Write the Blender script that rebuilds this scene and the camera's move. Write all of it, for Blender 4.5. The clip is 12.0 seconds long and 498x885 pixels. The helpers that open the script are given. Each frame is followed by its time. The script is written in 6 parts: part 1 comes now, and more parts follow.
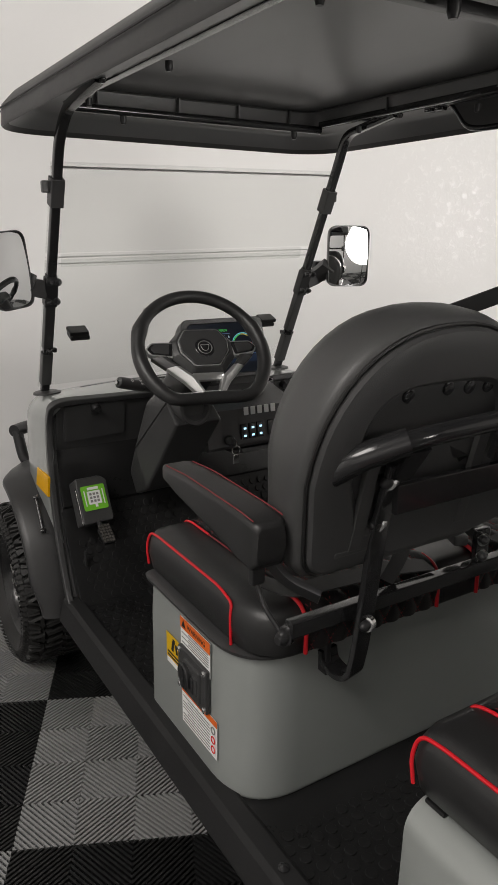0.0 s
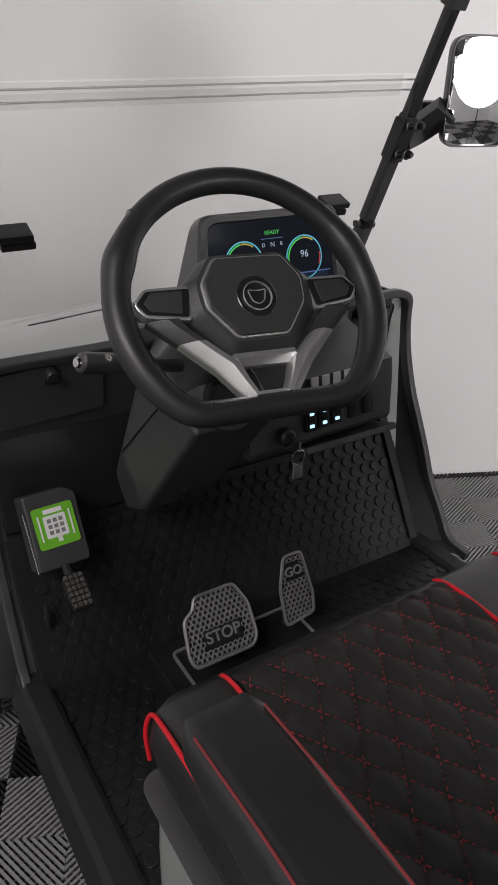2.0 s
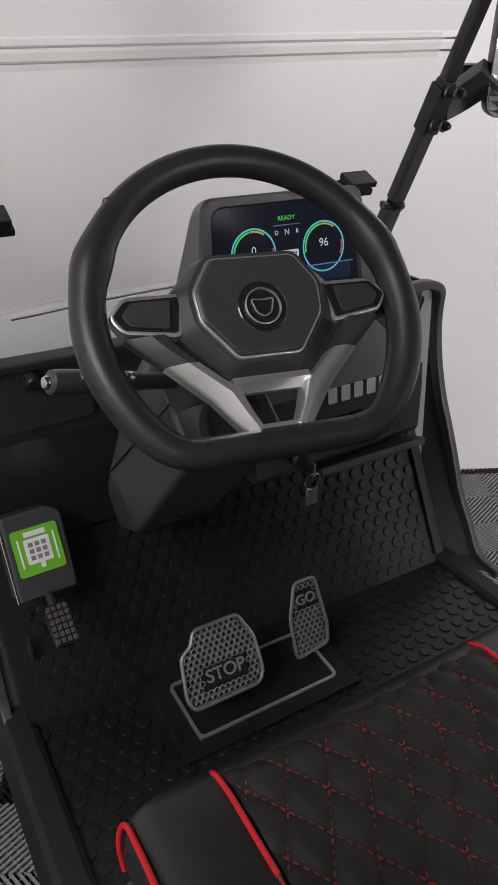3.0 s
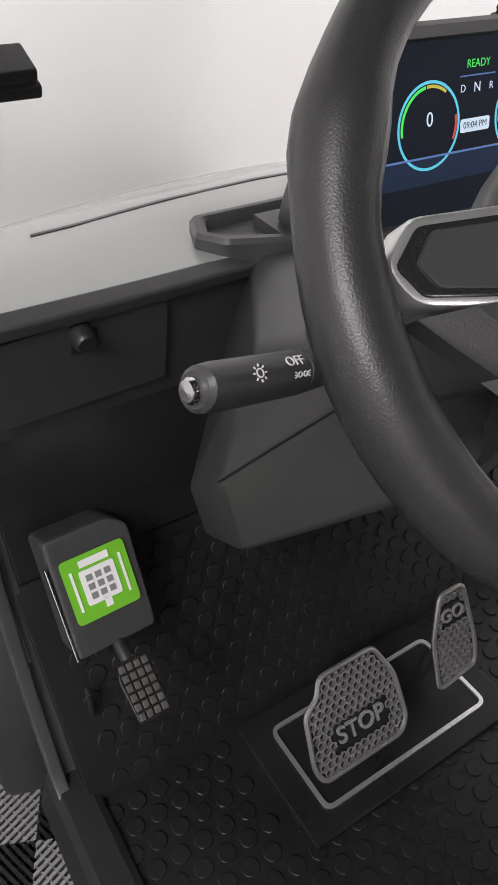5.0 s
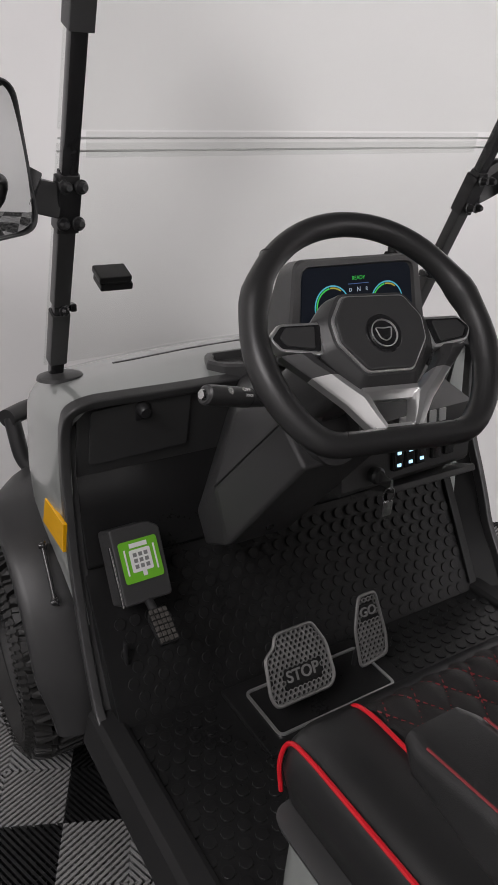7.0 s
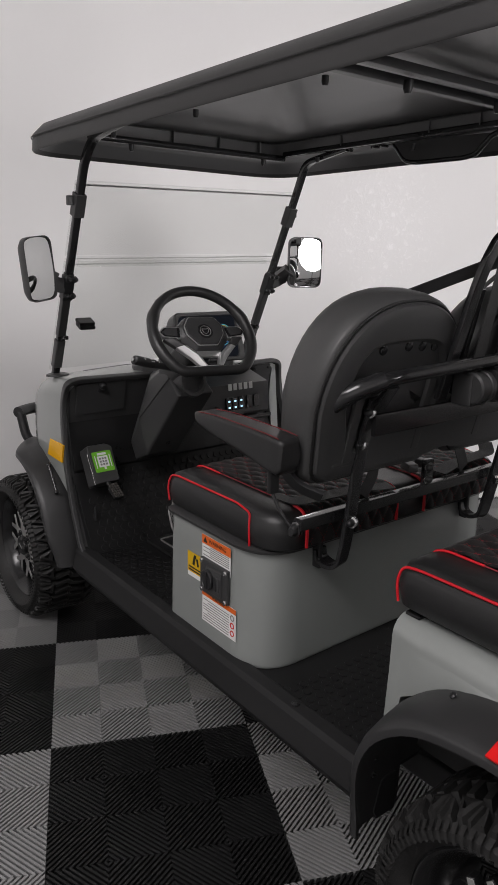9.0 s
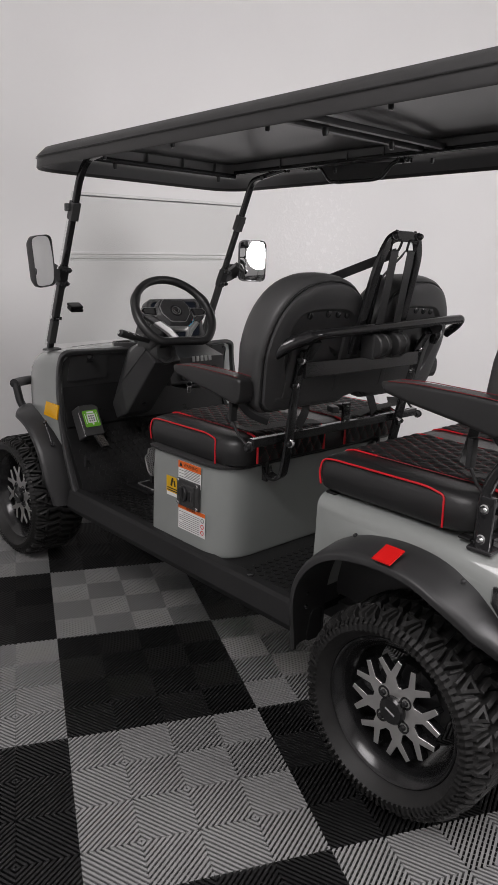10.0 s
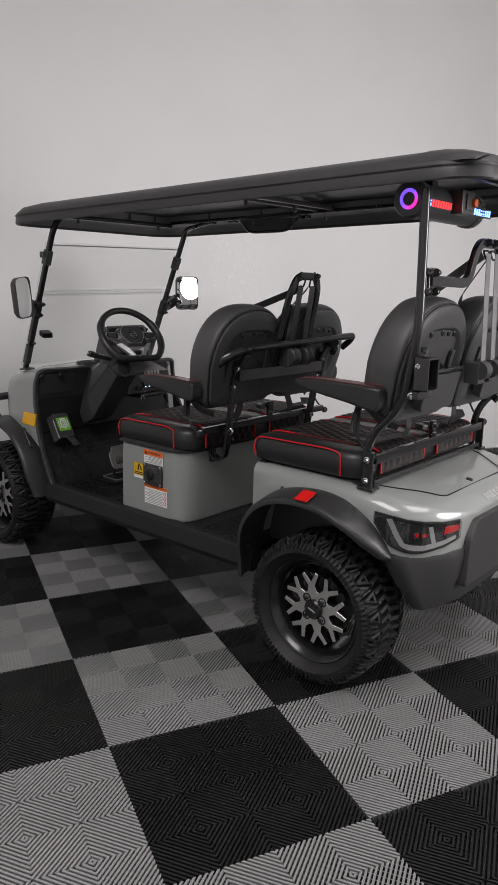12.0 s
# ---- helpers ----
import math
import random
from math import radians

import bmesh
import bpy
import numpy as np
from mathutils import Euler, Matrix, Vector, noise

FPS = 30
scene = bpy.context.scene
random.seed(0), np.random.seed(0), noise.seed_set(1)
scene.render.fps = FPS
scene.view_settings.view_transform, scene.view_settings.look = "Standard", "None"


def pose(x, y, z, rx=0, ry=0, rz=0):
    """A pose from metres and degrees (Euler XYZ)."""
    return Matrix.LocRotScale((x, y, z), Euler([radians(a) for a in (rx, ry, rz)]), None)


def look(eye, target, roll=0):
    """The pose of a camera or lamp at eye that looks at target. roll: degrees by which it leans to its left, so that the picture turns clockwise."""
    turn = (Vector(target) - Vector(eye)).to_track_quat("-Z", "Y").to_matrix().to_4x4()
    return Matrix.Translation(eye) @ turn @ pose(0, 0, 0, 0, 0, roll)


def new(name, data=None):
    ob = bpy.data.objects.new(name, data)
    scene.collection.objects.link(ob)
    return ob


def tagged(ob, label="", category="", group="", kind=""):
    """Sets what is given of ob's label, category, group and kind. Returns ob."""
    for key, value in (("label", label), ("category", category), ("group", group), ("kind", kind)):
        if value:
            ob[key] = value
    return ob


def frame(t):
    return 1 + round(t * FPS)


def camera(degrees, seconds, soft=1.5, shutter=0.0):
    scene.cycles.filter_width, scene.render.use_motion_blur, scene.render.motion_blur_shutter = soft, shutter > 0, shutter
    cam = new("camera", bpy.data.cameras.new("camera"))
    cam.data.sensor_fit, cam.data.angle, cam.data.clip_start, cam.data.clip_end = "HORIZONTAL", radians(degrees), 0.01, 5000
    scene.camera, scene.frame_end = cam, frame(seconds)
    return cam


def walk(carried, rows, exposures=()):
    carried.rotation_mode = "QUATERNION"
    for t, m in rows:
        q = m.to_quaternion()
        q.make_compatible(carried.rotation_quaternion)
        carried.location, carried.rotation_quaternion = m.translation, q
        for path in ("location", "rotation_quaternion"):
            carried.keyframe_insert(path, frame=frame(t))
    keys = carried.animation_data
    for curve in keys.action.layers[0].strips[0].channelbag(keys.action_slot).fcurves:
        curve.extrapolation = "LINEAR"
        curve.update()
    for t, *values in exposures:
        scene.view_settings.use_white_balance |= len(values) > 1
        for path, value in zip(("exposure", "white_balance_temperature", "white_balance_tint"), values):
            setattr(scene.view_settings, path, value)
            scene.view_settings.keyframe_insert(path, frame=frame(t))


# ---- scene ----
cam = camera(38.2, 12.0, soft=0.4)
PATH = [
    (0, (-1.081, -0.185, 1.51), (-0.065, 1.44, 0.937), 0.6),
    (0.5, (-1.029, 0.092, 1.494), (0.0, 1.679, 0.842), 0.7),
    (1, (-0.943, 0.31, 1.487), (0.077, 1.862, 0.747), 0.7),
    (1.5, (-0.831, 0.54, 1.477), (0.194, 2.033, 0.629), 0.7),
    (2, (-0.682, 0.683, 1.472), (0.258, 2.176, 0.53), 1.0),
    (2.5, (-0.567, 0.757, 1.469), (0.274, 2.274, 0.474), 0.8),
    (3, (-0.578, 0.821, 1.46), (0.3, 2.307, 0.449), 1.0),
    (3.5, (-0.671, 0.961, 1.445), (0.292, 2.388, 0.427), 1.9),
    (3.7, (-0.682, 1.01, 1.441), (0.29, 2.422, 0.411), 2.2),
    (5.3, (-0.548, 1.252, 1.334), (0.304, 2.547, 0.071), 1.0),
    (5.5, (-0.568, 1.247, 1.348), (0.287, 2.564, 0.11), 1.0),
    (6, (-0.667, 1.184, 1.403), (0.25, 2.581, 0.303), 1.7),
    (6.5, (-0.773, 0.993, 1.45), (0.196, 2.472, 0.516), 2.1),
    (7, (-0.831, 0.74, 1.456), (0.144, 2.284, 0.641), 2.1),
    (7.2, (-0.866, 0.632, 1.475), (0.11, 2.195, 0.699), 1.9),
    (8.8, (-1.434, -0.339, 1.486), (-0.274, 1.194, 0.934), 1.5),
    (9, (-1.517, -0.46, 1.483), (-0.316, 1.049, 0.954), 1.4),
    (9.5, (-1.757, -0.737, 1.461), (-0.477, 0.719, 0.971), 1.6),
    (10, (-1.982, -0.944, 1.441), (-0.662, 0.473, 0.94), 2.0),
    (10.5, (-2.236, -1.099, 1.468), (-0.854, 0.267, 0.995), 2.3),
    (11, (-2.483, -1.196, 1.467), (-1.037, 0.104, 1.001), 1.9),
    (11.5, (-2.58, -1.313, 1.485), (-1.106, -0.038, 1.035), 1.6),
    (12, (-2.625, -1.434, 1.485), (-1.139, -0.167, 1.053), 1.1),
]
walk(cam, [(t, look(eye, target, roll)) for t, eye, target, roll in PATH],
     [(0, -0.03, 6800, 6), (0.4, -0.03, 6660, 8), (1, -0.05, 6500, 10), (2.5, 0.0, 6500, 10), (3.5, 0.2, 6500, 10), (4.5, 0.61, 6500, 10), (5.4, 0.88, 6500, 10), (6, 0.62, 6500, 10), (6.5, 0.22, 6500, 10), (7, -0.02, 6500, 10), (9, -0.19, 6500, 10), (12, -0.39, 6500, 10)])

# ---------------------------------------------------------------- light
world = bpy.data.worlds.new("world")
scene.world = world
world.use_nodes = True
world.node_tree.nodes["Background"].inputs[0].default_value = (0.8, 0.85, 0.9, 1)
world.node_tree.nodes["Background"].inputs[1].default_value = 0.05

TILE = 0.607
GRID = Matrix.Translation((-0.780, -0.010, 0)) @ Matrix.Rotation(radians(-25.07), 4, "Z")
WALL_V = 3.07
CEIL = 4.2


def area(name, m, sx, sy, power, colour):
    data = bpy.data.lights.new(name, "AREA")
    data.shape, data.size, data.size_y, data.energy, data.color = "RECTANGLE", sx, sy, power, colour
    ob = new(name, data)
    ob.matrix_world = m
    return ob


for lu, lv, watts in ((-2.4, -1.6, 176), (1.8, -1.6, 108)):
    area("ceiling_lamp", GRID @ pose(lu, lv, CEIL - 0.08), 2.4, 2.4, watts, (1.0, 0.955, 0.965))

# ---------------------------------------------------------------- materials
def mat(name, colour, rough=0.5, metal=0.0, grain=0.0, size=400.0, vary=0.0, vsize=6.0, coat=0.0, spec=0.5, rvary=0.0, emit=None, glow=0.0, crough=0.08):
    m = bpy.data.materials.new(name)
    m.use_nodes = True
    nt = m.node_tree
    b = nt.nodes["Principled BSDF"]
    b.inputs["Base Color"].default_value = (*colour, 1)
    b.inputs["Roughness"].default_value = rough
    b.inputs["Metallic"].default_value = metal
    b.inputs["Specular IOR Level"].default_value = spec
    b.inputs["Coat Weight"].default_value = coat
    b.inputs["Coat Roughness"].default_value = crough
    if emit:
        b.inputs["Emission Color"].default_value = (*emit, 1)
        b.inputs["Emission Strength"].default_value = glow
    tc = nt.nodes.new("ShaderNodeTexCoord")
    if vary or rvary:
        n = nt.nodes.new("ShaderNodeTexNoise")
        n.inputs["Scale"].default_value, n.inputs["Detail"].default_value = vsize, 6
        nt.links.new(tc.outputs["Object"], n.inputs["Vector"])
        n2 = nt.nodes.new("ShaderNodeTexNoise")
        n2.inputs["Scale"].default_value, n2.inputs["Detail"].default_value = vsize * 14, 3
        nt.links.new(tc.outputs["Object"], n2.inputs["Vector"])
        mx = nt.nodes.new("ShaderNodeMath")
        mx.operation = "MULTIPLY_ADD"
        nt.links.new(n2.outputs["Fac"], mx.inputs[0])
        mx.inputs[1].default_value = 0.35
        nt.links.new(n.outputs["Fac"], mx.inputs[2])
        r = nt.nodes.new("ShaderNodeMapRange")
        r.inputs[1].default_value, r.inputs[2].default_value = 0.4, 0.95
        r.inputs[3].default_value, r.inputs[4].default_value = 1 - vary, 1 + vary
        nt.links.new(mx.outputs[0], r.inputs[0])
        mul = nt.nodes.new("ShaderNodeVectorMath")
        mul.operation = "SCALE"
        mul.inputs[0].default_value = colour
        nt.links.new(r.outputs[0], mul.inputs["Scale"])
        nt.links.new(mul.outputs[0], b.inputs["Base Color"])
        if rvary:
            r2 = nt.nodes.new("ShaderNodeMapRange")
            r2.inputs[1].default_value, r2.inputs[2].default_value = 0.4, 0.95
            r2.inputs[3].default_value, r2.inputs[4].default_value = max(rough - rvary, 0.03), rough + rvary
            nt.links.new(mx.outputs[0], r2.inputs[0])
            nt.links.new(r2.outputs[0], b.inputs["Roughness"])
    if grain:
        g = nt.nodes.new("ShaderNodeTexNoise")
        g.inputs["Scale"].default_value, g.inputs["Detail"].default_value = size, 2
        nt.links.new(tc.outputs["Object"], g.inputs["Vector"])
        bp = nt.nodes.new("ShaderNodeBump")
        bp.inputs["Strength"].default_value, bp.inputs["Distance"].default_value = grain, 0.002
        nt.links.new(g.outputs["Fac"], bp.inputs["Height"])
        nt.links.new(bp.outputs["Normal"], b.inputs["Normal"])
    return m


PLASTIC = mat("black_moulded_plastic", (0.047, 0.047, 0.0475), 0.36, 0, 0.14, 900, 0.12, 5, rvary=0.06, spec=0.5)
ROCKER = mat("black_side_step_plastic", (0.021, 0.021, 0.0214), 0.5, 0, 0.12, 900, 0.12, 5, rvary=0.05, spec=0.15)
FENDER = mat("black_fender_plastic", (0.029, 0.029, 0.0295), 0.4, 0, 0.1, 900, 0.12, 5, rvary=0.05, spec=0.45)
SHELL = mat("black_seat_shell_plastic", (0.054, 0.054, 0.0545), 0.38, 0, 0.16, 700, 0.12, 5, rvary=0.07, spec=0.5)
ROOFTOP = mat("charcoal_roof_plastic", (0.034, 0.0335, 0.0335), 0.48, 0, 0.15, 800, 0.08, 4, rvary=0.06)
ROOFIN = mat("black_roof_lining", (0.105, 0.105, 0.1055), 0.32, 0, 0.05, 500, 0.06, 3, rvary=0.02)
TUBE = mat("black_gloss_powder_coat", (0.02, 0.02, 0.021), 0.17, 0, 0.03, 600, 0.1, 8, coat=0.3)
TUBEMATT = mat("black_satin_powder_coat", (0.02, 0.02, 0.021), 0.38, 0, 0.06, 700, 0.1, 8)
PAINT = mat("grey_body_paint", (0.275, 0.29, 0.279), 0.34, 0, 0.02, 1200, 0.035, 3, coat=1.0, crough=0.03)
VINYL = mat("black_vinyl", (0.0185, 0.0185, 0.0187), 0.36, 0, 0.14, 1100, 0.12, 8, rvary=0.07)
VINYLG = mat("charcoal_vinyl", (0.064, 0.064, 0.0637), 0.44, 0, 0.14, 1100, 0.1, 8, rvary=0.07)
QUILT = mat("perforated_quilted_vinyl", (0.019, 0.018, 0.018), 0.5, 0, 0.3, 1600, 0.25, 25, spec=0.3)
RED = mat("red_piping", (0.62, 0.008, 0.018), 0.4, 0, 0.1, 2000, 0.08, 20)
THREAD = mat("dark_red_thread", (0.22, 0.025, 0.03), 0.7, 0, 0.1, 2000, 0.15, 40)
RUBBER = mat("black_rubber_mat", (0.014, 0.014, 0.0143), 0.3, 0, 0.08, 700, 0.2, 10, rvary=0.04, spec=0.28)
TYRE = mat("tyre_rubber", (0.022, 0.0217, 0.0213), 0.5, 0, 0.3, 400, 0.3, 14, rvary=0.08, spec=0.3)
ALU = mat("machined_aluminium", (0.62, 0.61, 0.60), 0.32, 0.85, 0.05, 900, 0.08, 20)
CHROME = mat("bright_steel", (0.62, 0.62, 0.62), 0.16, 1.0, 0.02, 900, 0.05, 30)
RIMBLACK = mat("gloss_black_rim", (0.011, 0.011, 0.0115), 0.24, 0, 0, 1, 0.1, 8, coat=0.2)
SILVER = mat("satin_silver_plastic", (0.84, 0.84, 0.835), 0.3, 0.85, 0.0, 1, 0.03, 4)
PADGREY = mat("worn_rubber_pad", (0.06, 0.055, 0.05), 0.5, 0, 0.2, 700, 0.2, 30)
PEDALWORD = mat("raised_grey_letters", (0.22, 0.218, 0.215), 0.45, 0.0, 0.1, 700, 0.1, 30)
STEERING = mat("black_grip_leather", (0.028, 0.028, 0.0282), 0.36, 0, 0.14, 1000, 0.12, 8, rvary=0.05)
STEELPEDAL = mat("worn_grey_steel_pedal", (0.36, 0.355, 0.35), 0.35, 0.75, 0.1, 700, 0.15, 30)
WEB = mat("seat_belt_webbing", (0.045, 0.045, 0.046), 0.6, 0, 0.3, 1500, 0.12, 30)
GREYWEB = mat("grey_belt_webbing", (0.17, 0.17, 0.172), 0.55, 0, 0.3, 1500, 0.12, 30)
BELT = mat("black_belt_webbing", (0.014, 0.014, 0.0145), 0.6, 0, 0.3, 1500, 0.12, 30)
ORANGE = mat("amber_reflector", (0.9, 0.46, 0.006), 0.25, 0, 0.1, 900, 0.05, 20)
REFLRED = mat("red_reflector", (0.68, 0.012, 0.012), 0.25, 0, 0.1, 900, 0.05, 20)
GREEN = mat("green_sticker", (0.16, 0.48, 0.03), 0.35, 0, 0, 1, 0.03, 20)
WHITE = mat("white_print", (0.8, 0.8, 0.79), 0.4, 0, 0, 1, 0.03, 20)
STKGREY = mat("grey_print", (0.22, 0.22, 0.22), 0.5, 0, 0, 1, 0.03, 20)
STKORANGE = mat("orange_print", (0.75, 0.14, 0.02), 0.4, 0, 0, 1, 0.03, 20)
STKYELLOW = mat("yellow_print", (0.7, 0.42, 0.01), 0.4, 0, 0, 1, 0.03, 20)
INK = mat("black_print", (0.012, 0.012, 0.012), 0.5, 0, 0, 1, 0.03, 20)
LAMPWHITE = mat("white_lamp_pipe", (0.48, 0.48, 0.485), 0.25, 0, 0, 1, 0.03, 20)
SMOKE = mat("smoked_lens_inner", (0.028, 0.028, 0.03), 0.12, 0, 0, 1, 0.1, 20, coat=0.5)
SCREEN = mat("dark_display_glass", (0.008, 0.009, 0.014), 0.12, 0, 0, 1, 0.05, 20, spec=0.06, emit=(0.022, 0.03, 0.045), glow=0.15)
SCREENBLUE = mat("blue_screen_glow", (0.012, 0.018, 0.035), 0.12, spec=0.06, emit=(0.03, 0.05, 0.1), glow=0.2)
MIRROR = mat("mirror_glass", (0.82, 0.83, 0.83), 0.02, 1.0, 0, 1)
MAGENTA = mat("magenta_led", (0.3, 0.01, 0.2), 0.4, emit=(1.0, 0.03, 0.45), glow=1.6)
VIOLET = mat("violet_led", (0.1, 0.02, 0.4), 0.4, emit=(0.22, 0.09, 1.0), glow=1.5)
REDLED = mat("red_led", (0.4, 0.01, 0.01), 0.4, emit=(1.0, 0.025, 0.03), glow=3.2)
BLUELED = mat("blue_white_led", (0.2, 0.3, 0.5), 0.4, emit=(0.14, 0.28, 1.0), glow=6.0)
PURPLE = mat("purple_led", (0.2, 0.02, 0.35), 0.4, emit=(0.5, 0.07, 0.9), glow=1.5)
BUTTONLED = mat("lit_button", (0.3, 0.4, 0.5), 0.4, emit=(0.45, 0.75, 1.0), glow=1.5)
G_CYAN = mat("cyan_screen_light", (0.05, 0.3, 0.4), 0.3, emit=(0.1, 0.55, 0.75), glow=0.42)
G_GREEN = mat("green_screen_light", (0.02, 0.3, 0.05), 0.3, emit=(0.05, 0.7, 0.08), glow=0.5)
G_YELLOW = mat("yellow_screen_light", (0.3, 0.25, 0.02), 0.3, emit=(0.6, 0.5, 0.05), glow=0.35)
G_RED = mat("red_screen_light", (0.3, 0.02, 0.02), 0.3, emit=(0.6, 0.05, 0.04), glow=0.4)
G_WHITE = mat("white_screen_light", (0.4, 0.45, 0.5), 0.3, emit=(0.55, 0.68, 0.85), glow=0.4)
G_BLUE = mat("blue_screen_light", (0.05, 0.1, 0.25), 0.3, emit=(0.1, 0.2, 0.5), glow=0.35)


def glass(name, colour, rough=0.0, gloss=0.035):
    m = bpy.data.materials.new(name)
    m.use_nodes = True
    nt = m.node_tree
    nt.nodes.clear()
    out = nt.nodes.new("ShaderNodeOutputMaterial")
    tr, gl, mx = (nt.nodes.new(k) for k in ("ShaderNodeBsdfTransparent", "ShaderNodeBsdfGlossy", "ShaderNodeMixShader"))
    tr.inputs[0].default_value = (*colour, 1)
    gl.inputs["Roughness"].default_value = rough
    mx.inputs[0].default_value = gloss
    nt.links.new(tr.outputs[0], mx.inputs[1])
    nt.links.new(gl.outputs[0], mx.inputs[2])
    nt.links.new(mx.outputs[0], out.inputs[0])
    return m


ACRYLIC = glass("clear_acrylic", (0.95, 0.955, 0.95), 0.0, 0.015)
LENS = glass("clear_lens", (0.82, 0.82, 0.82), 0.03, 0.08)
EDGE = mat("acrylic_edge", (0.74, 0.74, 0.73), 0.25)


def plaster():
    m = mat("white_painted_plaster", (0.79, 0.785, 0.78), 0.55, 0, 0.0)
    nt = m.node_tree
    b = nt.nodes["Principled BSDF"]
    tc = nt.nodes.new("ShaderNodeTexCoord")
    n1, n2, n3 = (nt.nodes.new("ShaderNodeTexNoise") for _ in range(3))
    n1.inputs["Scale"].default_value, n1.inputs["Detail"].default_value = 28, 5
    n2.inputs["Scale"].default_value, n2.inputs["Detail"].default_value = 0.8, 3
    n3.inputs["Scale"].default_value, n3.inputs["Detail"].default_value = 260, 2
    for n in (n1, n2, n3):
        nt.links.new(tc.outputs["Object"], n.inputs["Vector"])
    r = nt.nodes.new("ShaderNodeMapRange")
    r.inputs[1].default_value, r.inputs[2].default_value, r.inputs[3].default_value, r.inputs[4].default_value = 0.52, 0.7, 0, 1
    nt.links.new(n1.outputs["Fac"], r.inputs[0])
    add = nt.nodes.new("ShaderNodeMath")
    add.operation = "MULTIPLY_ADD"
    nt.links.new(n3.outputs["Fac"], add.inputs[0])
    add.inputs[1].default_value = 0.25
    nt.links.new(r.outputs[0], add.inputs[2])
    bp = nt.nodes.new("ShaderNodeBump")
    bp.inputs["Strength"].default_value, bp.inputs["Distance"].default_value = 0.035, 0.004
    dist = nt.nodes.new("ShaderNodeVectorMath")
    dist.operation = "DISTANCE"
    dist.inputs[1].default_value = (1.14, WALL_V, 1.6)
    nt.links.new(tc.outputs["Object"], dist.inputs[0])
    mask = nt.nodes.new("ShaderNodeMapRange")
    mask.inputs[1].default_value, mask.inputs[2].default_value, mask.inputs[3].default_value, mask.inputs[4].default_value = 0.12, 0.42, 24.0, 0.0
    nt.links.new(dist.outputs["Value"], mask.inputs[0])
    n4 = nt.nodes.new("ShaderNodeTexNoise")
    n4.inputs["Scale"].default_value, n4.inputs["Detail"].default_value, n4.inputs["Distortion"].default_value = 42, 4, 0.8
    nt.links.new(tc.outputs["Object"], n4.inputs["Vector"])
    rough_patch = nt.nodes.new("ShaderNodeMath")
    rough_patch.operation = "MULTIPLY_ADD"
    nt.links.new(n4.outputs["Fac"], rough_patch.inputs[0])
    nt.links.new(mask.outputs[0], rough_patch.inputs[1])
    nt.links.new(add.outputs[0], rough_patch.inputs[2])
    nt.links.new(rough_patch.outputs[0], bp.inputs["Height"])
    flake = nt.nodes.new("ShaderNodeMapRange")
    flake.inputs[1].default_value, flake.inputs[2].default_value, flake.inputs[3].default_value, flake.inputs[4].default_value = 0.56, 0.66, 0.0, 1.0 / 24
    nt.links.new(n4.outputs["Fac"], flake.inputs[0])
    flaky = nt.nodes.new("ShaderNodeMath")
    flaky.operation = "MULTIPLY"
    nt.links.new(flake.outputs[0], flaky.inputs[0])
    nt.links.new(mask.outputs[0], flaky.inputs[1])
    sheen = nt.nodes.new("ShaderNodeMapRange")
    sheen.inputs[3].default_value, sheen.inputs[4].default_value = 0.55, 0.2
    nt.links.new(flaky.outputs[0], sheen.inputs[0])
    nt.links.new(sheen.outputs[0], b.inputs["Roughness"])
    # The flakes' glint, put into the base colour as up to 9% lighter.
    glint = nt.nodes.new("ShaderNodeMapRange")
    glint.inputs[3].default_value, glint.inputs[4].default_value = 1.0, 1.09
    nt.links.new(flaky.outputs[0], glint.inputs[0])
    nt.links.new(bp.outputs[0], b.inputs["Normal"])
    sc = nt.nodes.new("ShaderNodeMapRange")
    sc.inputs[1].default_value, sc.inputs[2].default_value, sc.inputs[3].default_value, sc.inputs[4].default_value = 0.3, 0.7, 0.96, 1.03
    nt.links.new(n2.outputs["Fac"], sc.inputs[0])
    # One soft round spot of the wall is darker, down to 86%.
    dark_spot = nt.nodes.new("ShaderNodeVectorMath")
    dark_spot.operation = "DISTANCE"
    dark_spot.inputs[1].default_value = (-0.15, WALL_V, 1.48)
    nt.links.new(tc.outputs["Object"], dark_spot.inputs[0])
    fade = nt.nodes.new("ShaderNodeMapRange")
    fade.interpolation_type = "SMOOTHSTEP"
    fade.inputs[1].default_value, fade.inputs[2].default_value, fade.inputs[3].default_value, fade.inputs[4].default_value = 0.02, 0.3, 0.86, 1.0
    nt.links.new(dark_spot.outputs["Value"], fade.inputs[0])
    wall_tone = nt.nodes.new("ShaderNodeMath")
    wall_tone.operation = "MULTIPLY"
    nt.links.new(sc.outputs[0], wall_tone.inputs[0])
    nt.links.new(fade.outputs[0], wall_tone.inputs[1])
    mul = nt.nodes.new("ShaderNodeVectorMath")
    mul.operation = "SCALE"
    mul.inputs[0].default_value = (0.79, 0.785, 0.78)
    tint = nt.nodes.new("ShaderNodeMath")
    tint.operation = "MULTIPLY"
    nt.links.new(wall_tone.outputs[0], tint.inputs[0])
    nt.links.new(glint.outputs[0], tint.inputs[1])
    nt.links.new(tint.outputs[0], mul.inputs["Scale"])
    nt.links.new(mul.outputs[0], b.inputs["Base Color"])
    return m


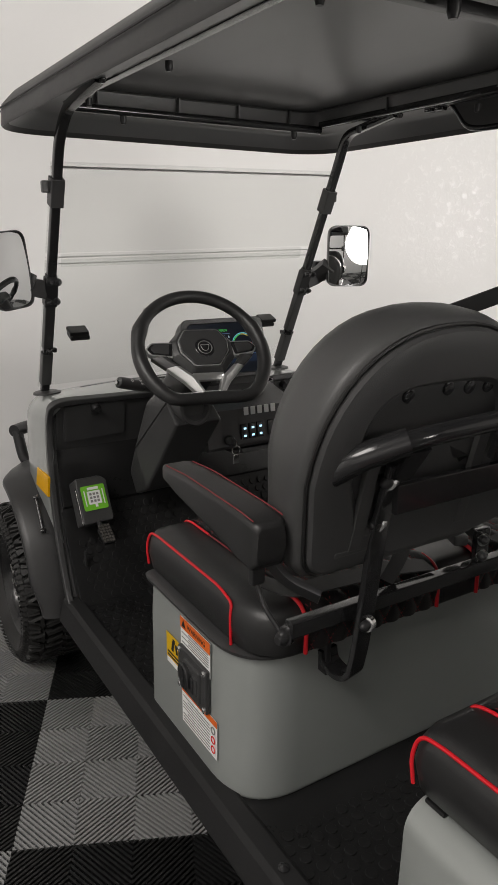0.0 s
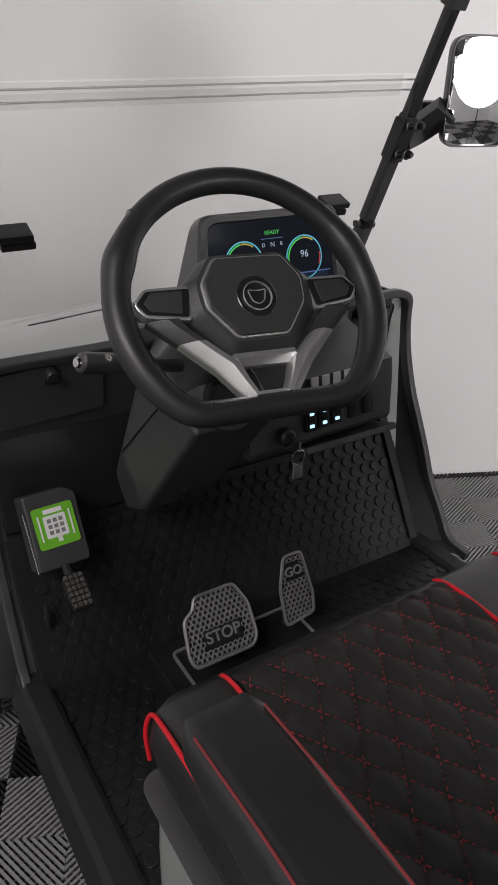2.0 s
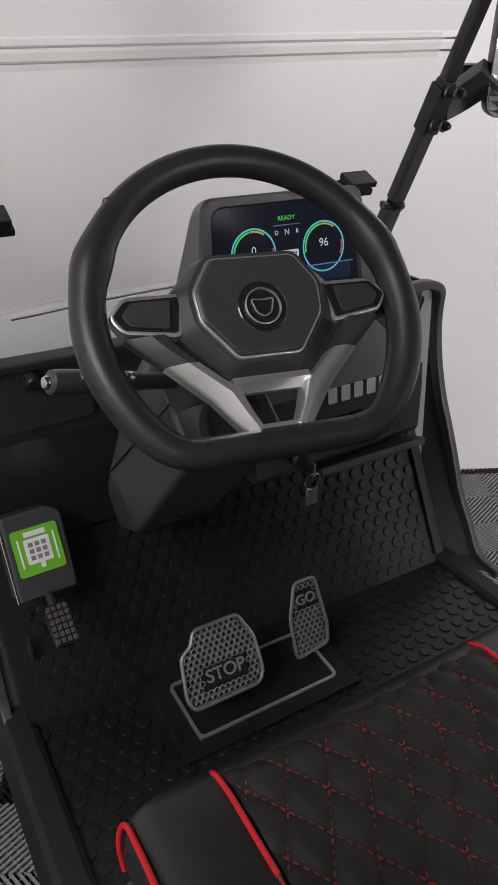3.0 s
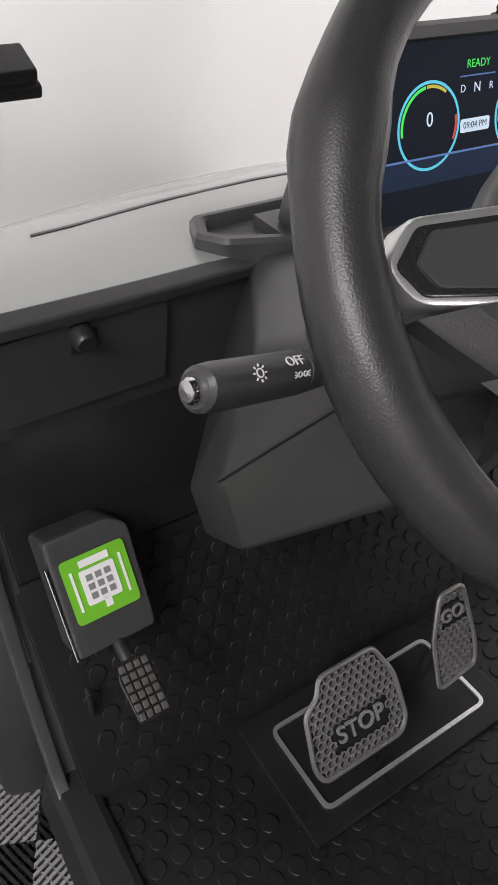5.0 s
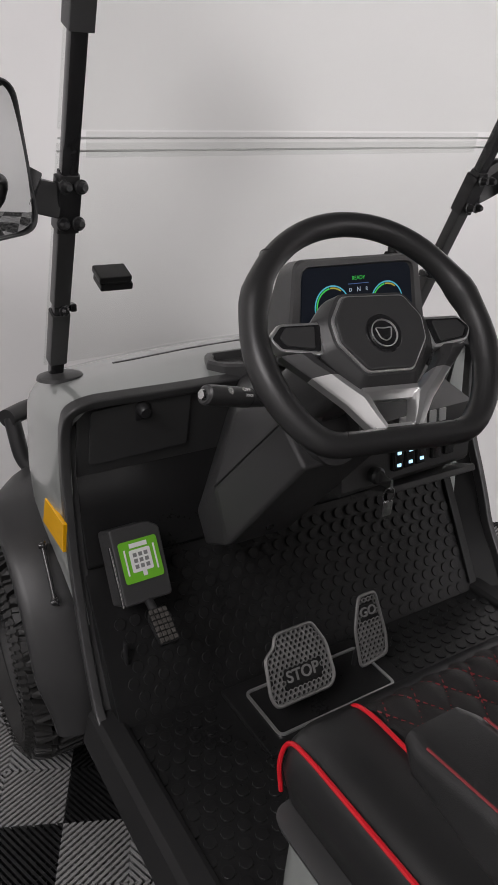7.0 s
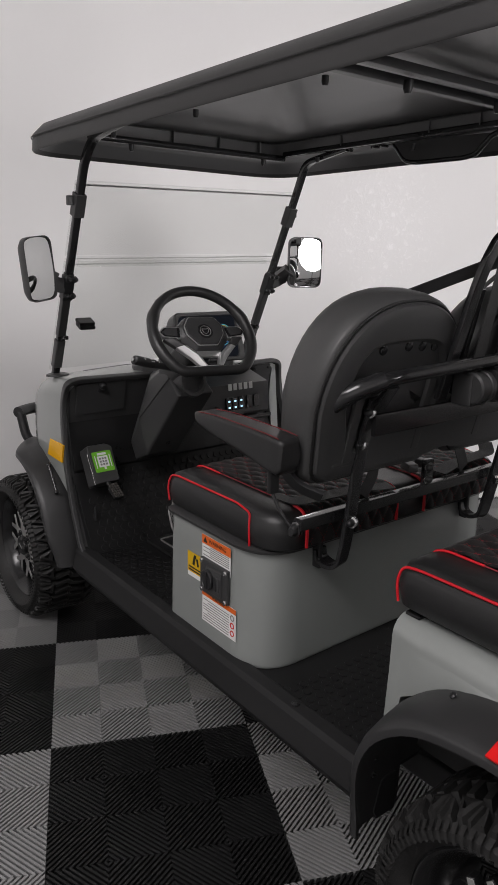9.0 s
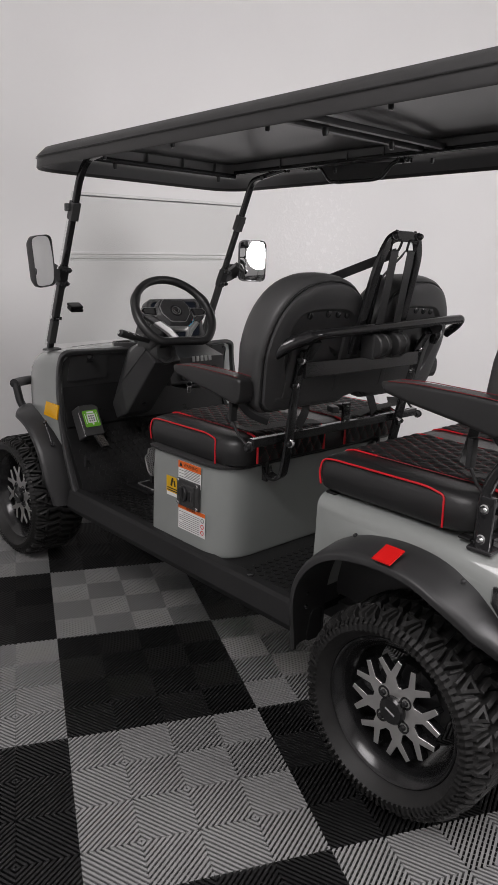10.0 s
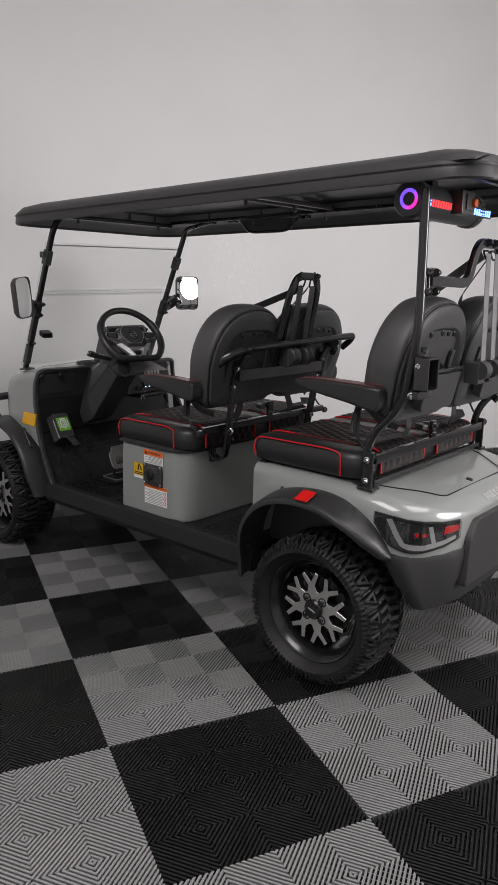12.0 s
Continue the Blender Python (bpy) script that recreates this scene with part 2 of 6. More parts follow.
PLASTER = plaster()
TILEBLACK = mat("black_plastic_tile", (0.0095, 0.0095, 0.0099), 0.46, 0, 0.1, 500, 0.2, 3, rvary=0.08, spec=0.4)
TILEGREY = mat("grey_plastic_tile", (0.225, 0.225, 0.224), 0.45, 0, 0.1, 500, 0.1, 3, rvary=0.08)
# Near black: the shade between the tile ribs is put into the slab's colour.
SUB = mat("gap_shaded_concrete", (0.009, 0.009, 0.009), 0.9, 0, 0.3, 60, 0.2, 4)

# ---------------------------------------------------------------- mesh helpers
def part(name, bm, material, parent=None, label="", sharp=35):
    me = bpy.data.meshes.new(name)
    bmesh.ops.recalc_face_normals(bm, faces=bm.faces)
    bm.to_mesh(me)
    bm.free()
    for p in me.polygons:
        p.use_smooth = True
    me.set_sharp_from_angle(angle=radians(sharp))
    me.materials.append(material)
    ob = new(name, me)
    if len(me.polygons) > 6:
        even = ob.modifiers.new("even_normals", "WEIGHTED_NORMAL")
        even.keep_sharp = True
    if parent:
        ob.parent = parent
    if label:
        tagged(ob, label)
    return ob


def thing(name, label, category, group="", at=(0, 0, 0), kind=""):
    ob = new(name)
    ob.location = at
    ob.empty_display_size = 0.2
    return tagged(ob, label, category, group, kind)


def bevelled(bm, width, seg=2, angle=25):
    if width > 0:
        es = [e for e in bm.edges if len(e.link_faces) == 2 and e.calc_face_angle(0) > radians(angle)]
        bmesh.ops.bevel(bm, geom=es, offset=width, segments=seg, affect="EDGES", profile=0.5, clamp_overlap=True)
    return bm


def box(c, s, bev=0.004, seg=2, rot=None):
    bm = bmesh.new()
    bmesh.ops.create_cube(bm, size=1)
    bmesh.ops.scale(bm, vec=s, verts=bm.verts)
    bevelled(bm, bev, seg)
    m = Matrix.Translation(c) @ (rot if rot else Matrix())
    bmesh.ops.transform(bm, matrix=m, verts=bm.verts)
    return bm


def moved(bm, m):
    bmesh.ops.transform(bm, matrix=m, verts=bm.verts)
    return bm


def join(*bms):
    me = bpy.data.meshes.new("tmp")
    out = bms[0]
    for b in bms[1:]:
        b.to_mesh(me)
        out.from_mesh(me)
        b.free()
    bpy.data.meshes.remove(me)
    return out


def mirrored(bm):
    bmesh.ops.scale(bm, vec=(-1, 1, 1), verts=bm.verts)
    bmesh.ops.reverse_faces(bm, faces=bm.faces)
    return bm


def rounded(pts, r, n=5, closed=True):
    """A polygon or polyline of 2 or 3 coordinates with its corners rounded."""
    out, k = [], len(pts)
    rr = r if isinstance(r, (list, tuple)) else [r] * k
    for i in range(k):
        p = Vector(pts[i])
        if not closed and i in (0, k - 1) or rr[i] <= 0:
            out.append(p)
            continue
        a, b = Vector(pts[i - 1]) - p, Vector(pts[(i + 1) % k]) - p
        d = min(rr[i], a.length * 0.49, b.length * 0.49)
        pa, pb = p + a.normalized() * d, p + b.normalized() * d
        for j in range(n + 1):
            t = j / n
            out.append((1 - t) ** 2 * pa + 2 * t * (1 - t) * p + t * t * pb)
    return out


def prism(pts, axis, a, b, bev=0.004, seg=2):
    """A polygon in the plane across an axis, drawn out from a to b. x: pts are (y, z); y: (x, z); z: (x, y)."""
    bm = bmesh.new()
    put = {"x": lambda p, w: (w, p[0], p[1]), "y": lambda p, w: (p[0], w, p[1]), "z": lambda p, w: (p[0], p[1], w)}[axis]
    lo = [bm.verts.new(put(p, a)) for p in pts]
    hi = [bm.verts.new(put(p, b)) for p in pts]
    bm.faces.new(lo), bm.faces.new(hi)
    for i in range(len(pts)):
        j = (i + 1) % len(pts)
        bm.faces.new((lo[i], lo[j], hi[j], hi[i]))
    bmesh.ops.recalc_face_normals(bm, faces=bm.faces)
    return bevelled(bm, bev, seg, 40)


def loft(rings, caps=True, closed=True, first=True):
    bm = bmesh.new()
    vs = [[bm.verts.new(p) for p in ring] for ring in rings]
    k = len(rings[0])
    for a, b in zip(vs, vs[1:]):
        for i in range(k if closed else k - 1):
            j = (i + 1) % k
            bm.faces.new((a[i], a[j], b[j], b[i]))
    if caps and first:
        bm.faces.new(vs[0])
    if caps:
        bm.faces.new(vs[-1])
    bmesh.ops.recalc_face_normals(bm, faces=bm.faces)
    return bm


def sweep(path, section, up=(0, 0, 1), closed=False):
    """Sweeps a closed section of (side, up) pairs along a path."""
    pts = [Vector(p) for p in path]
    k, rings, side = len(pts), [], None
    for i in range(k):
        if closed:
            d = pts[(i + 1) % k] - pts[i - 1]
        else:
            d = pts[min(i + 1, k - 1)] - pts[max(i - 1, 0)]
        d.normalize()
        if side is None:
            ref = Vector(up)
            if abs(ref.normalized().dot(d)) > 0.95:
                ref = Vector((1, 0, 0)) if abs(d.x) < 0.9 else Vector((0, 1, 0))
            side = d.cross(ref).normalized()
        else:
            side = (side - d * side.dot(d)).normalized()
        u = side.cross(d).normalized()
        rings.append([pts[i] + side * s + u * v for s, v in section])
    if closed:
        rings.append(rings[0])
        bm = loft(rings, False)
        bmesh.ops.remove_doubles(bm, verts=bm.verts, dist=1e-5)
        return bm
    return loft(rings)


def circle(r, n=12, sx=1.0):
    return [(math.cos(2 * math.pi * i / n) * r * sx, math.sin(2 * math.pi * i / n) * r) for i in range(n)]


def tube(pts, r, fillet=0.05, n=12, steps=6, closed=False):
    return sweep(rounded(pts, fillet, steps, closed), circle(r, n), closed=closed)


def bar(pts, w, h, fillet=0.03, up=(0, 0, 1), bev=0.003):
    sec = rounded([(-w / 2, -h / 2), (w / 2, -h / 2), (w / 2, h / 2), (-w / 2, h / 2)], bev, 2)
    return sweep(rounded(pts, fillet, 6, False), sec, up)


def lathe(profile, n=48, m=None, closed=False):
    """Turns (radius, height) pairs round the z axis."""
    bm = bmesh.new()
    rings = []
    for r, z in profile:
        rings.append([bm.verts.new((r * math.cos(2 * math.pi * i / n), r * math.sin(2 * math.pi * i / n), z)) for i in range(n)])
    pairs = list(zip(rings, rings[1:])) + ([(rings[-1], rings[0])] if closed else [])
    for a, b in pairs:
        for i in range(n):
            bm.faces.new((a[i], a[(i + 1) % n], b[(i + 1) % n], b[i]))
    if not closed:
        for ring in (rings[0], rings[-1]):
            bm.faces.new(ring)
    bmesh.ops.remove_doubles(bm, verts=bm.verts, dist=1e-6)
    if m:
        bmesh.ops.transform(bm, matrix=m, verts=bm.verts)
    bmesh.ops.recalc_face_normals(bm, faces=bm.faces)
    return bm


def facing(at, normal, up=(0, 0, 1)):
    """A pose whose z axis points along normal and whose y axis points up as far as it can."""
    z = Vector(normal).normalized()
    x = Vector(up).cross(z).normalized()
    y = z.cross(x)
    return Matrix.Translation(at) @ Matrix((x, y, z)).transposed().to_4x4()


def bolt(at, normal, r=0.012, h=0.014):
    return lathe([(r * 1.35, 0), (r * 1.35, 0.003), (r, 0.004), (r, h * 0.6), (r * 0.6, h), (0.0005, h)], 12, facing(at, normal, (0.1, 0.3, 1)))


def words(name, text, size, m, material, parent, depth=0.0006, bold=0.0, squeeze=1.0):
    cu = bpy.data.curves.new(name, "FONT")
    cu.body, cu.size, cu.extrude, cu.align_x, cu.align_y, cu.offset = text, size, depth, "CENTER", "CENTER", bold
    ob = new(name, cu)
    me = bpy.data.meshes.new_from_object(ob)
    bpy.data.objects.remove(ob)
    bpy.data.curves.remove(cu)
    me.transform(m @ Matrix.Diagonal((squeeze, 1, 1, 1)))
    me.materials.append(material)
    ob = new(name, me)
    ob.parent = parent
    return ob


def pad(w, h, m, depth=0.0008, r=0.0):
    """A thin plate of size w by h in the plane of the pose m."""
    pts = [(-w / 2, -h / 2), (w / 2, -h / 2), (w / 2, h / 2), (-w / 2, h / 2)]
    return moved(prism(rounded(pts, r, 4) if r else pts, "z", 0, depth, 0), m)

# ---------------------------------------------------------------- the room
def slab(name, lo, hi, material, label, category, kind="structure"):
    c = [(a + b) / 2 for a, b in zip(lo, hi)]
    s = [b - a for a, b in zip(lo, hi)]
    ob = part(name, box(c, s, 0), material)
    ob.matrix_world = GRID
    return tagged(ob, label, category, kind=kind)


U0, U1, V0 = -5.4, 6.0, -4.8
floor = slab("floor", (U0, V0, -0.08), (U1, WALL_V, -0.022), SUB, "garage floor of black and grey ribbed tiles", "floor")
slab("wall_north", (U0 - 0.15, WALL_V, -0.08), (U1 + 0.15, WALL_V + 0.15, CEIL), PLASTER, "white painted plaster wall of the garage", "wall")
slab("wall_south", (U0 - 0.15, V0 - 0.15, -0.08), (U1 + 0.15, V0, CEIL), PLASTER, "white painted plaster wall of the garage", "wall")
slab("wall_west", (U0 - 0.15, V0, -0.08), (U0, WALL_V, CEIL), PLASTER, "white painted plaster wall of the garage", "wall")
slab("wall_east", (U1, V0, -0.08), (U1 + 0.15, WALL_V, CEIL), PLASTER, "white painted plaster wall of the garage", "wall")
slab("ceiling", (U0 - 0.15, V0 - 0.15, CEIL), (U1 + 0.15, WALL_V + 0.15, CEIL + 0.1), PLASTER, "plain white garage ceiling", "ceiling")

# ---------------------------------------------------------------- the studio softbox behind the cart
soft = thing("softbox_lamp", "round white studio softbox glowing on a black stand", "studio lamp")
SOFT = look((1.35, -3.35, 1.75), (0.4, 1.3, 1.2)) @ Matrix.Scale(1.12, 4)
GLOW = mat("softbox_diffuser", (0.8, 0.8, 0.8), 0.6, emit=(1.0, 0.96, 0.97), glow=16.8)
part("diffuser", lathe([(0.0005, 0.03), (0.5, 0.03), (0.78, 0.015), (0.8, 0.0), (0.0005, 0.0)], 48, SOFT), GLOW, soft, "round white diffuser cloth")
part("reflector", lathe([(0.8, 0.005), (0.815, -0.02), (0.6, 0.0 + 0.25), (0.2, 0.42), (0.0005, 0.45)], 48, SOFT), TUBEMATT, soft, "black fabric reflector")
part("stand", tube([(1.42, -3.6, 0.02), (1.42, -3.6, 1.75)], 0.018), TUBEMATT, soft)
for k in range(3):
    part("leg", tube([(1.42, -3.6, 0.35), (1.42 + 0.4 * math.cos(2.1 * k), -3.6 + 0.4 * math.sin(2.1 * k), 0.012)], 0.012), TUBEMATT, soft)

# ---------------------------------------------------------------- the golf cart
cart = thing("golf_cart", "grey four-seat golf cart with black roof parked on checkered tiles", "golf cart")
cart.scale = (1, 1, 1.01)


MID = -0.025  # the right half narrows a little towards the front


def P(name, bm, material, parent=cart, label="", sharp=35):
    xs = [v.co.x for v in bm.verts]
    wide = min(xs) < -0.3 and max(xs) > 0.3
    for v in bm.verts:
        if wide:
            v.co.x += MID * v.co.y * min(max(v.co.x + 0.5, 0.0), 1.0)
        elif min(xs) > 0.12:
            v.co.x += MID * v.co.y
    return part(name, bm, material, parent, label, sharp)


def both(name, make, material, parent=cart, label="", sharp=35):
    a = P(name, make(), material, parent, label, sharp)
    b = P(name, mirrored(make()), material, parent, label, sharp)
    return a, b


# ---- wheels
R_TYRE, HALF, LIP = 0.287, 0.13, 0.092


def wheel(at, side):
    """A wheel at its centre; its face looks along side (-1 or 1) on the x axis."""
    m = Matrix.Translation(at) @ Matrix.Rotation(radians(90 * side), 4, "Y") @ Matrix.Scale(R_TYRE / 0.30, 4)
    prof = [(0.209, LIP - 0.006), (0.216, LIP + 0.008), (0.227, LIP + 0.024), (0.241, HALF + 0.002), (0.256, HALF - 0.001), (0.268, HALF - 0.02), (0.273, HALF - 0.05), (0.275, 0)]
    prof = [(r, -z) for r, z in prof] + [(r, z) for r, z in prof[-2::-1]]
    tyre = P("tyre", lathe(prof, 72, m, True), TYRE, cart, "black knobbly all-terrain tyre")
    bm = bmesh.new()

    def lug(a, z, poly, lift, turn=0.0):
        """A tread block: a polygon in (round, across) metres, on the carcass at angle a and place z across."""
        lo, hi = [], []
        for p, q in poly:
            c, s = math.cos(turn), math.sin(turn)
            p, q = p * c - q * s, p * s + q * c
            q *= HALF / 0.115
            zz = z * HALF / 0.115 + q
            edge = max(0.0, abs(zz) - (HALF - 0.035))
            base = 0.272 - edge * 0.5
            for lst, r, k in ((lo, base, 1.0), (hi, base + lift, 0.86)):
                ang = a + p * k / 0.29
                lst.append(bm.verts.new((r * math.cos(ang), r * math.sin(ang), z * HALF / 0.115 + q * k)))
        bm.faces.new(hi)
        for i in range(len(poly)):
            j = (i + 1) % len(poly)
            bm.faces.new((lo[i], lo[j], hi[j], hi[i]))

    n = 25
    pit = 2 * math.pi / n
    slant = [(-0.004, -0.03), (0.012, -0.03), (0.004, 0.03), (-0.012, 0.03)]
    tnals = [(x, -y) for x, y in slant][::-1]
    for i in range(n):
        a = pit * i
        for k in (0.0, 0.5):
            lug(a + (k + 0.05) * pit, -0.031, slant, 0.027, -0.35)
            lug(a + (k + 0.3) * pit, 0.031, tnals, 0.027, 0.35)
            lug(a + (k + 0.18) * pit, 0.0, [(-0.010, -0.009), (0.010, -0.009), (0.010, 0.009), (-0.010, 0.009)], 0.025, 0.5)
        for sgn in (-1, 1):
            o = 0.3 if sgn > 0 else 0.0
            tri = [(-0.026, -0.021 * sgn), (0.026, -0.021 * sgn), (0.006, 0.026 * sgn), (-0.006, 0.026 * sgn)]
            for k in range(4):
                e, f = tri[k], tri[(k + 1) % 4]
                lug(a + (o + 0.25) * pit, sgn * 0.083, [e, f, (f[0] * 0.42, f[1] * 0.42), (e[0] * 0.42, e[1] * 0.42)], 0.027)
            lug(a + (o + 0.25) * pit, sgn * 0.083, tri, 0.011)
            lug(a + (o + 0.75) * pit, sgn * 0.092, [(-0.005, -0.017 * sgn), (0.005, -0.017 * sgn), (0.017, 0.017 * sgn), (-0.017, 0.017 * sgn)], 0.015)
            for t in (-1, 1):
                lug(a + (o + 0.75) * pit, sgn * 0.092, [(t * 0.003, -0.017 * sgn), (t * 0.009, -0.017 * sgn), (t * 0.02, 0.017 * sgn), (t * 0.012, 0.017 * sgn)], 0.027)
    for i in range(90):
        a = 2 * math.pi * i / 90
        for sgn in (-1, 1):
            pts = []
            for r, w, h in ((0.236, 0.0035, 0.0035), (0.241, 0.0032, 0.0105), (0.262, 0.0048, 0.0085), (0.274, 0.006, -0.008)):
                pts.append([bm.verts.new((r * math.cos(a + d / r), r * math.sin(a + d / r), sgn * (HALF + h))) for d in (-w, w)])
            for p, q in zip(pts, pts[1:]):
                bm.faces.new((p[0], p[1], q[1], q[0]))
    P("tread", moved(bm, m), TYRE, tyre, "", 20)
    rim = P("rim", lathe([(0.212, LIP - 0.012), (0.215, LIP + 0.002), (0.209, LIP + 0.006), (0.200, LIP + 0.001), (0.192, LIP - 0.012), (0.182, LIP - 0.024), (0.168, LIP - 0.06),
                          (0.162, -LIP + 0.02), (0.207, -LIP), (0.212, -LIP + 0.012), (0.17, -LIP + 0.03), (0.174, LIP - 0.06)], 64, m, True), RIMBLACK, tyre, "gloss black alloy rim")
    P("brake_drum", lathe([(0.0005, -0.05), (0.11, -0.05), (0.11, 0.01), (0.06, 0.025), (0.0005, 0.025)], 32, m), TUBEMATT, tyre)
    star = []
    for i in range(8):
        a = 2 * math.pi * i / 8 + 0.2
        for r, d in ((0.076, -0.31), (0.099, -0.16), (0.149, -0.285), (0.155, -0.185), (0.113, 0.0), (0.155, 0.185), (0.149, 0.285), (0.099, 0.16), (0.076, 0.31)):
            star.append((r * 0.965 * math.cos(a + d), r * 0.965 * math.sin(a + d)))
    face = LIP - 0.02
    P("spokes", moved(prism(star, "z", face - 0.026, face, 0.0015, 1), m), RIMBLACK, tyre)
    P("spoke_face", moved(prism([(x * 0.988, y * 0.988) for x, y in star], "z", face + 0.0003, face + 0.0022, 0.0008, 1), m), ALU, tyre, "brushed machined spoke face")
    cap = P("hub_cap", lathe([(0.04, face), (0.04, face + 0.014), (0.035, face + 0.02), (0.0005, face + 0.021)], 32, m), RIMBLACK, tyre, "black centre cap")
    P("cap_mark", moved(box((0, 0, face + 0.0215), (0.034, 0.005, 0.001), 0, 1, Matrix.Rotation(1.2, 4, "Z")), m), SILVER, tyre)
    for i in range(4):
        a = math.pi / 4 + i * math.pi / 2
        P("nut_pocket", lathe([(0.0185, face), (0.0185, face + 0.0042), (0.0135, face + 0.0042), (0.0125, face + 0.002), (0.0005, face + 0.002)], 20, m @ Matrix.Translation((0.052 * math.cos(a), 0.052 * math.sin(a), 0))), RIMBLACK, tyre)
        P("lug_nut", lathe([(0.0085, face), (0.0085, face + 0.01), (0.006, face + 0.014), (0.0005, face + 0.015)], 6,
                           m @ Matrix.Translation((0.052 * math.cos(a), 0.052 * math.sin(a), 0))), TUBE, tyre)


for y in (0.003, 2.21):
    for s in (-1, 1):
        wheel((s * 0.47, y, R_TYRE), s)

# ---- underbody
P("underframe", join(box((0, 0.85, 0.36), (0.7, 1.5, 0.07), 0.01), box((0, 2.2, 0.36), (0.5, 0.9, 0.08), 0.01), box((0, -0.05, 0.38), (0.5, 0.7, 0.1), 0.01)), TUBEMATT)
P("rear_axle", tube([(-0.36, 0.003, R_TYRE), (0.36, 0.003, R_TYRE)], 0.035), TUBEMATT)
P("front_axle", tube([(-0.36, 2.21, R_TYRE), (0.36, 2.21, R_TYRE)], 0.025), TUBEMATT)

# ---- floor pan, rocker panels
FLOOR = 0.42
P("floor_pan", box((0, 1.05, FLOOR - 0.02), (0.98, 1.36, 0.036), 0.004), RUBBER, cart, "black rubber floor mat with round studs")
both("rocker_panel", lambda: prism([(-0.47, FLOOR + 0.006), (-0.48, FLOOR + 0.012), (-0.514, FLOOR + 0.012), (-0.524, FLOOR), (-0.538, 0.36), (-0.525, 0.335), (-0.47, 0.335)], "y", 0.33, 1.76, 0.003), ROCKER, cart, "black ribbed side step", 14)
both("sill_screw", lambda: bolt((-0.497, 0.62, FLOOR + 0.012), (0, 0, 1), 0.008, 0.005), TUBE)
FIRE = [Vector((0, 1.70, FLOOR)), Vector((0, 1.925, 0.80))]
P("toe_board", prism([(1.69, FLOOR - 0.002), (1.925, 0.80), (1.95, 0.80), (1.72, FLOOR - 0.03)], "x", -0.485, 0.485, 0.002), RUBBER, cart, "sloping black studded toe board")


def studs(bm, origin, ex, ey, nx, ny, step, skip=None, r=0.0118, h=0.003):
    ez = ex.cross(ey).normalized()
    for j in range(ny):
        for i in range(nx):
            c = origin + ex * ((i + 0.5 * (j % 2)) * step) + ey * (j * step * 0.87)
            if skip and skip(c):
                continue
            ring0 = [bm.verts.new(c + (ex * math.cos(k * math.pi / 6) + ey * math.sin(k * math.pi / 6)) * r) for k in range(12)]
            ring1 = [bm.verts.new(c + ez * h * 0.9 + (ex * math.cos(k * math.pi / 6) + ey * math.sin(k * math.pi / 6)) * r * 0.97) for k in range(12)]
            ring2 = [bm.verts.new(c + ez * h + (ex * math.cos(k * math.pi / 6) + ey * math.sin(k * math.pi / 6)) * r * 0.93) for k in range(12)]
            for a, b in ((ring0, ring1), (ring1, ring2)):
                for k in range(12):
                    bm.faces.new((a[k], a[(k + 1) % 12], b[(k + 1) % 12], b[k]))
            bm.faces.new(ring2)


X, Y = Vector((1, 0, 0)), Vector((0, 1, 0))
bm = bmesh.new()
studs(bm, Vector((-0.465, 1.215, FLOOR - 0.002)), X, Y, 29, 17, 0.0325, lambda c: -0.3 < c.x < 0.09 and 1.5 < c.y < 1.71 or c.y > 1.685)
studs(bm, Vector((-0.475, 0.40, FLOOR - 0.002)), X, Y, 30, 11, 0.0325)
tagged(P("mat_studs", bm, RUBBER, cart, "", 12), kind="stuff")
bm = bmesh.new()
slope = (FIRE[1] - FIRE[0]).normalized()
studs(bm, Vector((-0.44, 1.70, FLOOR + 0.012)), X, slope, 28, 14, 0.0325, lambda c: c.x < -0.37 and c.z > 0.6 or c.z > 0.672)
tagged(P("toe_studs", bm, RUBBER, cart, "", 12), kind="stuff")

# ---- front cowl and hood
TRIM = [(1.60, 0.405), (1.73, 0.41), (1.80, 0.55), (1.855, 0.70), (1.875, 0.86), (1.862, 0.95), (1.83, 1.0)]


def trim_y(z):
    for (y0, z0), (y1, z1) in zip(TRIM[1:], TRIM[2:]):
        if z0 <= z <= z1:
            return y0 + (y1 - y0) * (z - z0) / (z1 - z0)
    return 1.84


def hood_ring(y, zb, zt, hw, crown, r, inset=0.0, first=False):
    hw, zt = hw - inset, zt - inset
    z2 = min(zb + (zt - zb) * 0.65, zt - r - 0.002)
    half = [(-hw - 0.004, zb), (-hw - 0.006, min(zb + (zt - zb) * 0.35, (zb + z2) / 2)), (-hw - 0.001, z2)]
    for k in range(7):
        a = math.pi - k * math.pi / 12
        half.append((-hw + r + r * math.cos(a), zt - r + r * math.sin(a)))
    for k in range(1, 6):
        x = (-hw + r) * (1 - k / 5)
        half.append((x, zt + crown * (1 - (x / (hw - r)) ** 2)))
    pts = half + [(-x, z) for x, z in half[-2::-1]]
    return [Vector((x, trim_y(z) if first and z < zt - 0.01 else y, z)) for x, z in pts]


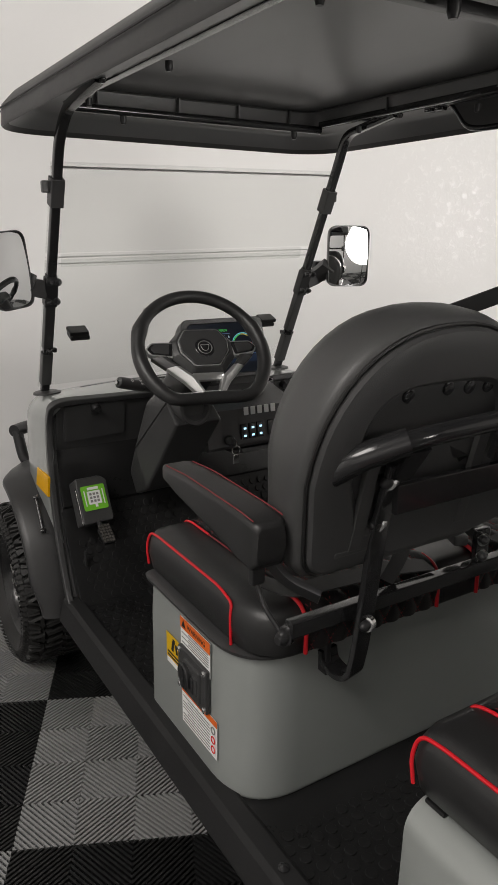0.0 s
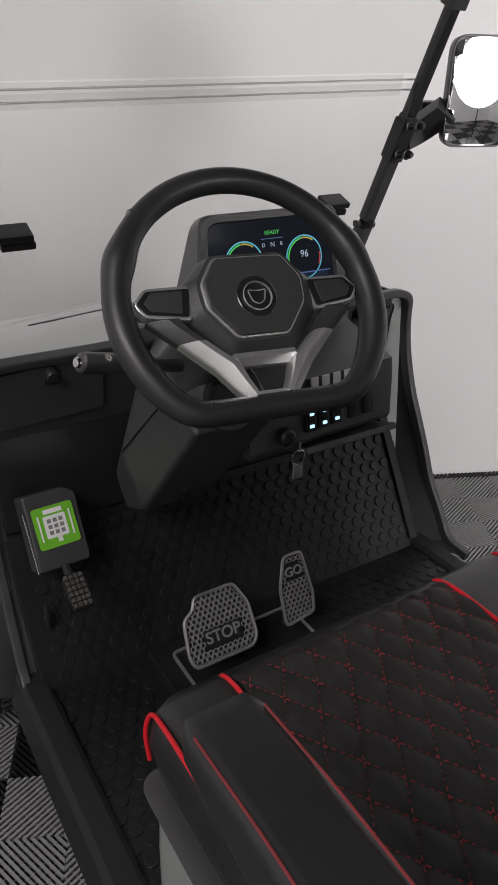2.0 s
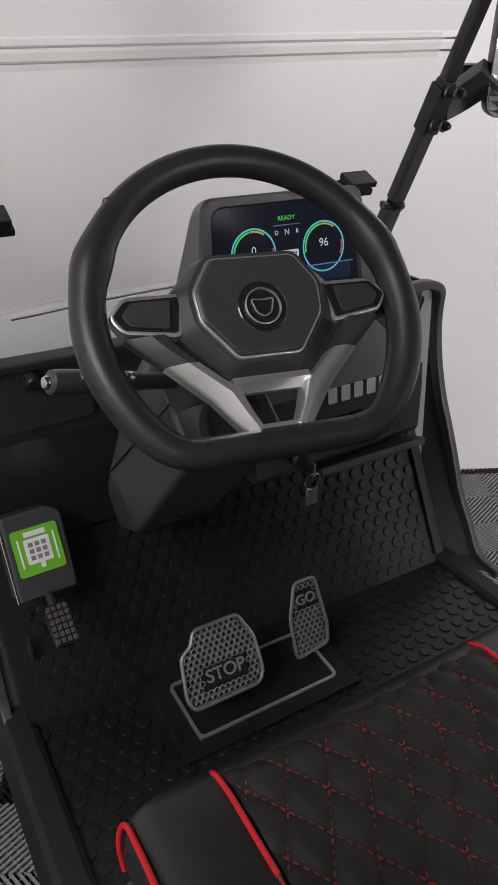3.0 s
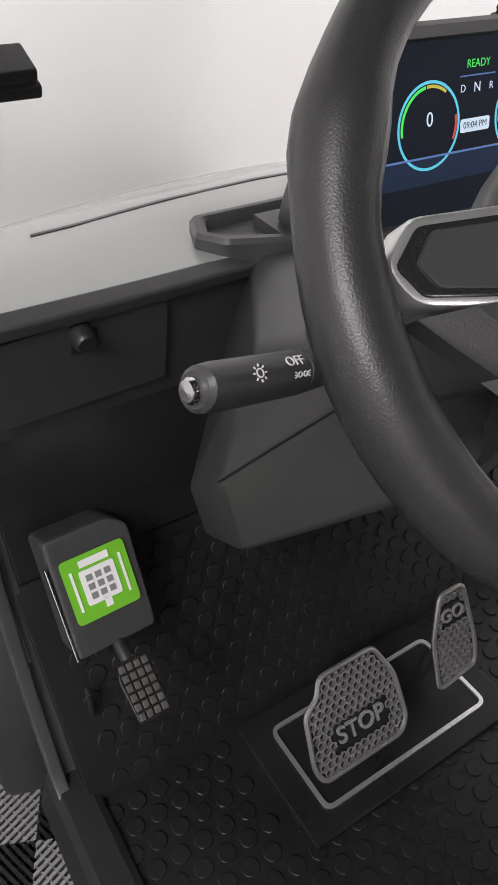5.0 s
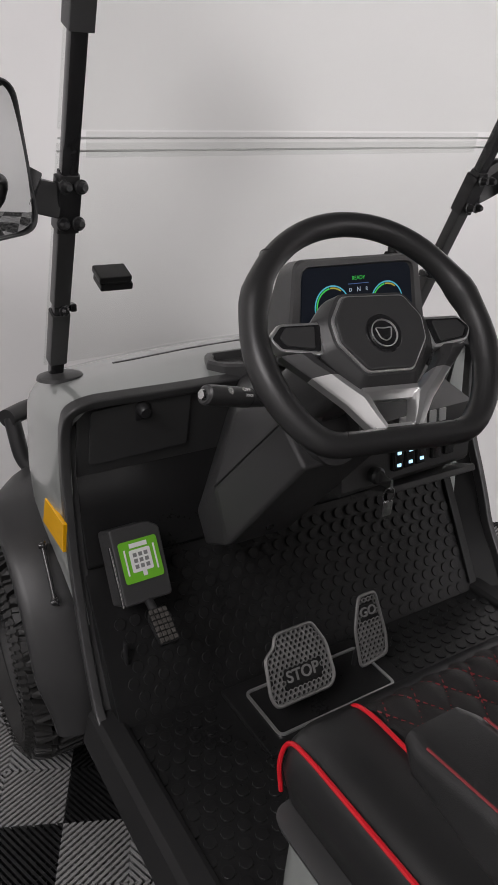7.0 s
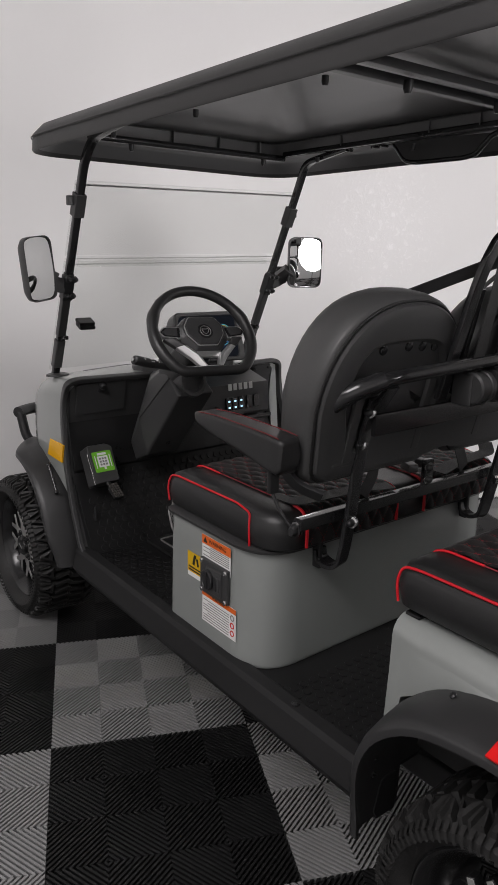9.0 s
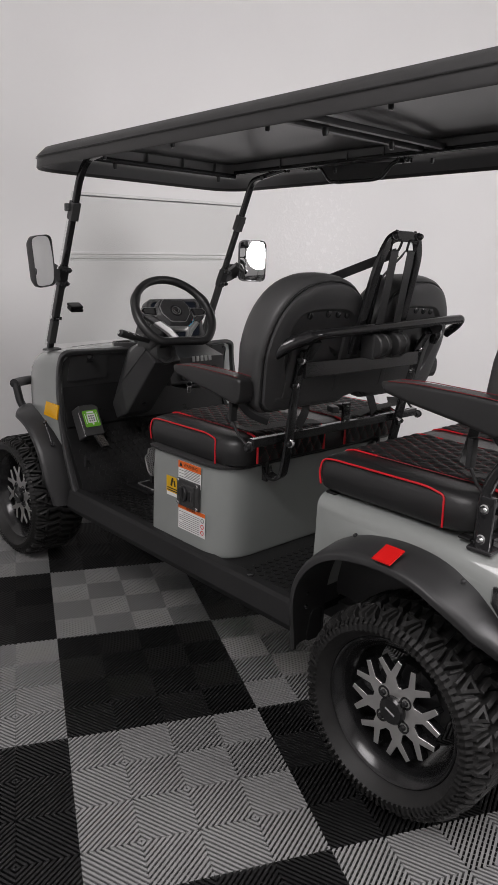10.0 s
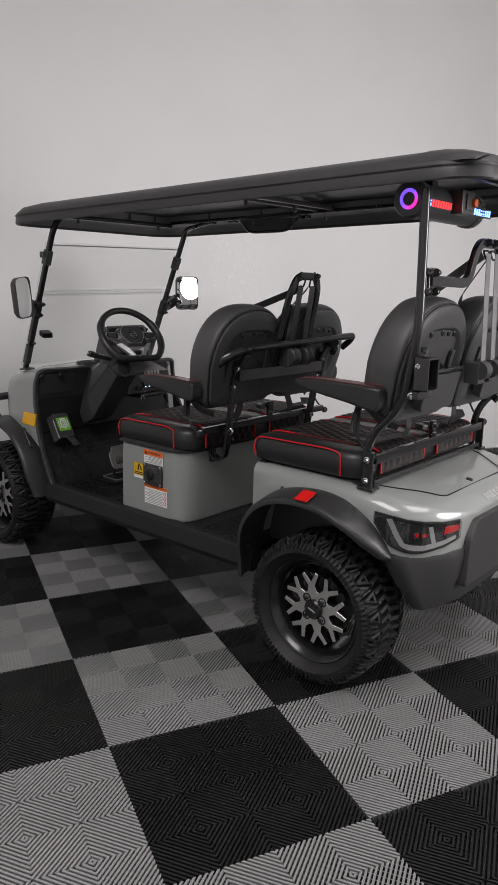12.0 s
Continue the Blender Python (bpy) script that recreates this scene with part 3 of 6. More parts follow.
HOOD = [(1.845, 0.58, 1.005, 0.50, 0.012, 0.05), (1.91, 0.655, 1.006, 0.506, 0.014, 0.055), (2.0, 0.70, 0.998, 0.508, 0.018, 0.06), (2.08, 0.72, 0.985, 0.503, 0.02, 0.07), (2.15, 0.72, 0.966, 0.485, 0.024, 0.08),
        (2.21, 0.70, 0.94, 0.45, 0.026, 0.09), (2.26, 0.66, 0.905, 0.40, 0.026, 0.09), (2.30, 0.62, 0.86, 0.34, 0.02, 0.08), (2.33, 0.6, 0.80, 0.27, 0.012, 0.06), (2.34, 0.6, 0.74, 0.22, 0.006, 0.05)]
outer = [hood_ring(*s, first=(i == 0)) for i, s in enumerate(HOOD)]
inner = [hood_ring(*s, inset=0.012, first=(i == 0)) for i, s in enumerate(HOOD)]
rings = [o + n[::-1] for o, n in zip(outer, inner)]
cowl = P("front_cowl", loft(rings), PAINT, cart, "grey painted front cowl and hood", 50)


def on_hood(x, y):
    for a, b in zip(HOOD, HOOD[1:]):
        if a[0] <= y <= b[0]:
            t = (y - a[0]) / (b[0] - a[0])
            s = [p + (q - p) * t for p, q in zip(a, b)]
            return Vector((x, y, s[2] + s[4] * (1 - (x / (s[3] - s[5])) ** 2)))


seam = [on_hood(x, y) + Vector((0, 0, 0.001)) for x, y in ((-0.33, 2.035), (-0.28, 2.03), (-0.15, 2.04), (0.0, 2.045), (0.15, 2.04), (0.28, 2.03), (0.33, 2.035))]
P("hood_seam", sweep(seam, [(-0.003, -0.002), (0.003, -0.002), (0.003, 0.0006), (-0.003, 0.0006)]), PLASTIC, cowl)
P("front_bumper", prism(rounded([(-0.33, 2.05), (-0.32, 2.30), (-0.2, 2.40), (0.2, 2.40), (0.32, 2.30), (0.33, 2.05)], 0.06), "z", 0.36, 0.62, 0.02), PLASTIC)
both("brush_guard", lambda: join(tube([(-0.25, 2.42, 0.80), (-0.42, 2.39, 0.80), (-0.488, 2.335, 0.802)], 0.022, 0.1, n=16), tube([(-0.475, 2.345, 0.80), (-0.465, 2.31, 0.68), (-0.38, 2.25, 0.655)], 0.019, 0.05, 14)), TUBEMATT, cart, "black tubular brush guard")


def fender(path, centre, xs, full):
    """A wheel arch: path of (y, z) over the wheel; xs: inner and outer x; full: how far the lip goes out."""
    x0 = xs[0]
    rings = []
    knots = [Vector((y, z, 0)) for y, z in path]
    knots = [knots[0] * 2 - knots[1]] + knots + [knots[-1] * 2 - knots[-2]]
    pts = []
    for a, b, c, d in zip(knots, knots[1:], knots[2:], knots[3:]):
        for k in range(5):
            t = k / 5
            pts.append(0.5 * (2 * b + (c - a) * t + (2 * a - 5 * b + 4 * c - d) * t * t + (3 * b - a - 3 * c + d) * t ** 3))
    pts.append(knots[-2])
    for i, p in enumerate(pts):
        n = (Vector((p.x, p.y)) - Vector(centre)).normalized()
        s = i / (len(pts) - 1)
        e, g = min(1.0, s / 0.2), min(1.0, (1 - s) / 0.3)
        e, g = e * e * (3 - 2 * e), g * g * (3 - 2 * g)
        x1, flare = xs[1] + 0.022 * (1 - g), full * (0.5 + 0.5 * e) * (0.2 + 0.8 * g)
        tip = min(1.0, max(0.0, 1 - s) / 0.12) ** 0.5
        sec = [(x0, 0.0), (x1 + 0.05, 0.004), (x1 + 0.01, -0.002), (x1 - flare * 0.6, -0.01), (x1 - flare * 0.94, -0.018), (x1 - flare, -0.024), (x1 - flare, -0.036), (x1 - flare + 0.01, -0.035), (x1 - flare + 0.014, -0.026), (x1 + 0.02, -0.018), (x0, -0.016)]
        rings.append([Vector((x, p.x + n.x * d, p.y + n.y * d)) for x, d in ((x0 + (x - x0) * (0.45 + 0.55 * tip), d * (0.5 + 0.5 * tip)) for x, d in sec)])
    return loft(rings)


REAR_ARCH = [(0.350, 0.345), (0.342, 0.50), (0.30, 0.62), (0.204, 0.702), (0.07, 0.734), (-0.06, 0.729), (-0.163, 0.69), (-0.237, 0.628), (-0.289, 0.55)]
both("rear_fender", lambda: fender(REAR_ARCH, (0.03, 0.33), (-0.46, -0.58), 0.052), FENDER, cart, "black plastic fender flare", 50)
FRONT_ARCH = [(1.785, 0.35), (1.815, 0.46), (1.87, 0.58), (1.96, 0.675), (2.06, 0.72), (2.14, 0.73), (2.235, 0.72)]
both("front_fender", lambda: fender(FRONT_ARCH, (2.22, 0.36), (-0.46, -0.55), 0.045), FENDER, cart, "black plastic fender flare", 50)
both("wheel_housing", lambda: join(box((-0.39, 0.03, 0.585), (0.02, 0.62, 0.27), 0.004), box((-0.43, 0.35, 0.53), (0.09, 0.02, 0.2), 0.004)), PLASTIC)
both("fender_strap", lambda: join(tube([(-0.532, 1.945, 0.69), (-0.536, 1.875, 0.606)], 0.0045), bolt((-0.526, 1.945, 0.69), (-1, 0, 0), 0.0075, 0.014), bolt((-0.53, 1.875, 0.606), (-1, 0, 0), 0.0075, 0.014)), TUBE)
both("fender_bolt", lambda: bolt((-0.545, -0.155, 0.712), (-0.6, -0.4, 0.7), 0.005, 0.005), TUBEMATT)
both("fender_bolt", lambda: bolt((-0.545, 0.17, 0.724), (-0.5, 0.3, 0.8), 0.005, 0.005), TUBEMATT)
for z in (0.455, 0.5):
    both("fender_bolt", lambda: bolt((-0.545, 0.338, z), (-0.3, -1, 0), 0.008, 0.014), TUBE)
for y in (-0.105, 0.325):
    both("cushion_foot", lambda: box((-0.464, y, 0.787), (0.022, 0.034, 0.007), 0.002), RUBBER, cart, "thin black rubber foot under the cushion")
both("amber_marker", lambda: prism([(1.958, 0.782), (1.986, 0.718), (1.865, 0.714), (1.849, 0.780)], "x", -0.516, -0.508, 0.001), ORANGE, cart, "amber side reflector")
both("red_marker", lambda: moved(pad(0.054, 0.062, facing((-0.61, 0.015, 0.737), (-0.36, 0.0, 1), (1, 0, 0)), 0.004), Matrix()), REFLRED, cart, "red side reflector")

# ---- dashboard
TRIMSEC = rounded([(-0.011, -0.009), (0.011, -0.009), (0.011, 0.009), (-0.011, 0.009)], 0.004, 3)
P("door_trim", sweep(rounded([(-0.498 - 0.012 * max(0.0, min(1.0, (0.8 - z) / 0.35)), y, z) for y, z in TRIM] + [(-0.46, 1.834, 1.008), (-0.29, 1.838, 1.004), (-0.17, 1.842, 1.003)], 0.05, 5, False), TRIMSEC, (1, 0, 0)), PLASTIC, cart, "black edge trim of the step-through")
RTRIM = [(0.53, 1.60, 0.405), (0.524, 1.665, 0.415), (0.515, 1.702, 0.495), (0.503, 1.735, 0.56), (0.497, 1.76, 0.635), (0.488, 1.785, 0.705), (0.483, 1.812, 0.765), (0.476, 1.836, 0.85), (0.466, 1.842, 0.93), (0.452, 1.828, 1.0)]
part("door_trim", sweep(rounded(RTRIM + [(0.42, 1.83, 1.012), (0.25, 1.834, 1.006), (0.12, 1.84, 1.003)], 0.05, 5, False), TRIMSEC, (1, 0, 0)), PLASTIC, cart, "black edge trim of the step-through")
toe_y = lambda z: min(1.70 + (z - FLOOR) * 0.592, 1.90)
part("footwell_side", loft([[Vector((x, y, z)), Vector((0.444, toe_y(z) + 0.01, z)), Vector((0.45, toe_y(z) + 0.035, z)), Vector((x + 0.004, y + 0.024, z))] for x, y, z in RTRIM]), ROCKER, cart, "black inner side of the footwell", 30)
part("toe_border", bar([(0.436, 1.694, FLOOR + 0.016), (0.436, 1.885, FLOOR + 0.338)], 0.022, 0.007, 0, (0, -1, 0), 0.002), ROCKER, cart, "plain border of the toe board")
P("footwell_side", prism([(1.60, 0.40), (1.73, 0.41), (1.80, 0.55), (1.855, 0.70), (1.872, 0.86), (1.862, 0.93), (1.858, 0.96), (1.95, 0.94), (1.96, 0.78), (1.72, 0.40)], "x", -0.5, -0.478, 0.002), PLASTIC)
DASHX = 0.478
dash = P("dashboard", prism([(1.842, 0.998), (1.88, 0.855), (1.895, 0.835), (1.935, 0.815), (1.935, 0.79), (1.985, 0.79), (1.985, 0.975), (1.90, 0.99)], "x", -DASHX, DASHX, 0.008), PLASTIC, cart, "black moulded dashboard")
gn = Vector((0, -0.157, -0.042)).normalized()
for s in (-1, 1):
    g = facing((s * 0.363, 1.857, 0.936), gn)
    door = P("glove_box_door", moved(prism(rounded([(-0.092, -0.062), (0.102, -0.056), (0.096, 0.066), (-0.094, 0.055)], 0.008), "z", 0.0, 0.006, 0.0015), g), PLASTIC, cart, "black glove box lid")
    P("lid_knob", join(lathe([(0.013, 0.006), (0.012, 0.022), (0.009, 0.026), (0.0005, 0.026)], 20, g @ Matrix.Translation((0.0, 0.048, 0))), moved(box((0.004, 0.036, 0.006), (0.03, 0.03, 0.006), 0.003), g)), TUBEMATT, door)
    for dx, dy in ((0.086, 0.05), (0.086, -0.045)) if s > 0 else ():
        P("lid_screw", bolt(g @ Vector((dx, dy, 0.006)), gn, 0.004, 0.003), TUBE, door)

P("knee_panel", prism([(1.888, 0.862), (1.838, 0.688), (1.842, 0.676), (1.856, 0.676), (1.905, 0.862)], "x", -0.478, 0.455, 0.003), RUBBER, cart, "plain black panel below the dashboard")

# steering column pod and switch panel
def column_cover():
    """A folded cover: a tall left cheek with a ridge, a seam that splits it, a swept foot and a flat underside."""
    left = [(-0.268, 1.48, 0.994), (-0.262, 1.549, 1.041), (-0.255, 1.60, 1.068), (-0.262, 1.685, 1.012), (-0.308, 1.672, 0.886), (-0.263, 1.70, 0.742), (-0.274, 1.80, 0.772), (-0.268, 1.775, 0.706)]
    right = [(-0.128, 1.48, 0.994), (-0.128, 1.549, 1.041), (-0.128, 1.60, 1.075), (-0.128, 1.90, 1.0), (-0.128, 1.90, 0.90), (-0.128, 1.70, 0.742), (-0.128, 1.90, 0.79), (-0.128, 1.80, 0.70)]
    bmc = bmesh.new()
    a, b = [bmc.verts.new(p) for p in left], [bmc.verts.new(p) for p in right]
    for f in ((a[0], a[1], a[4], a[5]), (a[1], a[2], a[3], a[4]), (a[4], a[6], a[7], a[5]), (a[3], a[6], a[4]),
              (a[0], b[0], b[1], a[1]), (a[1], b[1], b[2], a[2]), (a[2], b[2], b[3], a[3]), (a[3], b[3], b[4], b[6], a[6]),
              (a[0], a[5], b[5], b[0]), (a[5], a[7], b[7], b[5]), (a[7], a[6], b[6], b[7]), (b[0], b[5], b[7], b[6], b[4], b[3], b[2], b[1])):
        bmc.faces.new(f)
    bmesh.ops.recalc_face_normals(bmc, faces=bmc.faces)
    return bevelled(bmc, 0.008, 3, 12)


pod = P("column_cover", column_cover(), PLASTIC, cart, "black moulded steering column cover", 40)
P("cover_seam", tube([(-0.2635, 1.549, 1.041), (-0.2855, 1.611, 0.9645), (-0.3075, 1.672, 0.888)], 0.0013, 0.02, 6), INK, pod)
P("cover_screw", bolt((-0.2, 1.66, 0.788), (0, -0.75, -0.66), 0.006, 0.005), TUBE, pod)
P("cover_recess", moved(prism(rounded([(-0.02, -0.05), (0.025, -0.05), (0.02, 0.05), (-0.02, 0.05)], 0.01), "z", -0.004, 0.003, 0.002), facing((-0.20, 1.545, 0.925), (0, -0.75, -0.66))), TUBE)
P("key_shroud", lathe([(0.05, -0.1), (0.052, -0.01), (0.048, 0.0), (0.038, 0.0), (0.036, -0.02), (0.0005, -0.02)], 32, facing((-0.205, 1.487, 1.035), (0, -0.9, 0.2))), PLASTIC, cart, "round steering shaft shroud")
P("column_boot", sweep([(-0.2235, 1.45, 1.155), (-0.2235, 1.53, 1.09), (-0.2235, 1.60, 1.03)], rounded([(-0.036, -0.045), (0.05, -0.045), (0.05, 0.045), (-0.036, 0.045)], 0.02)), PLASTIC)
panel = P("switch_panel", loft([[Vector(p) for p in ((-0.13, y0, z0), (0.19, y1, z0 - 0.004), (0.195, y1 + 0.01, z1), (-0.13, y0 + 0.01, z1 + 0.004))] for y0, y1, z0, z1 in ((1.555, 1.575, 0.885, 0.955), (1.56, 1.58, 0.875, 0.985), (1.70, 1.72, 0.86, 1.02), (1.88, 1.88, 0.85, 1.03))]), PLASTIC, cart, "black switch panel below the display", 28)
for i, (dx, lit) in enumerate(((-0.005, 1), (0.024, 1), (0.053, 1), (0.095, 0), (0.13, 0))):
    sw = P("rocker_switch", moved(box((dx, 0.0, 0.002), (0.024, 0.046, 0.012), 0.003), facing((0.0, 1.5585 + 0.02 * (dx + 0.13) / 0.32, 0.92), (0.02, -1, 0.13))), TUBE, panel)
    if lit:
        for dy in (-0.012, 0.010):
            P("switch_light", moved(box((dx, dy, 0.009), (0.009, 0.006, 0.002), 0.001), facing((0.0, 1.5585 + 0.02 * (dx + 0.13) / 0.32, 0.92), (0.02, -1, 0.13))), BUTTONLED, panel)
for i in range(5):
    P("badge_bar", moved(box((0.004 + i * 0.024, 0.056, 0.001), (0.016, 0.024, 0.004), 0.002), facing((0.0, 1.562, 0.925), (0.02, -1, 0.13))), WHITE, panel, "raised white badge")
P("key_barrel", lathe([(0.015, 0), (0.015, 0.012), (0.011, 0.016), (0.0005, 0.016)], 20, facing((-0.062, 1.556, 0.905), (0, -1, 0.1))), TUBEMATT, panel)
P("ignition_key", join(box((-0.062, 1.525, 0.905), (0.004, 0.03, 0.02), 0.001), tube([(-0.062 + 0.014 * math.cos(a * 0.785), 1.515, 0.885 + 0.014 * math.sin(a * 0.785)) for a in range(8)], 0.0014, 0.004, 6, 2, True), box((-0.06, 1.517, 0.858), (0.02, 0.006, 0.03), 0.003)), CHROME, panel, "ignition key on a ring")
P("parcel_shelf", prism([(1.545, 0.862), (1.60, 0.842), (1.75, 0.842), (1.75, 0.852), (1.605, 0.853), (1.55, 0.874)], "x", -0.02, 0.185, 0.003), PLASTIC)
P("cup_well", join(lathe([(0.045, 0), (0.045, 0.03), (0.041, 0.03), (0.041, 0.004), (0.0005, 0.004)], 28, Matrix.Translation((0.245, 1.80, 0.985))), box((0.22, 1.83, 0.975), (0.14, 0.13, 0.03), 0.012)), PLASTIC)

# display
DM = facing((0.033, 1.742, 1.138), (-0.03, -1, 0.2)) @ Matrix.Scale(0.93, 4)
dring = lambda w0, w1, h, z, dx=0: [DM @ Vector((x + dx, y, z)) for x, y in rounded([(-w0, -h), (w0, -h), (w1, h), (-w1, h)], 0.022, 4)]
back = lambda k: [DM @ Vector((x, y, -0.082 - 0.07 * (0.1 - y) / 0.2)) for x, y in rounded([(-0.17 + k, -0.1), (0.176 - k, -0.1), (0.148 - k, 0.098), (-0.128 + k, 0.098)], 0.03, 4)]
disp = P("display_housing", loft([back(0.012), back(0.002), dring(0.176, 0.150, 0.1, -0.006), dring(0.172, 0.147, 0.096, 0.0), dring(0.149, 0.136, 0.086, 0.0), dring(0.144, 0.132, 0.083, -0.006)]), PLASTIC, cart, "black display housing", 30)
P("display_foot", loft([[Vector((x, y, z)) for x, y in rounded([(-0.06, 1.745), (0.16, 1.745), (0.16, 1.88), (-0.06, 1.88)], 0.02)] for z in (0.98, 1.02, 1.045)]), PLASTIC, disp)
P("screen", moved(prism(rounded([(-0.144, -0.083), (0.144, -0.083), (0.132, 0.083), (-0.132, 0.083)], 0.006), "z", -0.007, -0.0055, 0), DM), SCREEN, disp, "lit dark digital instrument display")


def arc(bmw, cx, cy, r, w, a0, a1, z, n=24):
    vs = []
    for i in range(n + 1):
        a = radians(a0 + (a1 - a0) * i / n)
        vs.append([bmw.verts.new(DM @ Vector((cx + q * math.cos(a), cy + q * math.sin(a), z))) for q in (r - w, r)])
    for a, b in zip(vs, vs[1:]):
        bmw.faces.new((a[0], a[1], b[1], b[0]))
    return bmw


for gx, num in ((-0.064, "0"), (0.071, "96")):
    part("gauge_ring", arc(bmesh.new(), gx, 0.007, 0.042, 0.0028, -90, 270, -0.0046, 40), G_CYAN, disp)
    part("gauge_scale", arc(bmesh.new(), gx, 0.007, 0.038, 0.003, 100, 190, -0.0042), G_GREEN, disp)
    part("gauge_scale", arc(bmesh.new(), gx, 0.007, 0.038, 0.003, 55, 98, -0.0042), G_YELLOW, disp)
    part("gauge_scale", arc(bmesh.new(), gx, 0.007, 0.038, 0.003, -25, 12, -0.0042), G_RED, disp)
    words("gauge_number", num, 0.019, DM @ Matrix.Translation((gx, 0.013, -0.004)), G_WHITE, disp, 0.0001)
words("ready_text", "READY", 0.0105, DM @ Matrix.Translation((0, 0.059, -0.004)), G_GREEN, disp, 0.0001)
for dx, ch, sz in ((-0.02, "D", 0.010), (0.0, "N", 0.013), (0.02, "R", 0.010)):
    words("gear_letter", ch, sz, DM @ Matrix.Translation((dx, 0.037, -0.004)), G_WHITE, disp, 0.0001)
P("screen_bar", pad(0.05, 0.0012, DM @ Matrix.Translation((0, 0.0485, -0.0044)), 0.0003), G_BLUE, disp)
P("screen_glow", pad(0.25, 0.026, DM @ Matrix.Translation((0, -0.036, -0.0054)), 0.0003), SCREENBLUE, disp)
P("screen_band", pad(0.26, 0.002, DM @ Matrix.Translation((0, -0.022, -0.0044)), 0.0003), G_BLUE, disp)
P("clock_field", pad(0.042, 0.013, DM @ Matrix.Translation((0, 0.002, -0.0044)), 0.0003, 0.003), G_WHITE, disp)
words("clock_text", "09:04 PM", 0.009, DM @ Matrix.Translation((0, 0.002, -0.0039)), INK, disp, 0.0001)
trayo = lambda k, z: [Vector((x, y, z)) for x, y in rounded([(0.01 - k, 1.925 - k), (-0.193 + k, 1.925 - k), (-0.212 + k * 1.2, 1.878), (-0.193 + k, 1.846 + k), (-0.09, 1.80 + k), (0.01 - k, 1.80 + k)], 0.006, 3)]
P("dash_tray", loft([trayo(0.014, 0.984), trayo(0.008, 0.99), trayo(0.0, 0.996), trayo(0.0, 1.028), trayo(0.003, 1.033), trayo(0.010, 1.033), trayo(0.013, 1.030), trayo(0.016, 1.0195)]), PLASTIC, cart, "open black dash tray with a sharp rim", 30)
both("post_foot", lambda: lathe([(0.0005, 0), (0.044, 0), (0.042, 0.006), (0.028, 0.01), (0.0005, 0.01)], 24, Matrix.Translation((-0.456, 2.0, 0.999)) @ Matrix.Diagonal((1, 0.75, 1, 1))), PLASTIC, cart, "black post foot plate")

# steering wheel
SN = Vector((-0.109, -0.758, 0.643)).normalized()
SM = facing((-0.227, 1.405, 1.197), SN) @ Matrix.Rotation(radians(-1.6), 4, "Z")
SR = 0.1656
ring = []
for i in range(72):
    a = 2 * math.pi * i / 72
    x, y = SR * math.cos(a), SR * math.sin(a)
    fat = 1.0 + 0.24 * math.exp(-((math.degrees(math.atan2(y, abs(x))) - 23) / 8) ** 2) + 0.17 * math.exp(-((math.degrees(math.atan2(y, abs(x))) + 14) / 26) ** 2)
    ring.append((x, max(y, -0.130), fat))
for _ in range(3):
    ring = [((ring[i - 1][0] + 2 * ring[i][0] + ring[(i + 1) % 72][0]) / 4, (ring[i - 1][1] + 2 * ring[i][1] + ring[(i + 1) % 72][1]) / 4, ring[i][2]) for i in range(72)]
pts = [SM @ Vector((x, y, 0)) for x, y, f in ring]
rr = []
zc = SM.to_3x3() @ Vector((0, 0, 1))
for k in range(72):
    d = (pts[(k + 1) % 72] - pts[k - 1]).normalized()
    o = d.cross(zc).normalized()
    f = ring[k][2]
    rr.append([pts[k] + (o * math.cos(2 * math.pi * j / 14) * 0.0158 + zc * math.sin(2 * math.pi * j / 14) * 0.0168) * f for j in range(14)])
bm = loft(rr + [rr[0]], False)
bmesh.ops.remove_doubles(bm, verts=bm.verts, dist=1e-5)
sw = P("steering_wheel", bm, STEERING, cart, "black stitched leather steering wheel with silver lower spoke", 60)
for ang in (44, 136, 240, 300):
    a = radians(ang)
    c = Vector((SR * math.cos(a), max(SR * math.sin(a), -0.128), 0))
    dirn = Vector((-math.sin(a), math.cos(a), 0))
    q = SM @ Matrix.Translation(c) @ Vector((0, 0, 1)).rotation_difference(dirn).to_matrix().to_4x4()
    P("rim_seam", lathe([(0.0157, -0.0011), (0.0168, 0), (0.0157, 0.0011)], 20, q, True), INK, sw)


def plate(pts, z0, z1, bev=0.004, r=0.006):
    return moved(prism(rounded(pts, r, 3), "z", z0, z1, bev), SM)


octo = [(-0.063, 0.022), (-0.043, 0.052), (0.043, 0.052), (0.063, 0.022), (0.061, -0.008), (0.032, -0.046), (-0.032, -0.046), (-0.061, -0.008)]
bossp = [(-0.088, 0.026), (-0.056, 0.06), (0.056, 0.06), (0.088, 0.026), (0.088, -0.012), (0.04, -0.066), (-0.04, -0.066), (-0.088, -0.012)]
ringo = lambda pts, k, z: [SM @ Vector((x * k, y * k, z)) for x, y in rounded(pts, 0.008, 3)]
P("wheel_boss", join(loft([ringo(bossp, 0.9, -0.04), ringo(bossp, 1.0, -0.012), ringo(bossp, 0.99, -0.002), ringo(octo, 1.12, 0.013), ringo(octo, 0.9, 0.013)]), lathe([(0.045, -0.09), (0.05, -0.03), (0.05, -0.02)], 24, SM)), PLASTIC, sw, "", 30)
P("boss_rim", plate([(x * 1.045, y * 1.045) for x, y in octo], 0.008, 0.0165, 0.002), SILVER, sw)
P("horn_pad", plate(octo, 0.009, 0.0205, 0.004, 0.006), PLASTIC, sw, "black eight-sided horn pad")
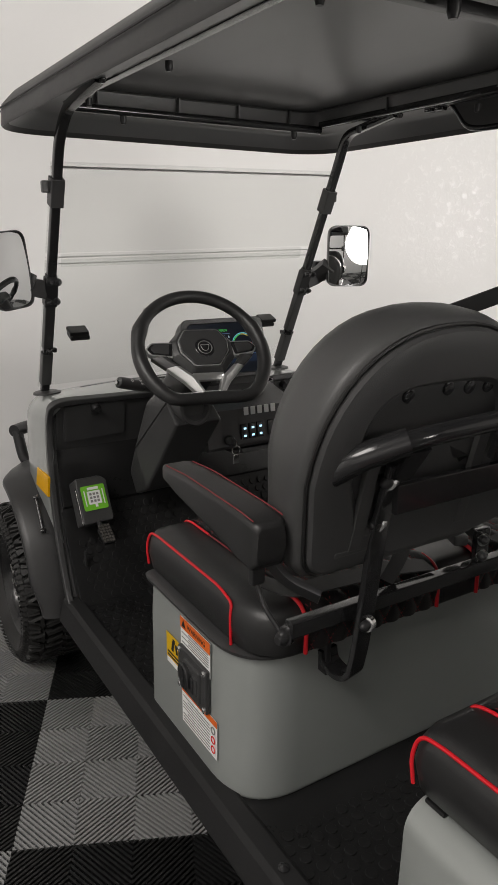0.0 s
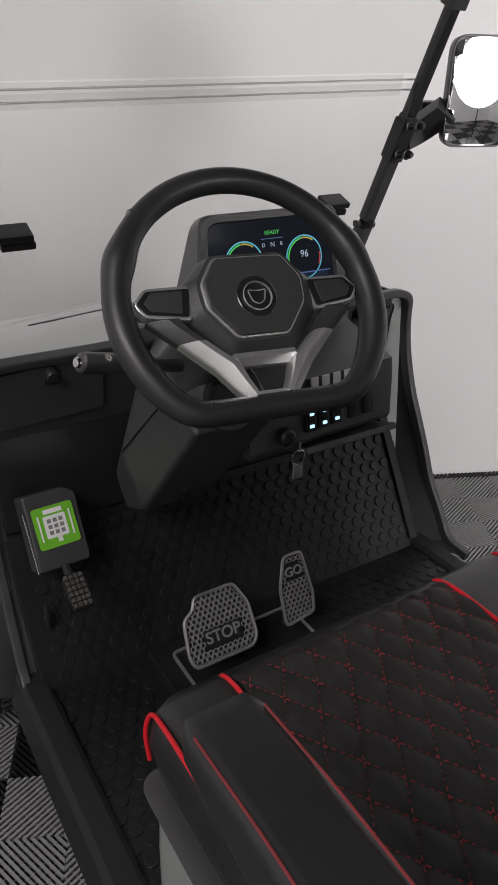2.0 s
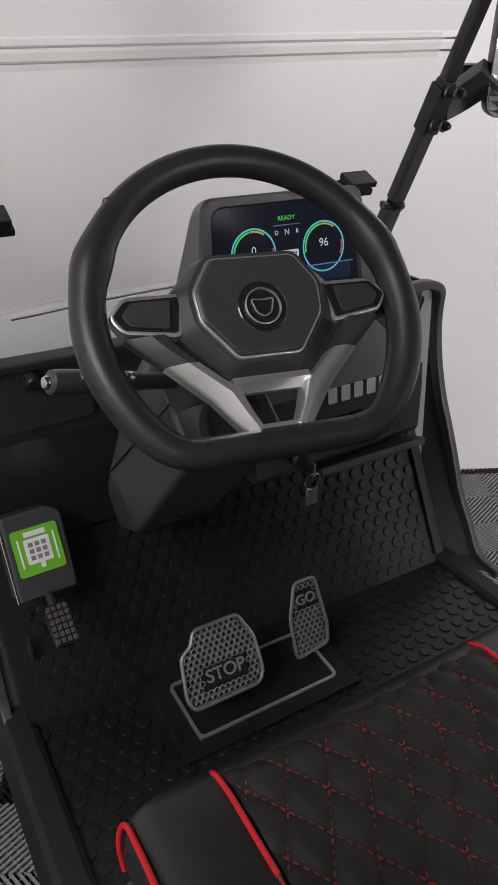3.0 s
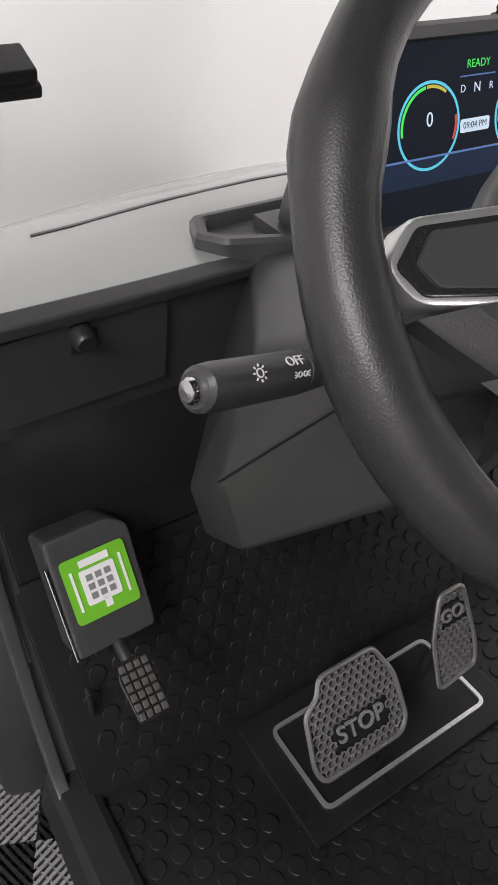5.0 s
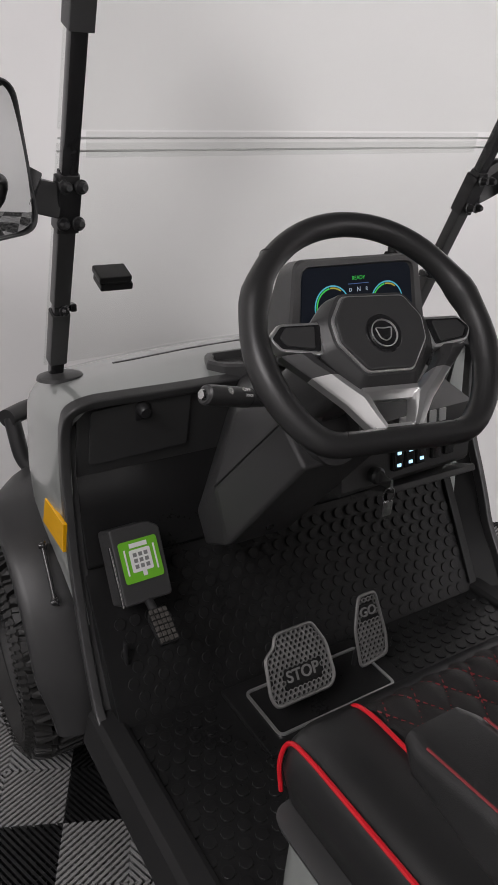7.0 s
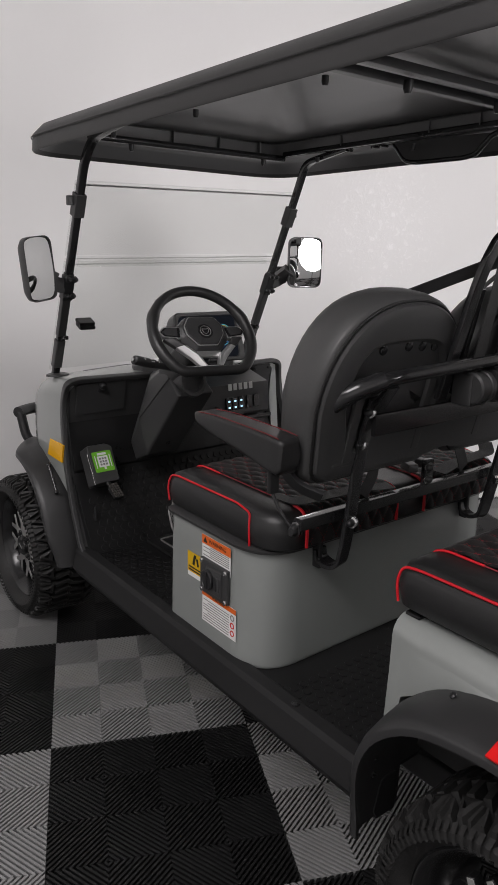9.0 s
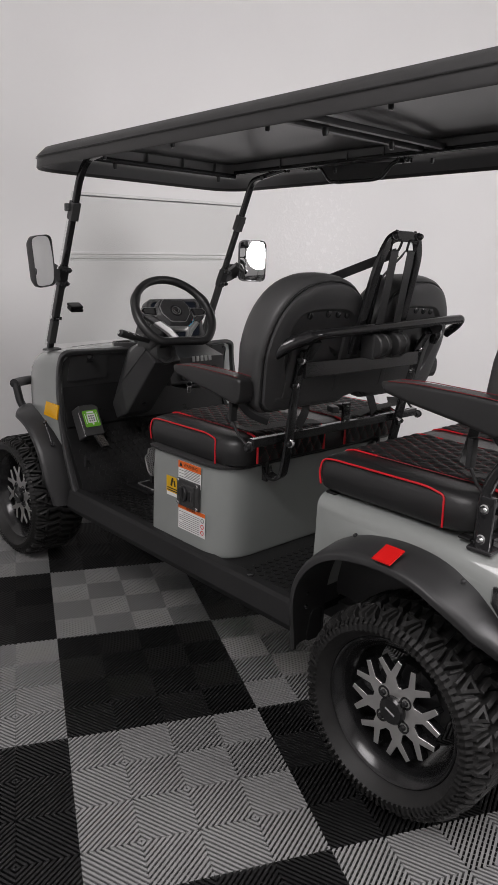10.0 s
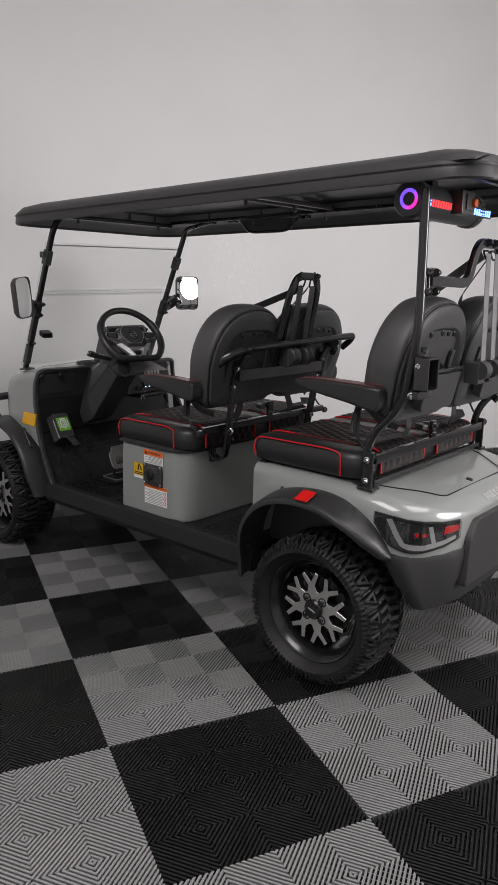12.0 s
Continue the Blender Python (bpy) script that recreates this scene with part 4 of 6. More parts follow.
P("emblem_dish", lathe([(0.031, 0.0203), (0.029, 0.0212), (0.025, 0.0206), (0.0005, 0.0206)], 36, SM @ Matrix.Diagonal((0.84, 0.84, 1, 1))), TUBE, sw)
P("emblem_ring", lathe([(0.0212, 0.02), (0.0222, 0.0228), (0.0206, 0.0232), (0.02, 0.0212)], 36, SM @ Matrix.Diagonal((0.84, 0.84, 1, 1)), True), SILVER, sw)
P("emblem", moved(tube([(-0.014, 0.009, 0.0225), (-0.004, 0.0075, 0.0225), (0.004, 0.0075, 0.0225), (0.014, 0.009, 0.0225), (0.009, -0.008, 0.0225), (0.0, -0.013, 0.0225), (-0.009, -0.008, 0.0225)], 0.0011, 0.004, 6, 3, True), SM @ Matrix.Diagonal((0.84, 0.84, 1, 1))), SILVER, sw)


def arm(stations, sec):
    """A faceted spoke: stations of (x, y, half width) in the wheel's plane, sec of (across, height)."""
    rings = []
    for i, (x, y, w) in enumerate(stations):
        a, b = stations[max(i - 1, 0)], stations[min(i + 1, len(stations) - 1)]
        d = Vector((b[0] - a[0], b[1] - a[1])).normalized()
        rings.append([SM @ Vector((x - d.y * w * q, y + d.x * w * q, z)) for q, z in sec])
    return loft(rings)



for s in (-1, 1):
    window = [(s * 0.144, 0.008), (s * 0.130, 0.023), (s * 0.076, 0.023), (s * 0.083, -0.013), (s * 0.134, -0.006)]
    grow = lambda k: [(s * 0.112 + (x - s * 0.112) * k, 0.006 + (y - 0.006) * k * 1.12) for x, y in window]
    P("side_spoke", plate(grow(1.13), -0.014, 0.005, 0.004, 0.008), SILVER, sw, "satin silver spoke frame")
    P("spoke_button", plate(window, 0.002, 0.0062, 0.002, 0.004), TUBE, sw, "gloss black button panel")
    P("spoke_button", plate(grow(0.72), 0.004, 0.0085, 0.0015, 0.003), PLASTIC, sw)
    P("thumb_rest", plate([(s * 0.15, 0.022), (s * 0.146, 0.027), (s * 0.16, 0.036), (s * 0.168, 0.03), (s * 0.168, 0.0), (s * 0.156, -0.008)], -0.012, 0.003, 0.004, 0.005), VINYL, sw)
    edges = [((0.15, -0.013), (0.094, -0.013), 0.5), ((0.134, -0.026), (0.084, -0.029), 0.8), ((0.114, -0.043), (0.068, -0.045), 1.0), ((0.094, -0.063), (0.05, -0.061), 1.0), ((0.072, -0.085), (0.034, -0.074), 1.0), ((0.052, -0.107), (0.026, -0.096), 0.9), ((0.036, -0.125), (0.018, -0.113), 0.8)]
    spoke = []
    for (ox, oy), (ix, iy), h in edges:
        o, i_ = Vector((s * ox, oy, 0)), Vector((s * ix, iy, 0))
        o = o.lerp(i_, 0.27)
        spoke.append([SM @ (o.lerp(i_, k) + Vector((0, 0, z))) for k, z in ((0, -0.014), (0, -0.001), (0.12, 0.003 * h), (0.6, 0.0125 * h), (0.9, 0.0115 * h), (1, 0.006 * h), (1, -0.014))])
    P("spoke_root", loft(spoke[:3]), PLASTIC, sw, "", 28)
    P("lower_spoke", loft(spoke[2:]), SILVER, sw, "satin silver lower spoke", 28)
P("lower_bridge", arm([(-0.034, -0.118, 0.0075), (0.034, -0.118, 0.0075)], [(-1, -0.012), (-1, 0.003), (-0.3, 0.009), (1, 0.002), (1, -0.012)]), SILVER, sw, "", 25)
P("upper_bridge", arm([(-0.04, -0.0705, 0.0075), (0.04, -0.0705, 0.0075)], [(-1, -0.012), (-1, -0.002), (0.2, 0.0065), (1, 0.006), (1, -0.012)]), SILVER, sw, "", 25)

# stalk
sa, sb = Vector((-0.255, 1.54, 1.075)), Vector((-0.414, 1.514, 1.119))
u_ = (sb - sa).normalized().cross(Vector((0, -0.75, 0.66))).normalized()
v_ = u_.cross((sb - sa).normalized())
stalk = P("indicator_stalk", loft([[sa.lerp(sb, t) + u_ * math.cos(k * math.pi / 9) * r * 0.8 + v_ * math.sin(k * math.pi / 9) * r for k in range(18)] for t, r in ((0.0, 0.011), (0.3, 0.0125), (0.535, 0.0165), (0.54, 0.0158), (0.55, 0.0158), (0.555, 0.0168), (0.93, 0.0172), (0.985, 0.016), (1.0, 0.0125))]), PLASTIC, cart, "black light and indicator stalk")
P("stalk_tip", lathe([(0.0075, -0.004), (0.0075, 0.003), (0.006, 0.0055), (0.0005, 0.006)], 20, facing(sb, sb - sa)), CHROME, stalk)
stx = (sa - sb).normalized()
stn = Vector((-0.05, -0.72, 0.69))
stn = (stn - stx * stn.dot(stx)).normalized()


def on_stalk(t, dy=0.0):
    """A pose on the stalk's face, with the writing running along it."""
    y_ = stn.cross(stx)
    r = 0.0168 if t > 0.55 else 0.0125 + 0.017 * (t - 0.3)
    a = math.asin(dy / (0.8 * r))
    nrm = (y_ * math.sin(a) / 0.8 + stn * math.cos(a)).normalized()
    return Matrix.Translation(sa.lerp(sb, t) + stn * (r * math.cos(a) + 0.0001) + y_ * dy) @ Matrix((stx, nrm.cross(stx), nrm)).transposed().to_4x4()


words("stalk_word", "OFF", 0.0085, on_stalk(0.62, 0.0035), WHITE, stalk, 0.0003)
sun = lathe([(0.002, -0.0003), (0.0028, -0.0003), (0.0028, 0.0004), (0.002, 0.0004)], 14, on_stalk(0.80), True)
for k in range(8):
    sun = join(sun, moved(box((0.0044 * math.cos(k * 0.785), 0.0044 * math.sin(k * 0.785), 0.0), (0.0016, 0.0007, 0.0008), 0, 1, Matrix.Rotation(k * 0.785, 4, "Z")), on_stalk(0.80)))
P("sun_mark", sun, WHITE, stalk)
P("lamp_mark", join(*[moved(box((dx, dd, 0.0), (w, 0.0006, 0.0008), 0, 1, Matrix.Rotation(an, 4, "Z")), on_stalk(0.60, -0.0045)) for dx, dd, w, an in ((-0.0052, 0.0012, 0.0022, -0.4), (-0.0054, 0.0, 0.0022, 0.0), (-0.0052, -0.0012, 0.0022, 0.4), (0.0054, 0.0012, 0.0022, 0.4), (0.0056, 0.0, 0.0022, 0.0), (0.0054, -0.0012, 0.0022, -0.4))], *[lathe([(0.0012, -0.0003), (0.0018, -0.0003), (0.0018, 0.0004), (0.0012, 0.0004)], 12, on_stalk(0.60, -0.0045) @ Matrix.Translation((dx, 0, 0)), True) for dx in (-0.002, 0.0025)]), WHITE, stalk)
P("arrow_mark", moved(prism([(-0.003, 0), (0.002, 0.003), (0.002, -0.003)], "z", -0.0003, 0.0004, 0), on_stalk(0.485, 0.003)), WHITE, stalk)
for t, dy, sg in ((0.43, 0.006, 1), (0.43, -0.001, -1)):
    P("arrow_mark", moved(prism([(sg * x, y) for x, y in ((-0.003, 0.0012), (0, 0.0012), (0, 0.0028), (0.0034, 0), (0, -0.0028), (0, -0.0012), (-0.003, -0.0012))], "z", -0.0003, 0.0004, 0), on_stalk(t, dy)), WHITE, stalk)

# pedals
PN = Vector((0, -0.835, 0.55)).normalized()


def pedal(name, pts, m, word, wsize, step, label):
    ped = P(name, moved(prism(rounded(pts, 0.01, 3), "z", -0.004, 0.0, 0.0015), m), INK, cart, label)
    edge = [Vector((x, y, 0.003)) for x, y in rounded(pts, 0.01, 3)]
    P("pedal_edge", moved(sweep(edge, circle(0.0035, 8), closed=True), m), STEELPEDAL, ped)
    bmn = bmesh.new()
    xs, ys = [p[0] for p in pts], [p[1] for p in pts]

    def inside(x, y):
        ok = False
        for (x0, y0), (x1, y1) in zip(pts, pts[1:] + pts[:1]):
            if (y0 > y) != (y1 > y) and x < (x1 - x0) * (y - y0) / (y1 - y0) + x0:
                ok = not ok
        return ok
    j = 0
    y = min(ys) + 0.008
    while y < max(ys) - 0.004:
        x = min(xs) + 0.006 + (step / 2 if j % 2 else 0)
        while x < max(xs) - 0.004:
            if inside(x, y) and inside(x + 0.004, y) and inside(x - 0.004, y) and not (abs(x - word[1]) < word[3] and abs(y - word[2]) < wsize * 0.62):
                r = step / math.sqrt(3)
                a, b, c = ([bmn.verts.new((x + q * math.cos((k + 0.5) * math.pi / 3), y + q * math.sin((k + 0.5) * math.pi / 3), z)) for k in range(6)] for q, z in ((r, 0.0035), (r * 0.7, 0.0042), (r * 0.64, 0.0)))
                for p, q in ((a, b), (b, c)):
                    for k in range(6):
                        bmn.faces.new((p[k], p[(k + 1) % 6], q[(k + 1) % 6], q[k]))
            x += step
        y += step * 0.87
        j += 1
    tagged(P("pedal_grip", moved(bmn, m), STEELPEDAL, ped, "pierced grey steel grip"), kind="stuff")
    P("word_plate", moved(box((word[1], word[2], 0.0015), (word[3] * 2, wsize * 1.1, 0.003), 0.001), m), INK, ped)
    words("pedal_word", word[0], wsize, m @ Matrix.Translation((word[1], word[2], 0.0035)), PEDALWORD, ped, 0.002, 0.0004)
    return ped


pedal("brake_pedal", [(-0.06, -0.066), (0.06, -0.066), (0.073, -0.05), (0.072, 0.012), (0.052, 0.056), (-0.03, 0.056), (-0.038, 0.034), (-0.06, 0.022), (-0.068, -0.045)], facing((-0.19, 1.57, 0.55), PN), ("STOP", 0.008, -0.024, 0.04), 0.03, 0.0104, "grey steel brake pedal marked STOP")
pedal("accelerator_pedal", [(-0.034, -0.066), (0.034, -0.058), (0.038, -0.02), (0.027, 0.07), (-0.014, 0.07), (-0.034, 0.008)], facing((-0.003, 1.583, 0.54), (0, -0.92, 0.385)), ("GO", 0.003, 0.036, 0.018), 0.026, 0.0104, "grey steel accelerator pedal marked GO")
P("pedal_arm", tube([(-0.185, 1.582, 0.53), (-0.185, 1.62, 0.46), (-0.185, 1.62, 0.42)], 0.008, 0.02), TUBEMATT)
P("pedal_arm", tube([(-0.003, 1.59, 0.51), (-0.003, 1.61, 0.46), (-0.003, 1.61, 0.42)], 0.007, 0.02), TUBEMATT)
pp = P("pedal_plate", box((-0.107, 1.588, FLOOR + 0.006), (0.35, 0.185, 0.012), 0.004), RUBBER, cart, "black pedal base plate")
P("plate_trim", sweep(rounded([(-0.244, 1.525, FLOOR + 0.0145), (0.031, 1.525, FLOOR + 0.0145), (0.031, 1.648, FLOOR + 0.0145), (-0.244, 1.648, FLOOR + 0.0145)], 0.012, 4), [(-0.0028, -0.002), (0.0028, -0.002), (0.0028, 0.0015), (-0.0028, 0.0015)], closed=True), SILVER, pp, "thin bright trim line")
BMX = facing((-0.4085, 1.7555, 0.729), Vector((0.02, -0.866, 0.5)))
rel = P("parking_brake_box", moved(prism(rounded([(-0.049, -0.075), (0.046, -0.075), (0.05, 0.05), (0.03, 0.064), (-0.046, 0.064)], 0.008), "z", -0.07, -0.002, 0.006), BMX), PLASTIC, cart, "black parking brake housing with green sticker")
P("sticker", pad(0.074, 0.074, BMX, 0.0012, 0.006), GREEN, rel, "green square sticker")
P("sticker_panel", join(pad(0.04, 0.04, BMX @ Matrix.Translation((0.0, 0.0, 0.0015)), 0.0006, 0.003), pad(0.008, 0.012, BMX @ Matrix.Translation((0.002, -0.023, 0.0015)), 0.0006)), WHITE, rel)
P("sticker_bar", pad(0.034, 0.008, BMX @ Matrix.Translation((0.0, 0.0275, 0.0015)), 0.0006), WHITE, rel)
for dx in (-0.028, 0.028):
    P("sticker_bar", pad(0.003, 0.046, BMX @ Matrix.Translation((dx, 0.0, 0.0015)), 0.0006), WHITE, rel)
P("sticker_code", join(*[pad(0.007, 0.007, BMX @ Matrix.Translation((dx * 0.0105, dy * 0.0105, 0.0024)), 0.0005) for dx in (-1, 0, 1) for dy in (-1, 0, 1)]), STKGREY, rel)
P("housing_edge", moved(box((-0.0495, -0.02, -0.008), (0.003, 0.11, 0.008), 0.001), BMX), CHROME, rel, "bright metal edge")
pk = P("parking_pedal", moved(prism(rounded([(-0.018, -0.034), (0.018, -0.034), (0.021, 0.018), (0.012, 0.034), (-0.014, 0.034), (-0.021, 0.018)], 0.006), "z", -0.006, 0.004, 0.002), facing((-0.409, 1.666, 0.646), (0.0, -0.52, 0.855))), RUBBER, cart, "small ribbed parking brake pedal")
tagged(P("pedal_pad", join(*[moved(box((-0.0132 + 0.0088 * i, -0.0262 + 0.0105 * j, 0.005), (0.0072, 0.0085, 0.004), 0.0012), facing((-0.409, 1.666, 0.646), (0.0, -0.52, 0.855))) for i in range(4) for j in range(6)]), PADGREY, pk, "ribbed grey rubber pad"), kind="stuff")
P("parking_lever", tube([(-0.409, 1.676, 0.642), (-0.409, 1.72, 0.66), (-0.409, 1.79, 0.67)], 0.008, 0.02), TUBEMATT)
P("lever_stop", box((-0.449, 1.745, 0.545), (0.006, 0.014, 0.05), 0.002), TUBEMATT)

# ---- front posts, windshield, mirrors
PB, PT = Vector((-0.461, 2.012, 1.0)), Vector((-0.466, 1.705, 1.70))


def on_post(z, s=-1):
    p = PB.lerp(PT, (z - PB.z) / (PT.z - PB.z))
    return Vector((p.x * -s, p.y, p.z))


lean = (PT - PB).normalized()
both("front_post", lambda: bar([PB, on_post(1.70), (-0.455, 1.665, 1.765), (-0.45, 1.45, 1.80)], 0.022, 0.026, 0.06, (1, 0, 0), 0.006), TUBE, cart, "black roof post")
both("post_sleeve", lambda: join(bar([PB.lerp(PT, 0.05), PB.lerp(PT, 0.19)], 0.029, 0.033, 0, (1, 0, 0), 0.006), bar([PB.lerp(PT, 0.215), PB.lerp(PT, 0.52)], 0.026, 0.03, 0, (1, 0, 0), 0.005)), PLASTIC)
both("sleeve_clip", lambda: join(bolt(PB.lerp(PT, 0.2) + Vector((0, -0.02, 0)), (0.3, -1, 0), 0.007, 0.012), box(PB.lerp(PT, 0.2) + Vector((0.022, 0, 0)), (0.012, 0.02, 0.014), 0.003)), TUBE)
both("windshield_clip", lambda: join(bar([on_post(1.545), on_post(1.61)], 0.036, 0.036, 0, (1, 0, 0), 0.004), box(on_post(1.59) + Vector((-0.026, 0.01, 0)), (0.02, 0.02, 0.03), 0.004)), PLASTIC, cart, "black windshield clip")
wn = Vector((0, 1, 0)) - lean * lean.y
wn.normalize()


def tilted(bmp):
    """The windshield sits a little lower on the driver's side."""
    for v in bmp.verts:
        v.co.z -= 0.0165 * (0.475 - v.co.x) / 0.95
    return bmp


def pane(z0, z1, off):
    a, b = on_post(z0), on_post(z1)
    bmp = bmesh.new()
    for d in (off, off + 0.005):
        bmp.verts.new(Vector((-0.475, a.y, a.z)) + wn * d), bmp.verts.new(Vector((0.475, a.y, a.z)) + wn * d)
        bmp.verts.new(Vector((0.475, b.y, b.z)) + wn * d), bmp.verts.new(Vector((-0.475, b.y, b.z)) + wn * d)
    v = list(bmp.verts)
    for f in ((0, 1, 2, 3), (7, 6, 5, 4), (0, 4, 5, 1), (1, 5, 6, 2), (2, 6, 7, 3), (3, 7, 4, 0)):
        bmp.faces.new([v[i] for i in f])
    return tilted(bmp)


for z0, z1 in ((1.025, 1.408), (1.428, 1.655)):
    w = P("windshield_pane", pane(z0, z1, 0.026), ACRYLIC, cart, "clear acrylic windshield pane")
    w.visible_shadow = False
for z in (1.409, 1.427, 1.654):
    q = on_post(z)
    P("pane_edge", tilted(tube([(-0.475, q.y + 0.029, z), (0.475, q.y + 0.029, z)], 0.0017 if z < 1.5 else 0.003, 0, 8)), EDGE if z < 1.5 else SILVER)
q = on_post(1.418)
hinge = P("windshield_hinge", tilted(prism([(q.y + 0.022, 1.40), (q.y + 0.030, 1.40), (q.y + 0.024, 1.436), (q.y + 0.016, 1.436)], "x", -0.43, 0.43, 0.001)), ACRYLIC, cart, "clear hinge strip")
hinge.visible_shadow = False
both("rest_block", lambda: moved(join(box((0, 0, 0.0085), (0.06, 0.042, 0.012), 0.003), box((0.004, 0, -0.0075), (0.06, 0.042, 0.013), 0.003), box((0.004, 0, 0), (0.05, 0.036, 0.014), 0.001)), pose(-0.366, 1.95, 1.185) @ Matrix.Rotation(radians(23), 4, "X")), RUBBER, cart, "black rubber rest block on the windshield")


def mirror(s, centre, normal, w, h, roll=0.0):
    """A wing mirror at its face's centre, which looks along normal."""
    m = facing(centre, normal) @ Matrix.Rotation(radians(roll), 4, "Z")
    shape = rounded([(-w / 2, -h / 2), (w / 2, -h / 2), (w / 2, h / 2), (-w / 2, h / 2)], 0.03, 6)
    rings = [[m @ Vector((x * k, y * k, z)) for x, y in shape] for k, z in ((0.55, -0.045), (0.85, -0.038), (0.98, -0.022), (1.0, -0.004), (0.985, 0.0), (0.965, 0.0), (0.96, -0.012))]
    body = P("wing_mirror", loft(rings), PLASTIC, cart, "black wing mirror")
    bmg = bmesh.new()
    n = 12
    grid = {}
    for i in range(n + 1):
        for j in range(n + 1):
            a, b = 2 * i / n - 1, 2 * j / n - 1
            x, y = a * math.sqrt(1 - b * b * 0.22), b * math.sqrt(1 - a * a * 0.22)
            grid[i, j] = bmg.verts.new(m @ Vector((x * w * 0.485, y * h * 0.485, -0.001 - ((x * w / 2) ** 2 + (y * h / 2) ** 2) / 1.9)))
    for i in range(n):
        for j in range(n):
            bmg.faces.new((grid[i, j], grid[i + 1, j], grid[i + 1, j + 1], grid[i, j + 1]))
    P("mirror_glass", bmg, MIRROR, body, "convex mirror glass", 80)
    q = on_post(1.322, s)
    P("mirror_arm", join(bar([q + Vector((s * 0.01, 0.0, 0.0)), q + Vector((s * 0.06, 0.01, 0.012)), Vector((centre[0] - s * w * 0.42, centre[1] + 0.028, centre[2] - 0.03))], 0.03, 0.05, 0.02), box(q + Vector((s * 0.085, 0.022, 0.03)), (0.05, 0.03, 0.07), 0.008)), PLASTIC, body)
    P("mirror_clamp", join(bar([on_post(1.28, s), on_post(1.355, s)], 0.033, 0.036, 0, (1, 0, 0), 0.004), *[bolt(on_post(z, s) + Vector((d, -0.025, 0)), (0.1, -1, 0), 0.008, 0.016) for z in (1.29, 1.345) for d in (-0.012, 0.012)]), TUBEMATT, body)


mirror(-1, (-0.588, 1.785, 1.381), (0.36, -1, 0.02), 0.115, 0.20, 6)
mirror(1, (0.593, 1.79, 1.405), (-0.352, -1, 0.0), 0.145, 0.20)

# ---- roof
def roof_ring(inset, z, r=0.16, front=1.955, back=-0.53, hw=0.575):
    x, a, b = hw - inset, front - inset, back + inset
    flat = rounded([(-x, b), (x, b), (x, a), (-x, a)], max(r - inset * 0.6, 0.02), 8)
    return [Vector((px, py, z + 0.019 * (1.95 - py))) for px, py in flat]


ROOFZ = 1.731
roof = P("roof", loft([roof_ring(0.014, ROOFZ + 0.012), roof_ring(0.004, ROOFZ), roof_ring(0.0, ROOFZ + 0.006), roof_ring(0.004, ROOFZ + 0.05), roof_ring(0.03, ROOFZ + 0.078), roof_ring(0.1, ROOFZ + 0.1), roof_ring(0.24, ROOFZ + 0.122), roof_ring(0.42, ROOFZ + 0.134)], first=False), ROOFTOP, cart, "black moulded plastic roof with rounded corners", 40)
P("roof_lining", loft([roof_ring(0.016, ROOFZ + 0.012), roof_ring(0.05, ROOFZ + 0.045), roof_ring(0.075, ROOFZ + 0.053), roof_ring(0.15, ROOFZ + 0.058), roof_ring(0.155, ROOFZ + 0.062), roof_ring(0.163, ROOFZ + 0.098), roof_ring(0.172, ROOFZ + 0.104), roof_ring(0.4, ROOFZ + 0.112)], first=False), ROOFIN, roof, "black recessed underside of the roof", 40)
P("roof_groove", sweep(roof_ring(-0.0006, ROOFZ + 0.041), [(-0.001, -0.0015), (0.0012, -0.0015), (0.0012, 0.0015), (-0.001, 0.0015)], closed=True), INK, roof)
P("lining_edge", sweep(roof_ring(0.168, ROOFZ + 0.1), circle(0.003, 6), closed=True), ROOFTOP, roof)
both("roof_fin", lambda: loft([[Vector((x, y, z + 0.019 * (1.95 - y))) for x, z in ((-0.565, ROOFZ + 0.05), (-0.5, ROOFZ + 0.07), (-0.2, ROOFZ + 0.09), (-0.2, ROOFZ + 0.097 + k), (-0.3, ROOFZ + 0.096 + k), (-0.4, ROOFZ + 0.092 + k), (-0.48, ROOFZ + 0.084 + k), (-0.53, ROOFZ + 0.07 + k), (-0.565, ROOFZ + 0.052 + k * 0.4))] for y, k in ((-0.255, -0.004), (-0.27, 0.004), (-0.29, 0.013), (-0.315, 0.017), (-0.37, 0.016), (-0.42, 0.009), (-0.46, -0.001), (-0.5, -0.014))]), ROOFTOP, roof, "", 60)
both("roof_rail", lambda: bar([(-0.425, 1.75, ROOFZ + 0.066), (-0.425, -0.38, ROOFZ + 0.11)], 0.022, 0.018, 0, (0, 0, 1), 0.004), TUBE, cart, "black roof frame rail")
for y, g in ((0.735, 0.052), (0.645, 0.053), (-0.36, 0.05)):
    P("roof_crossbar", bar([(-0.43, y, ROOFZ + 0.046 + g), (0.43, y, ROOFZ + 0.046 + g)], 0.026, 0.02, 0, (0, 0, 1), 0.004), TUBEMATT, cart)
for y in (1.45, 1.08, 0.9, 0.4, 0.05):
    both("lining_rib", lambda: box((-0.416, y, ROOFZ + 0.083 + 0.019 * (1.95 - y)), (0.012, 0.004, 0.036), 0.001), ROOFIN, roof)
for x in (-0.33, -0.092, 0.147, 0.331):
    P("lining_rib", box((x, 1.786, ROOFZ + 0.086), (0.005, 0.014, 0.036), 0.001), ROOFIN, roof)
P("front_crossbar", tube([(-0.42, 1.755, ROOFZ + 0.052), (0.42, 1.755, ROOFZ + 0.052)], 0.0115), TUBE, cart, "black front roof tube")
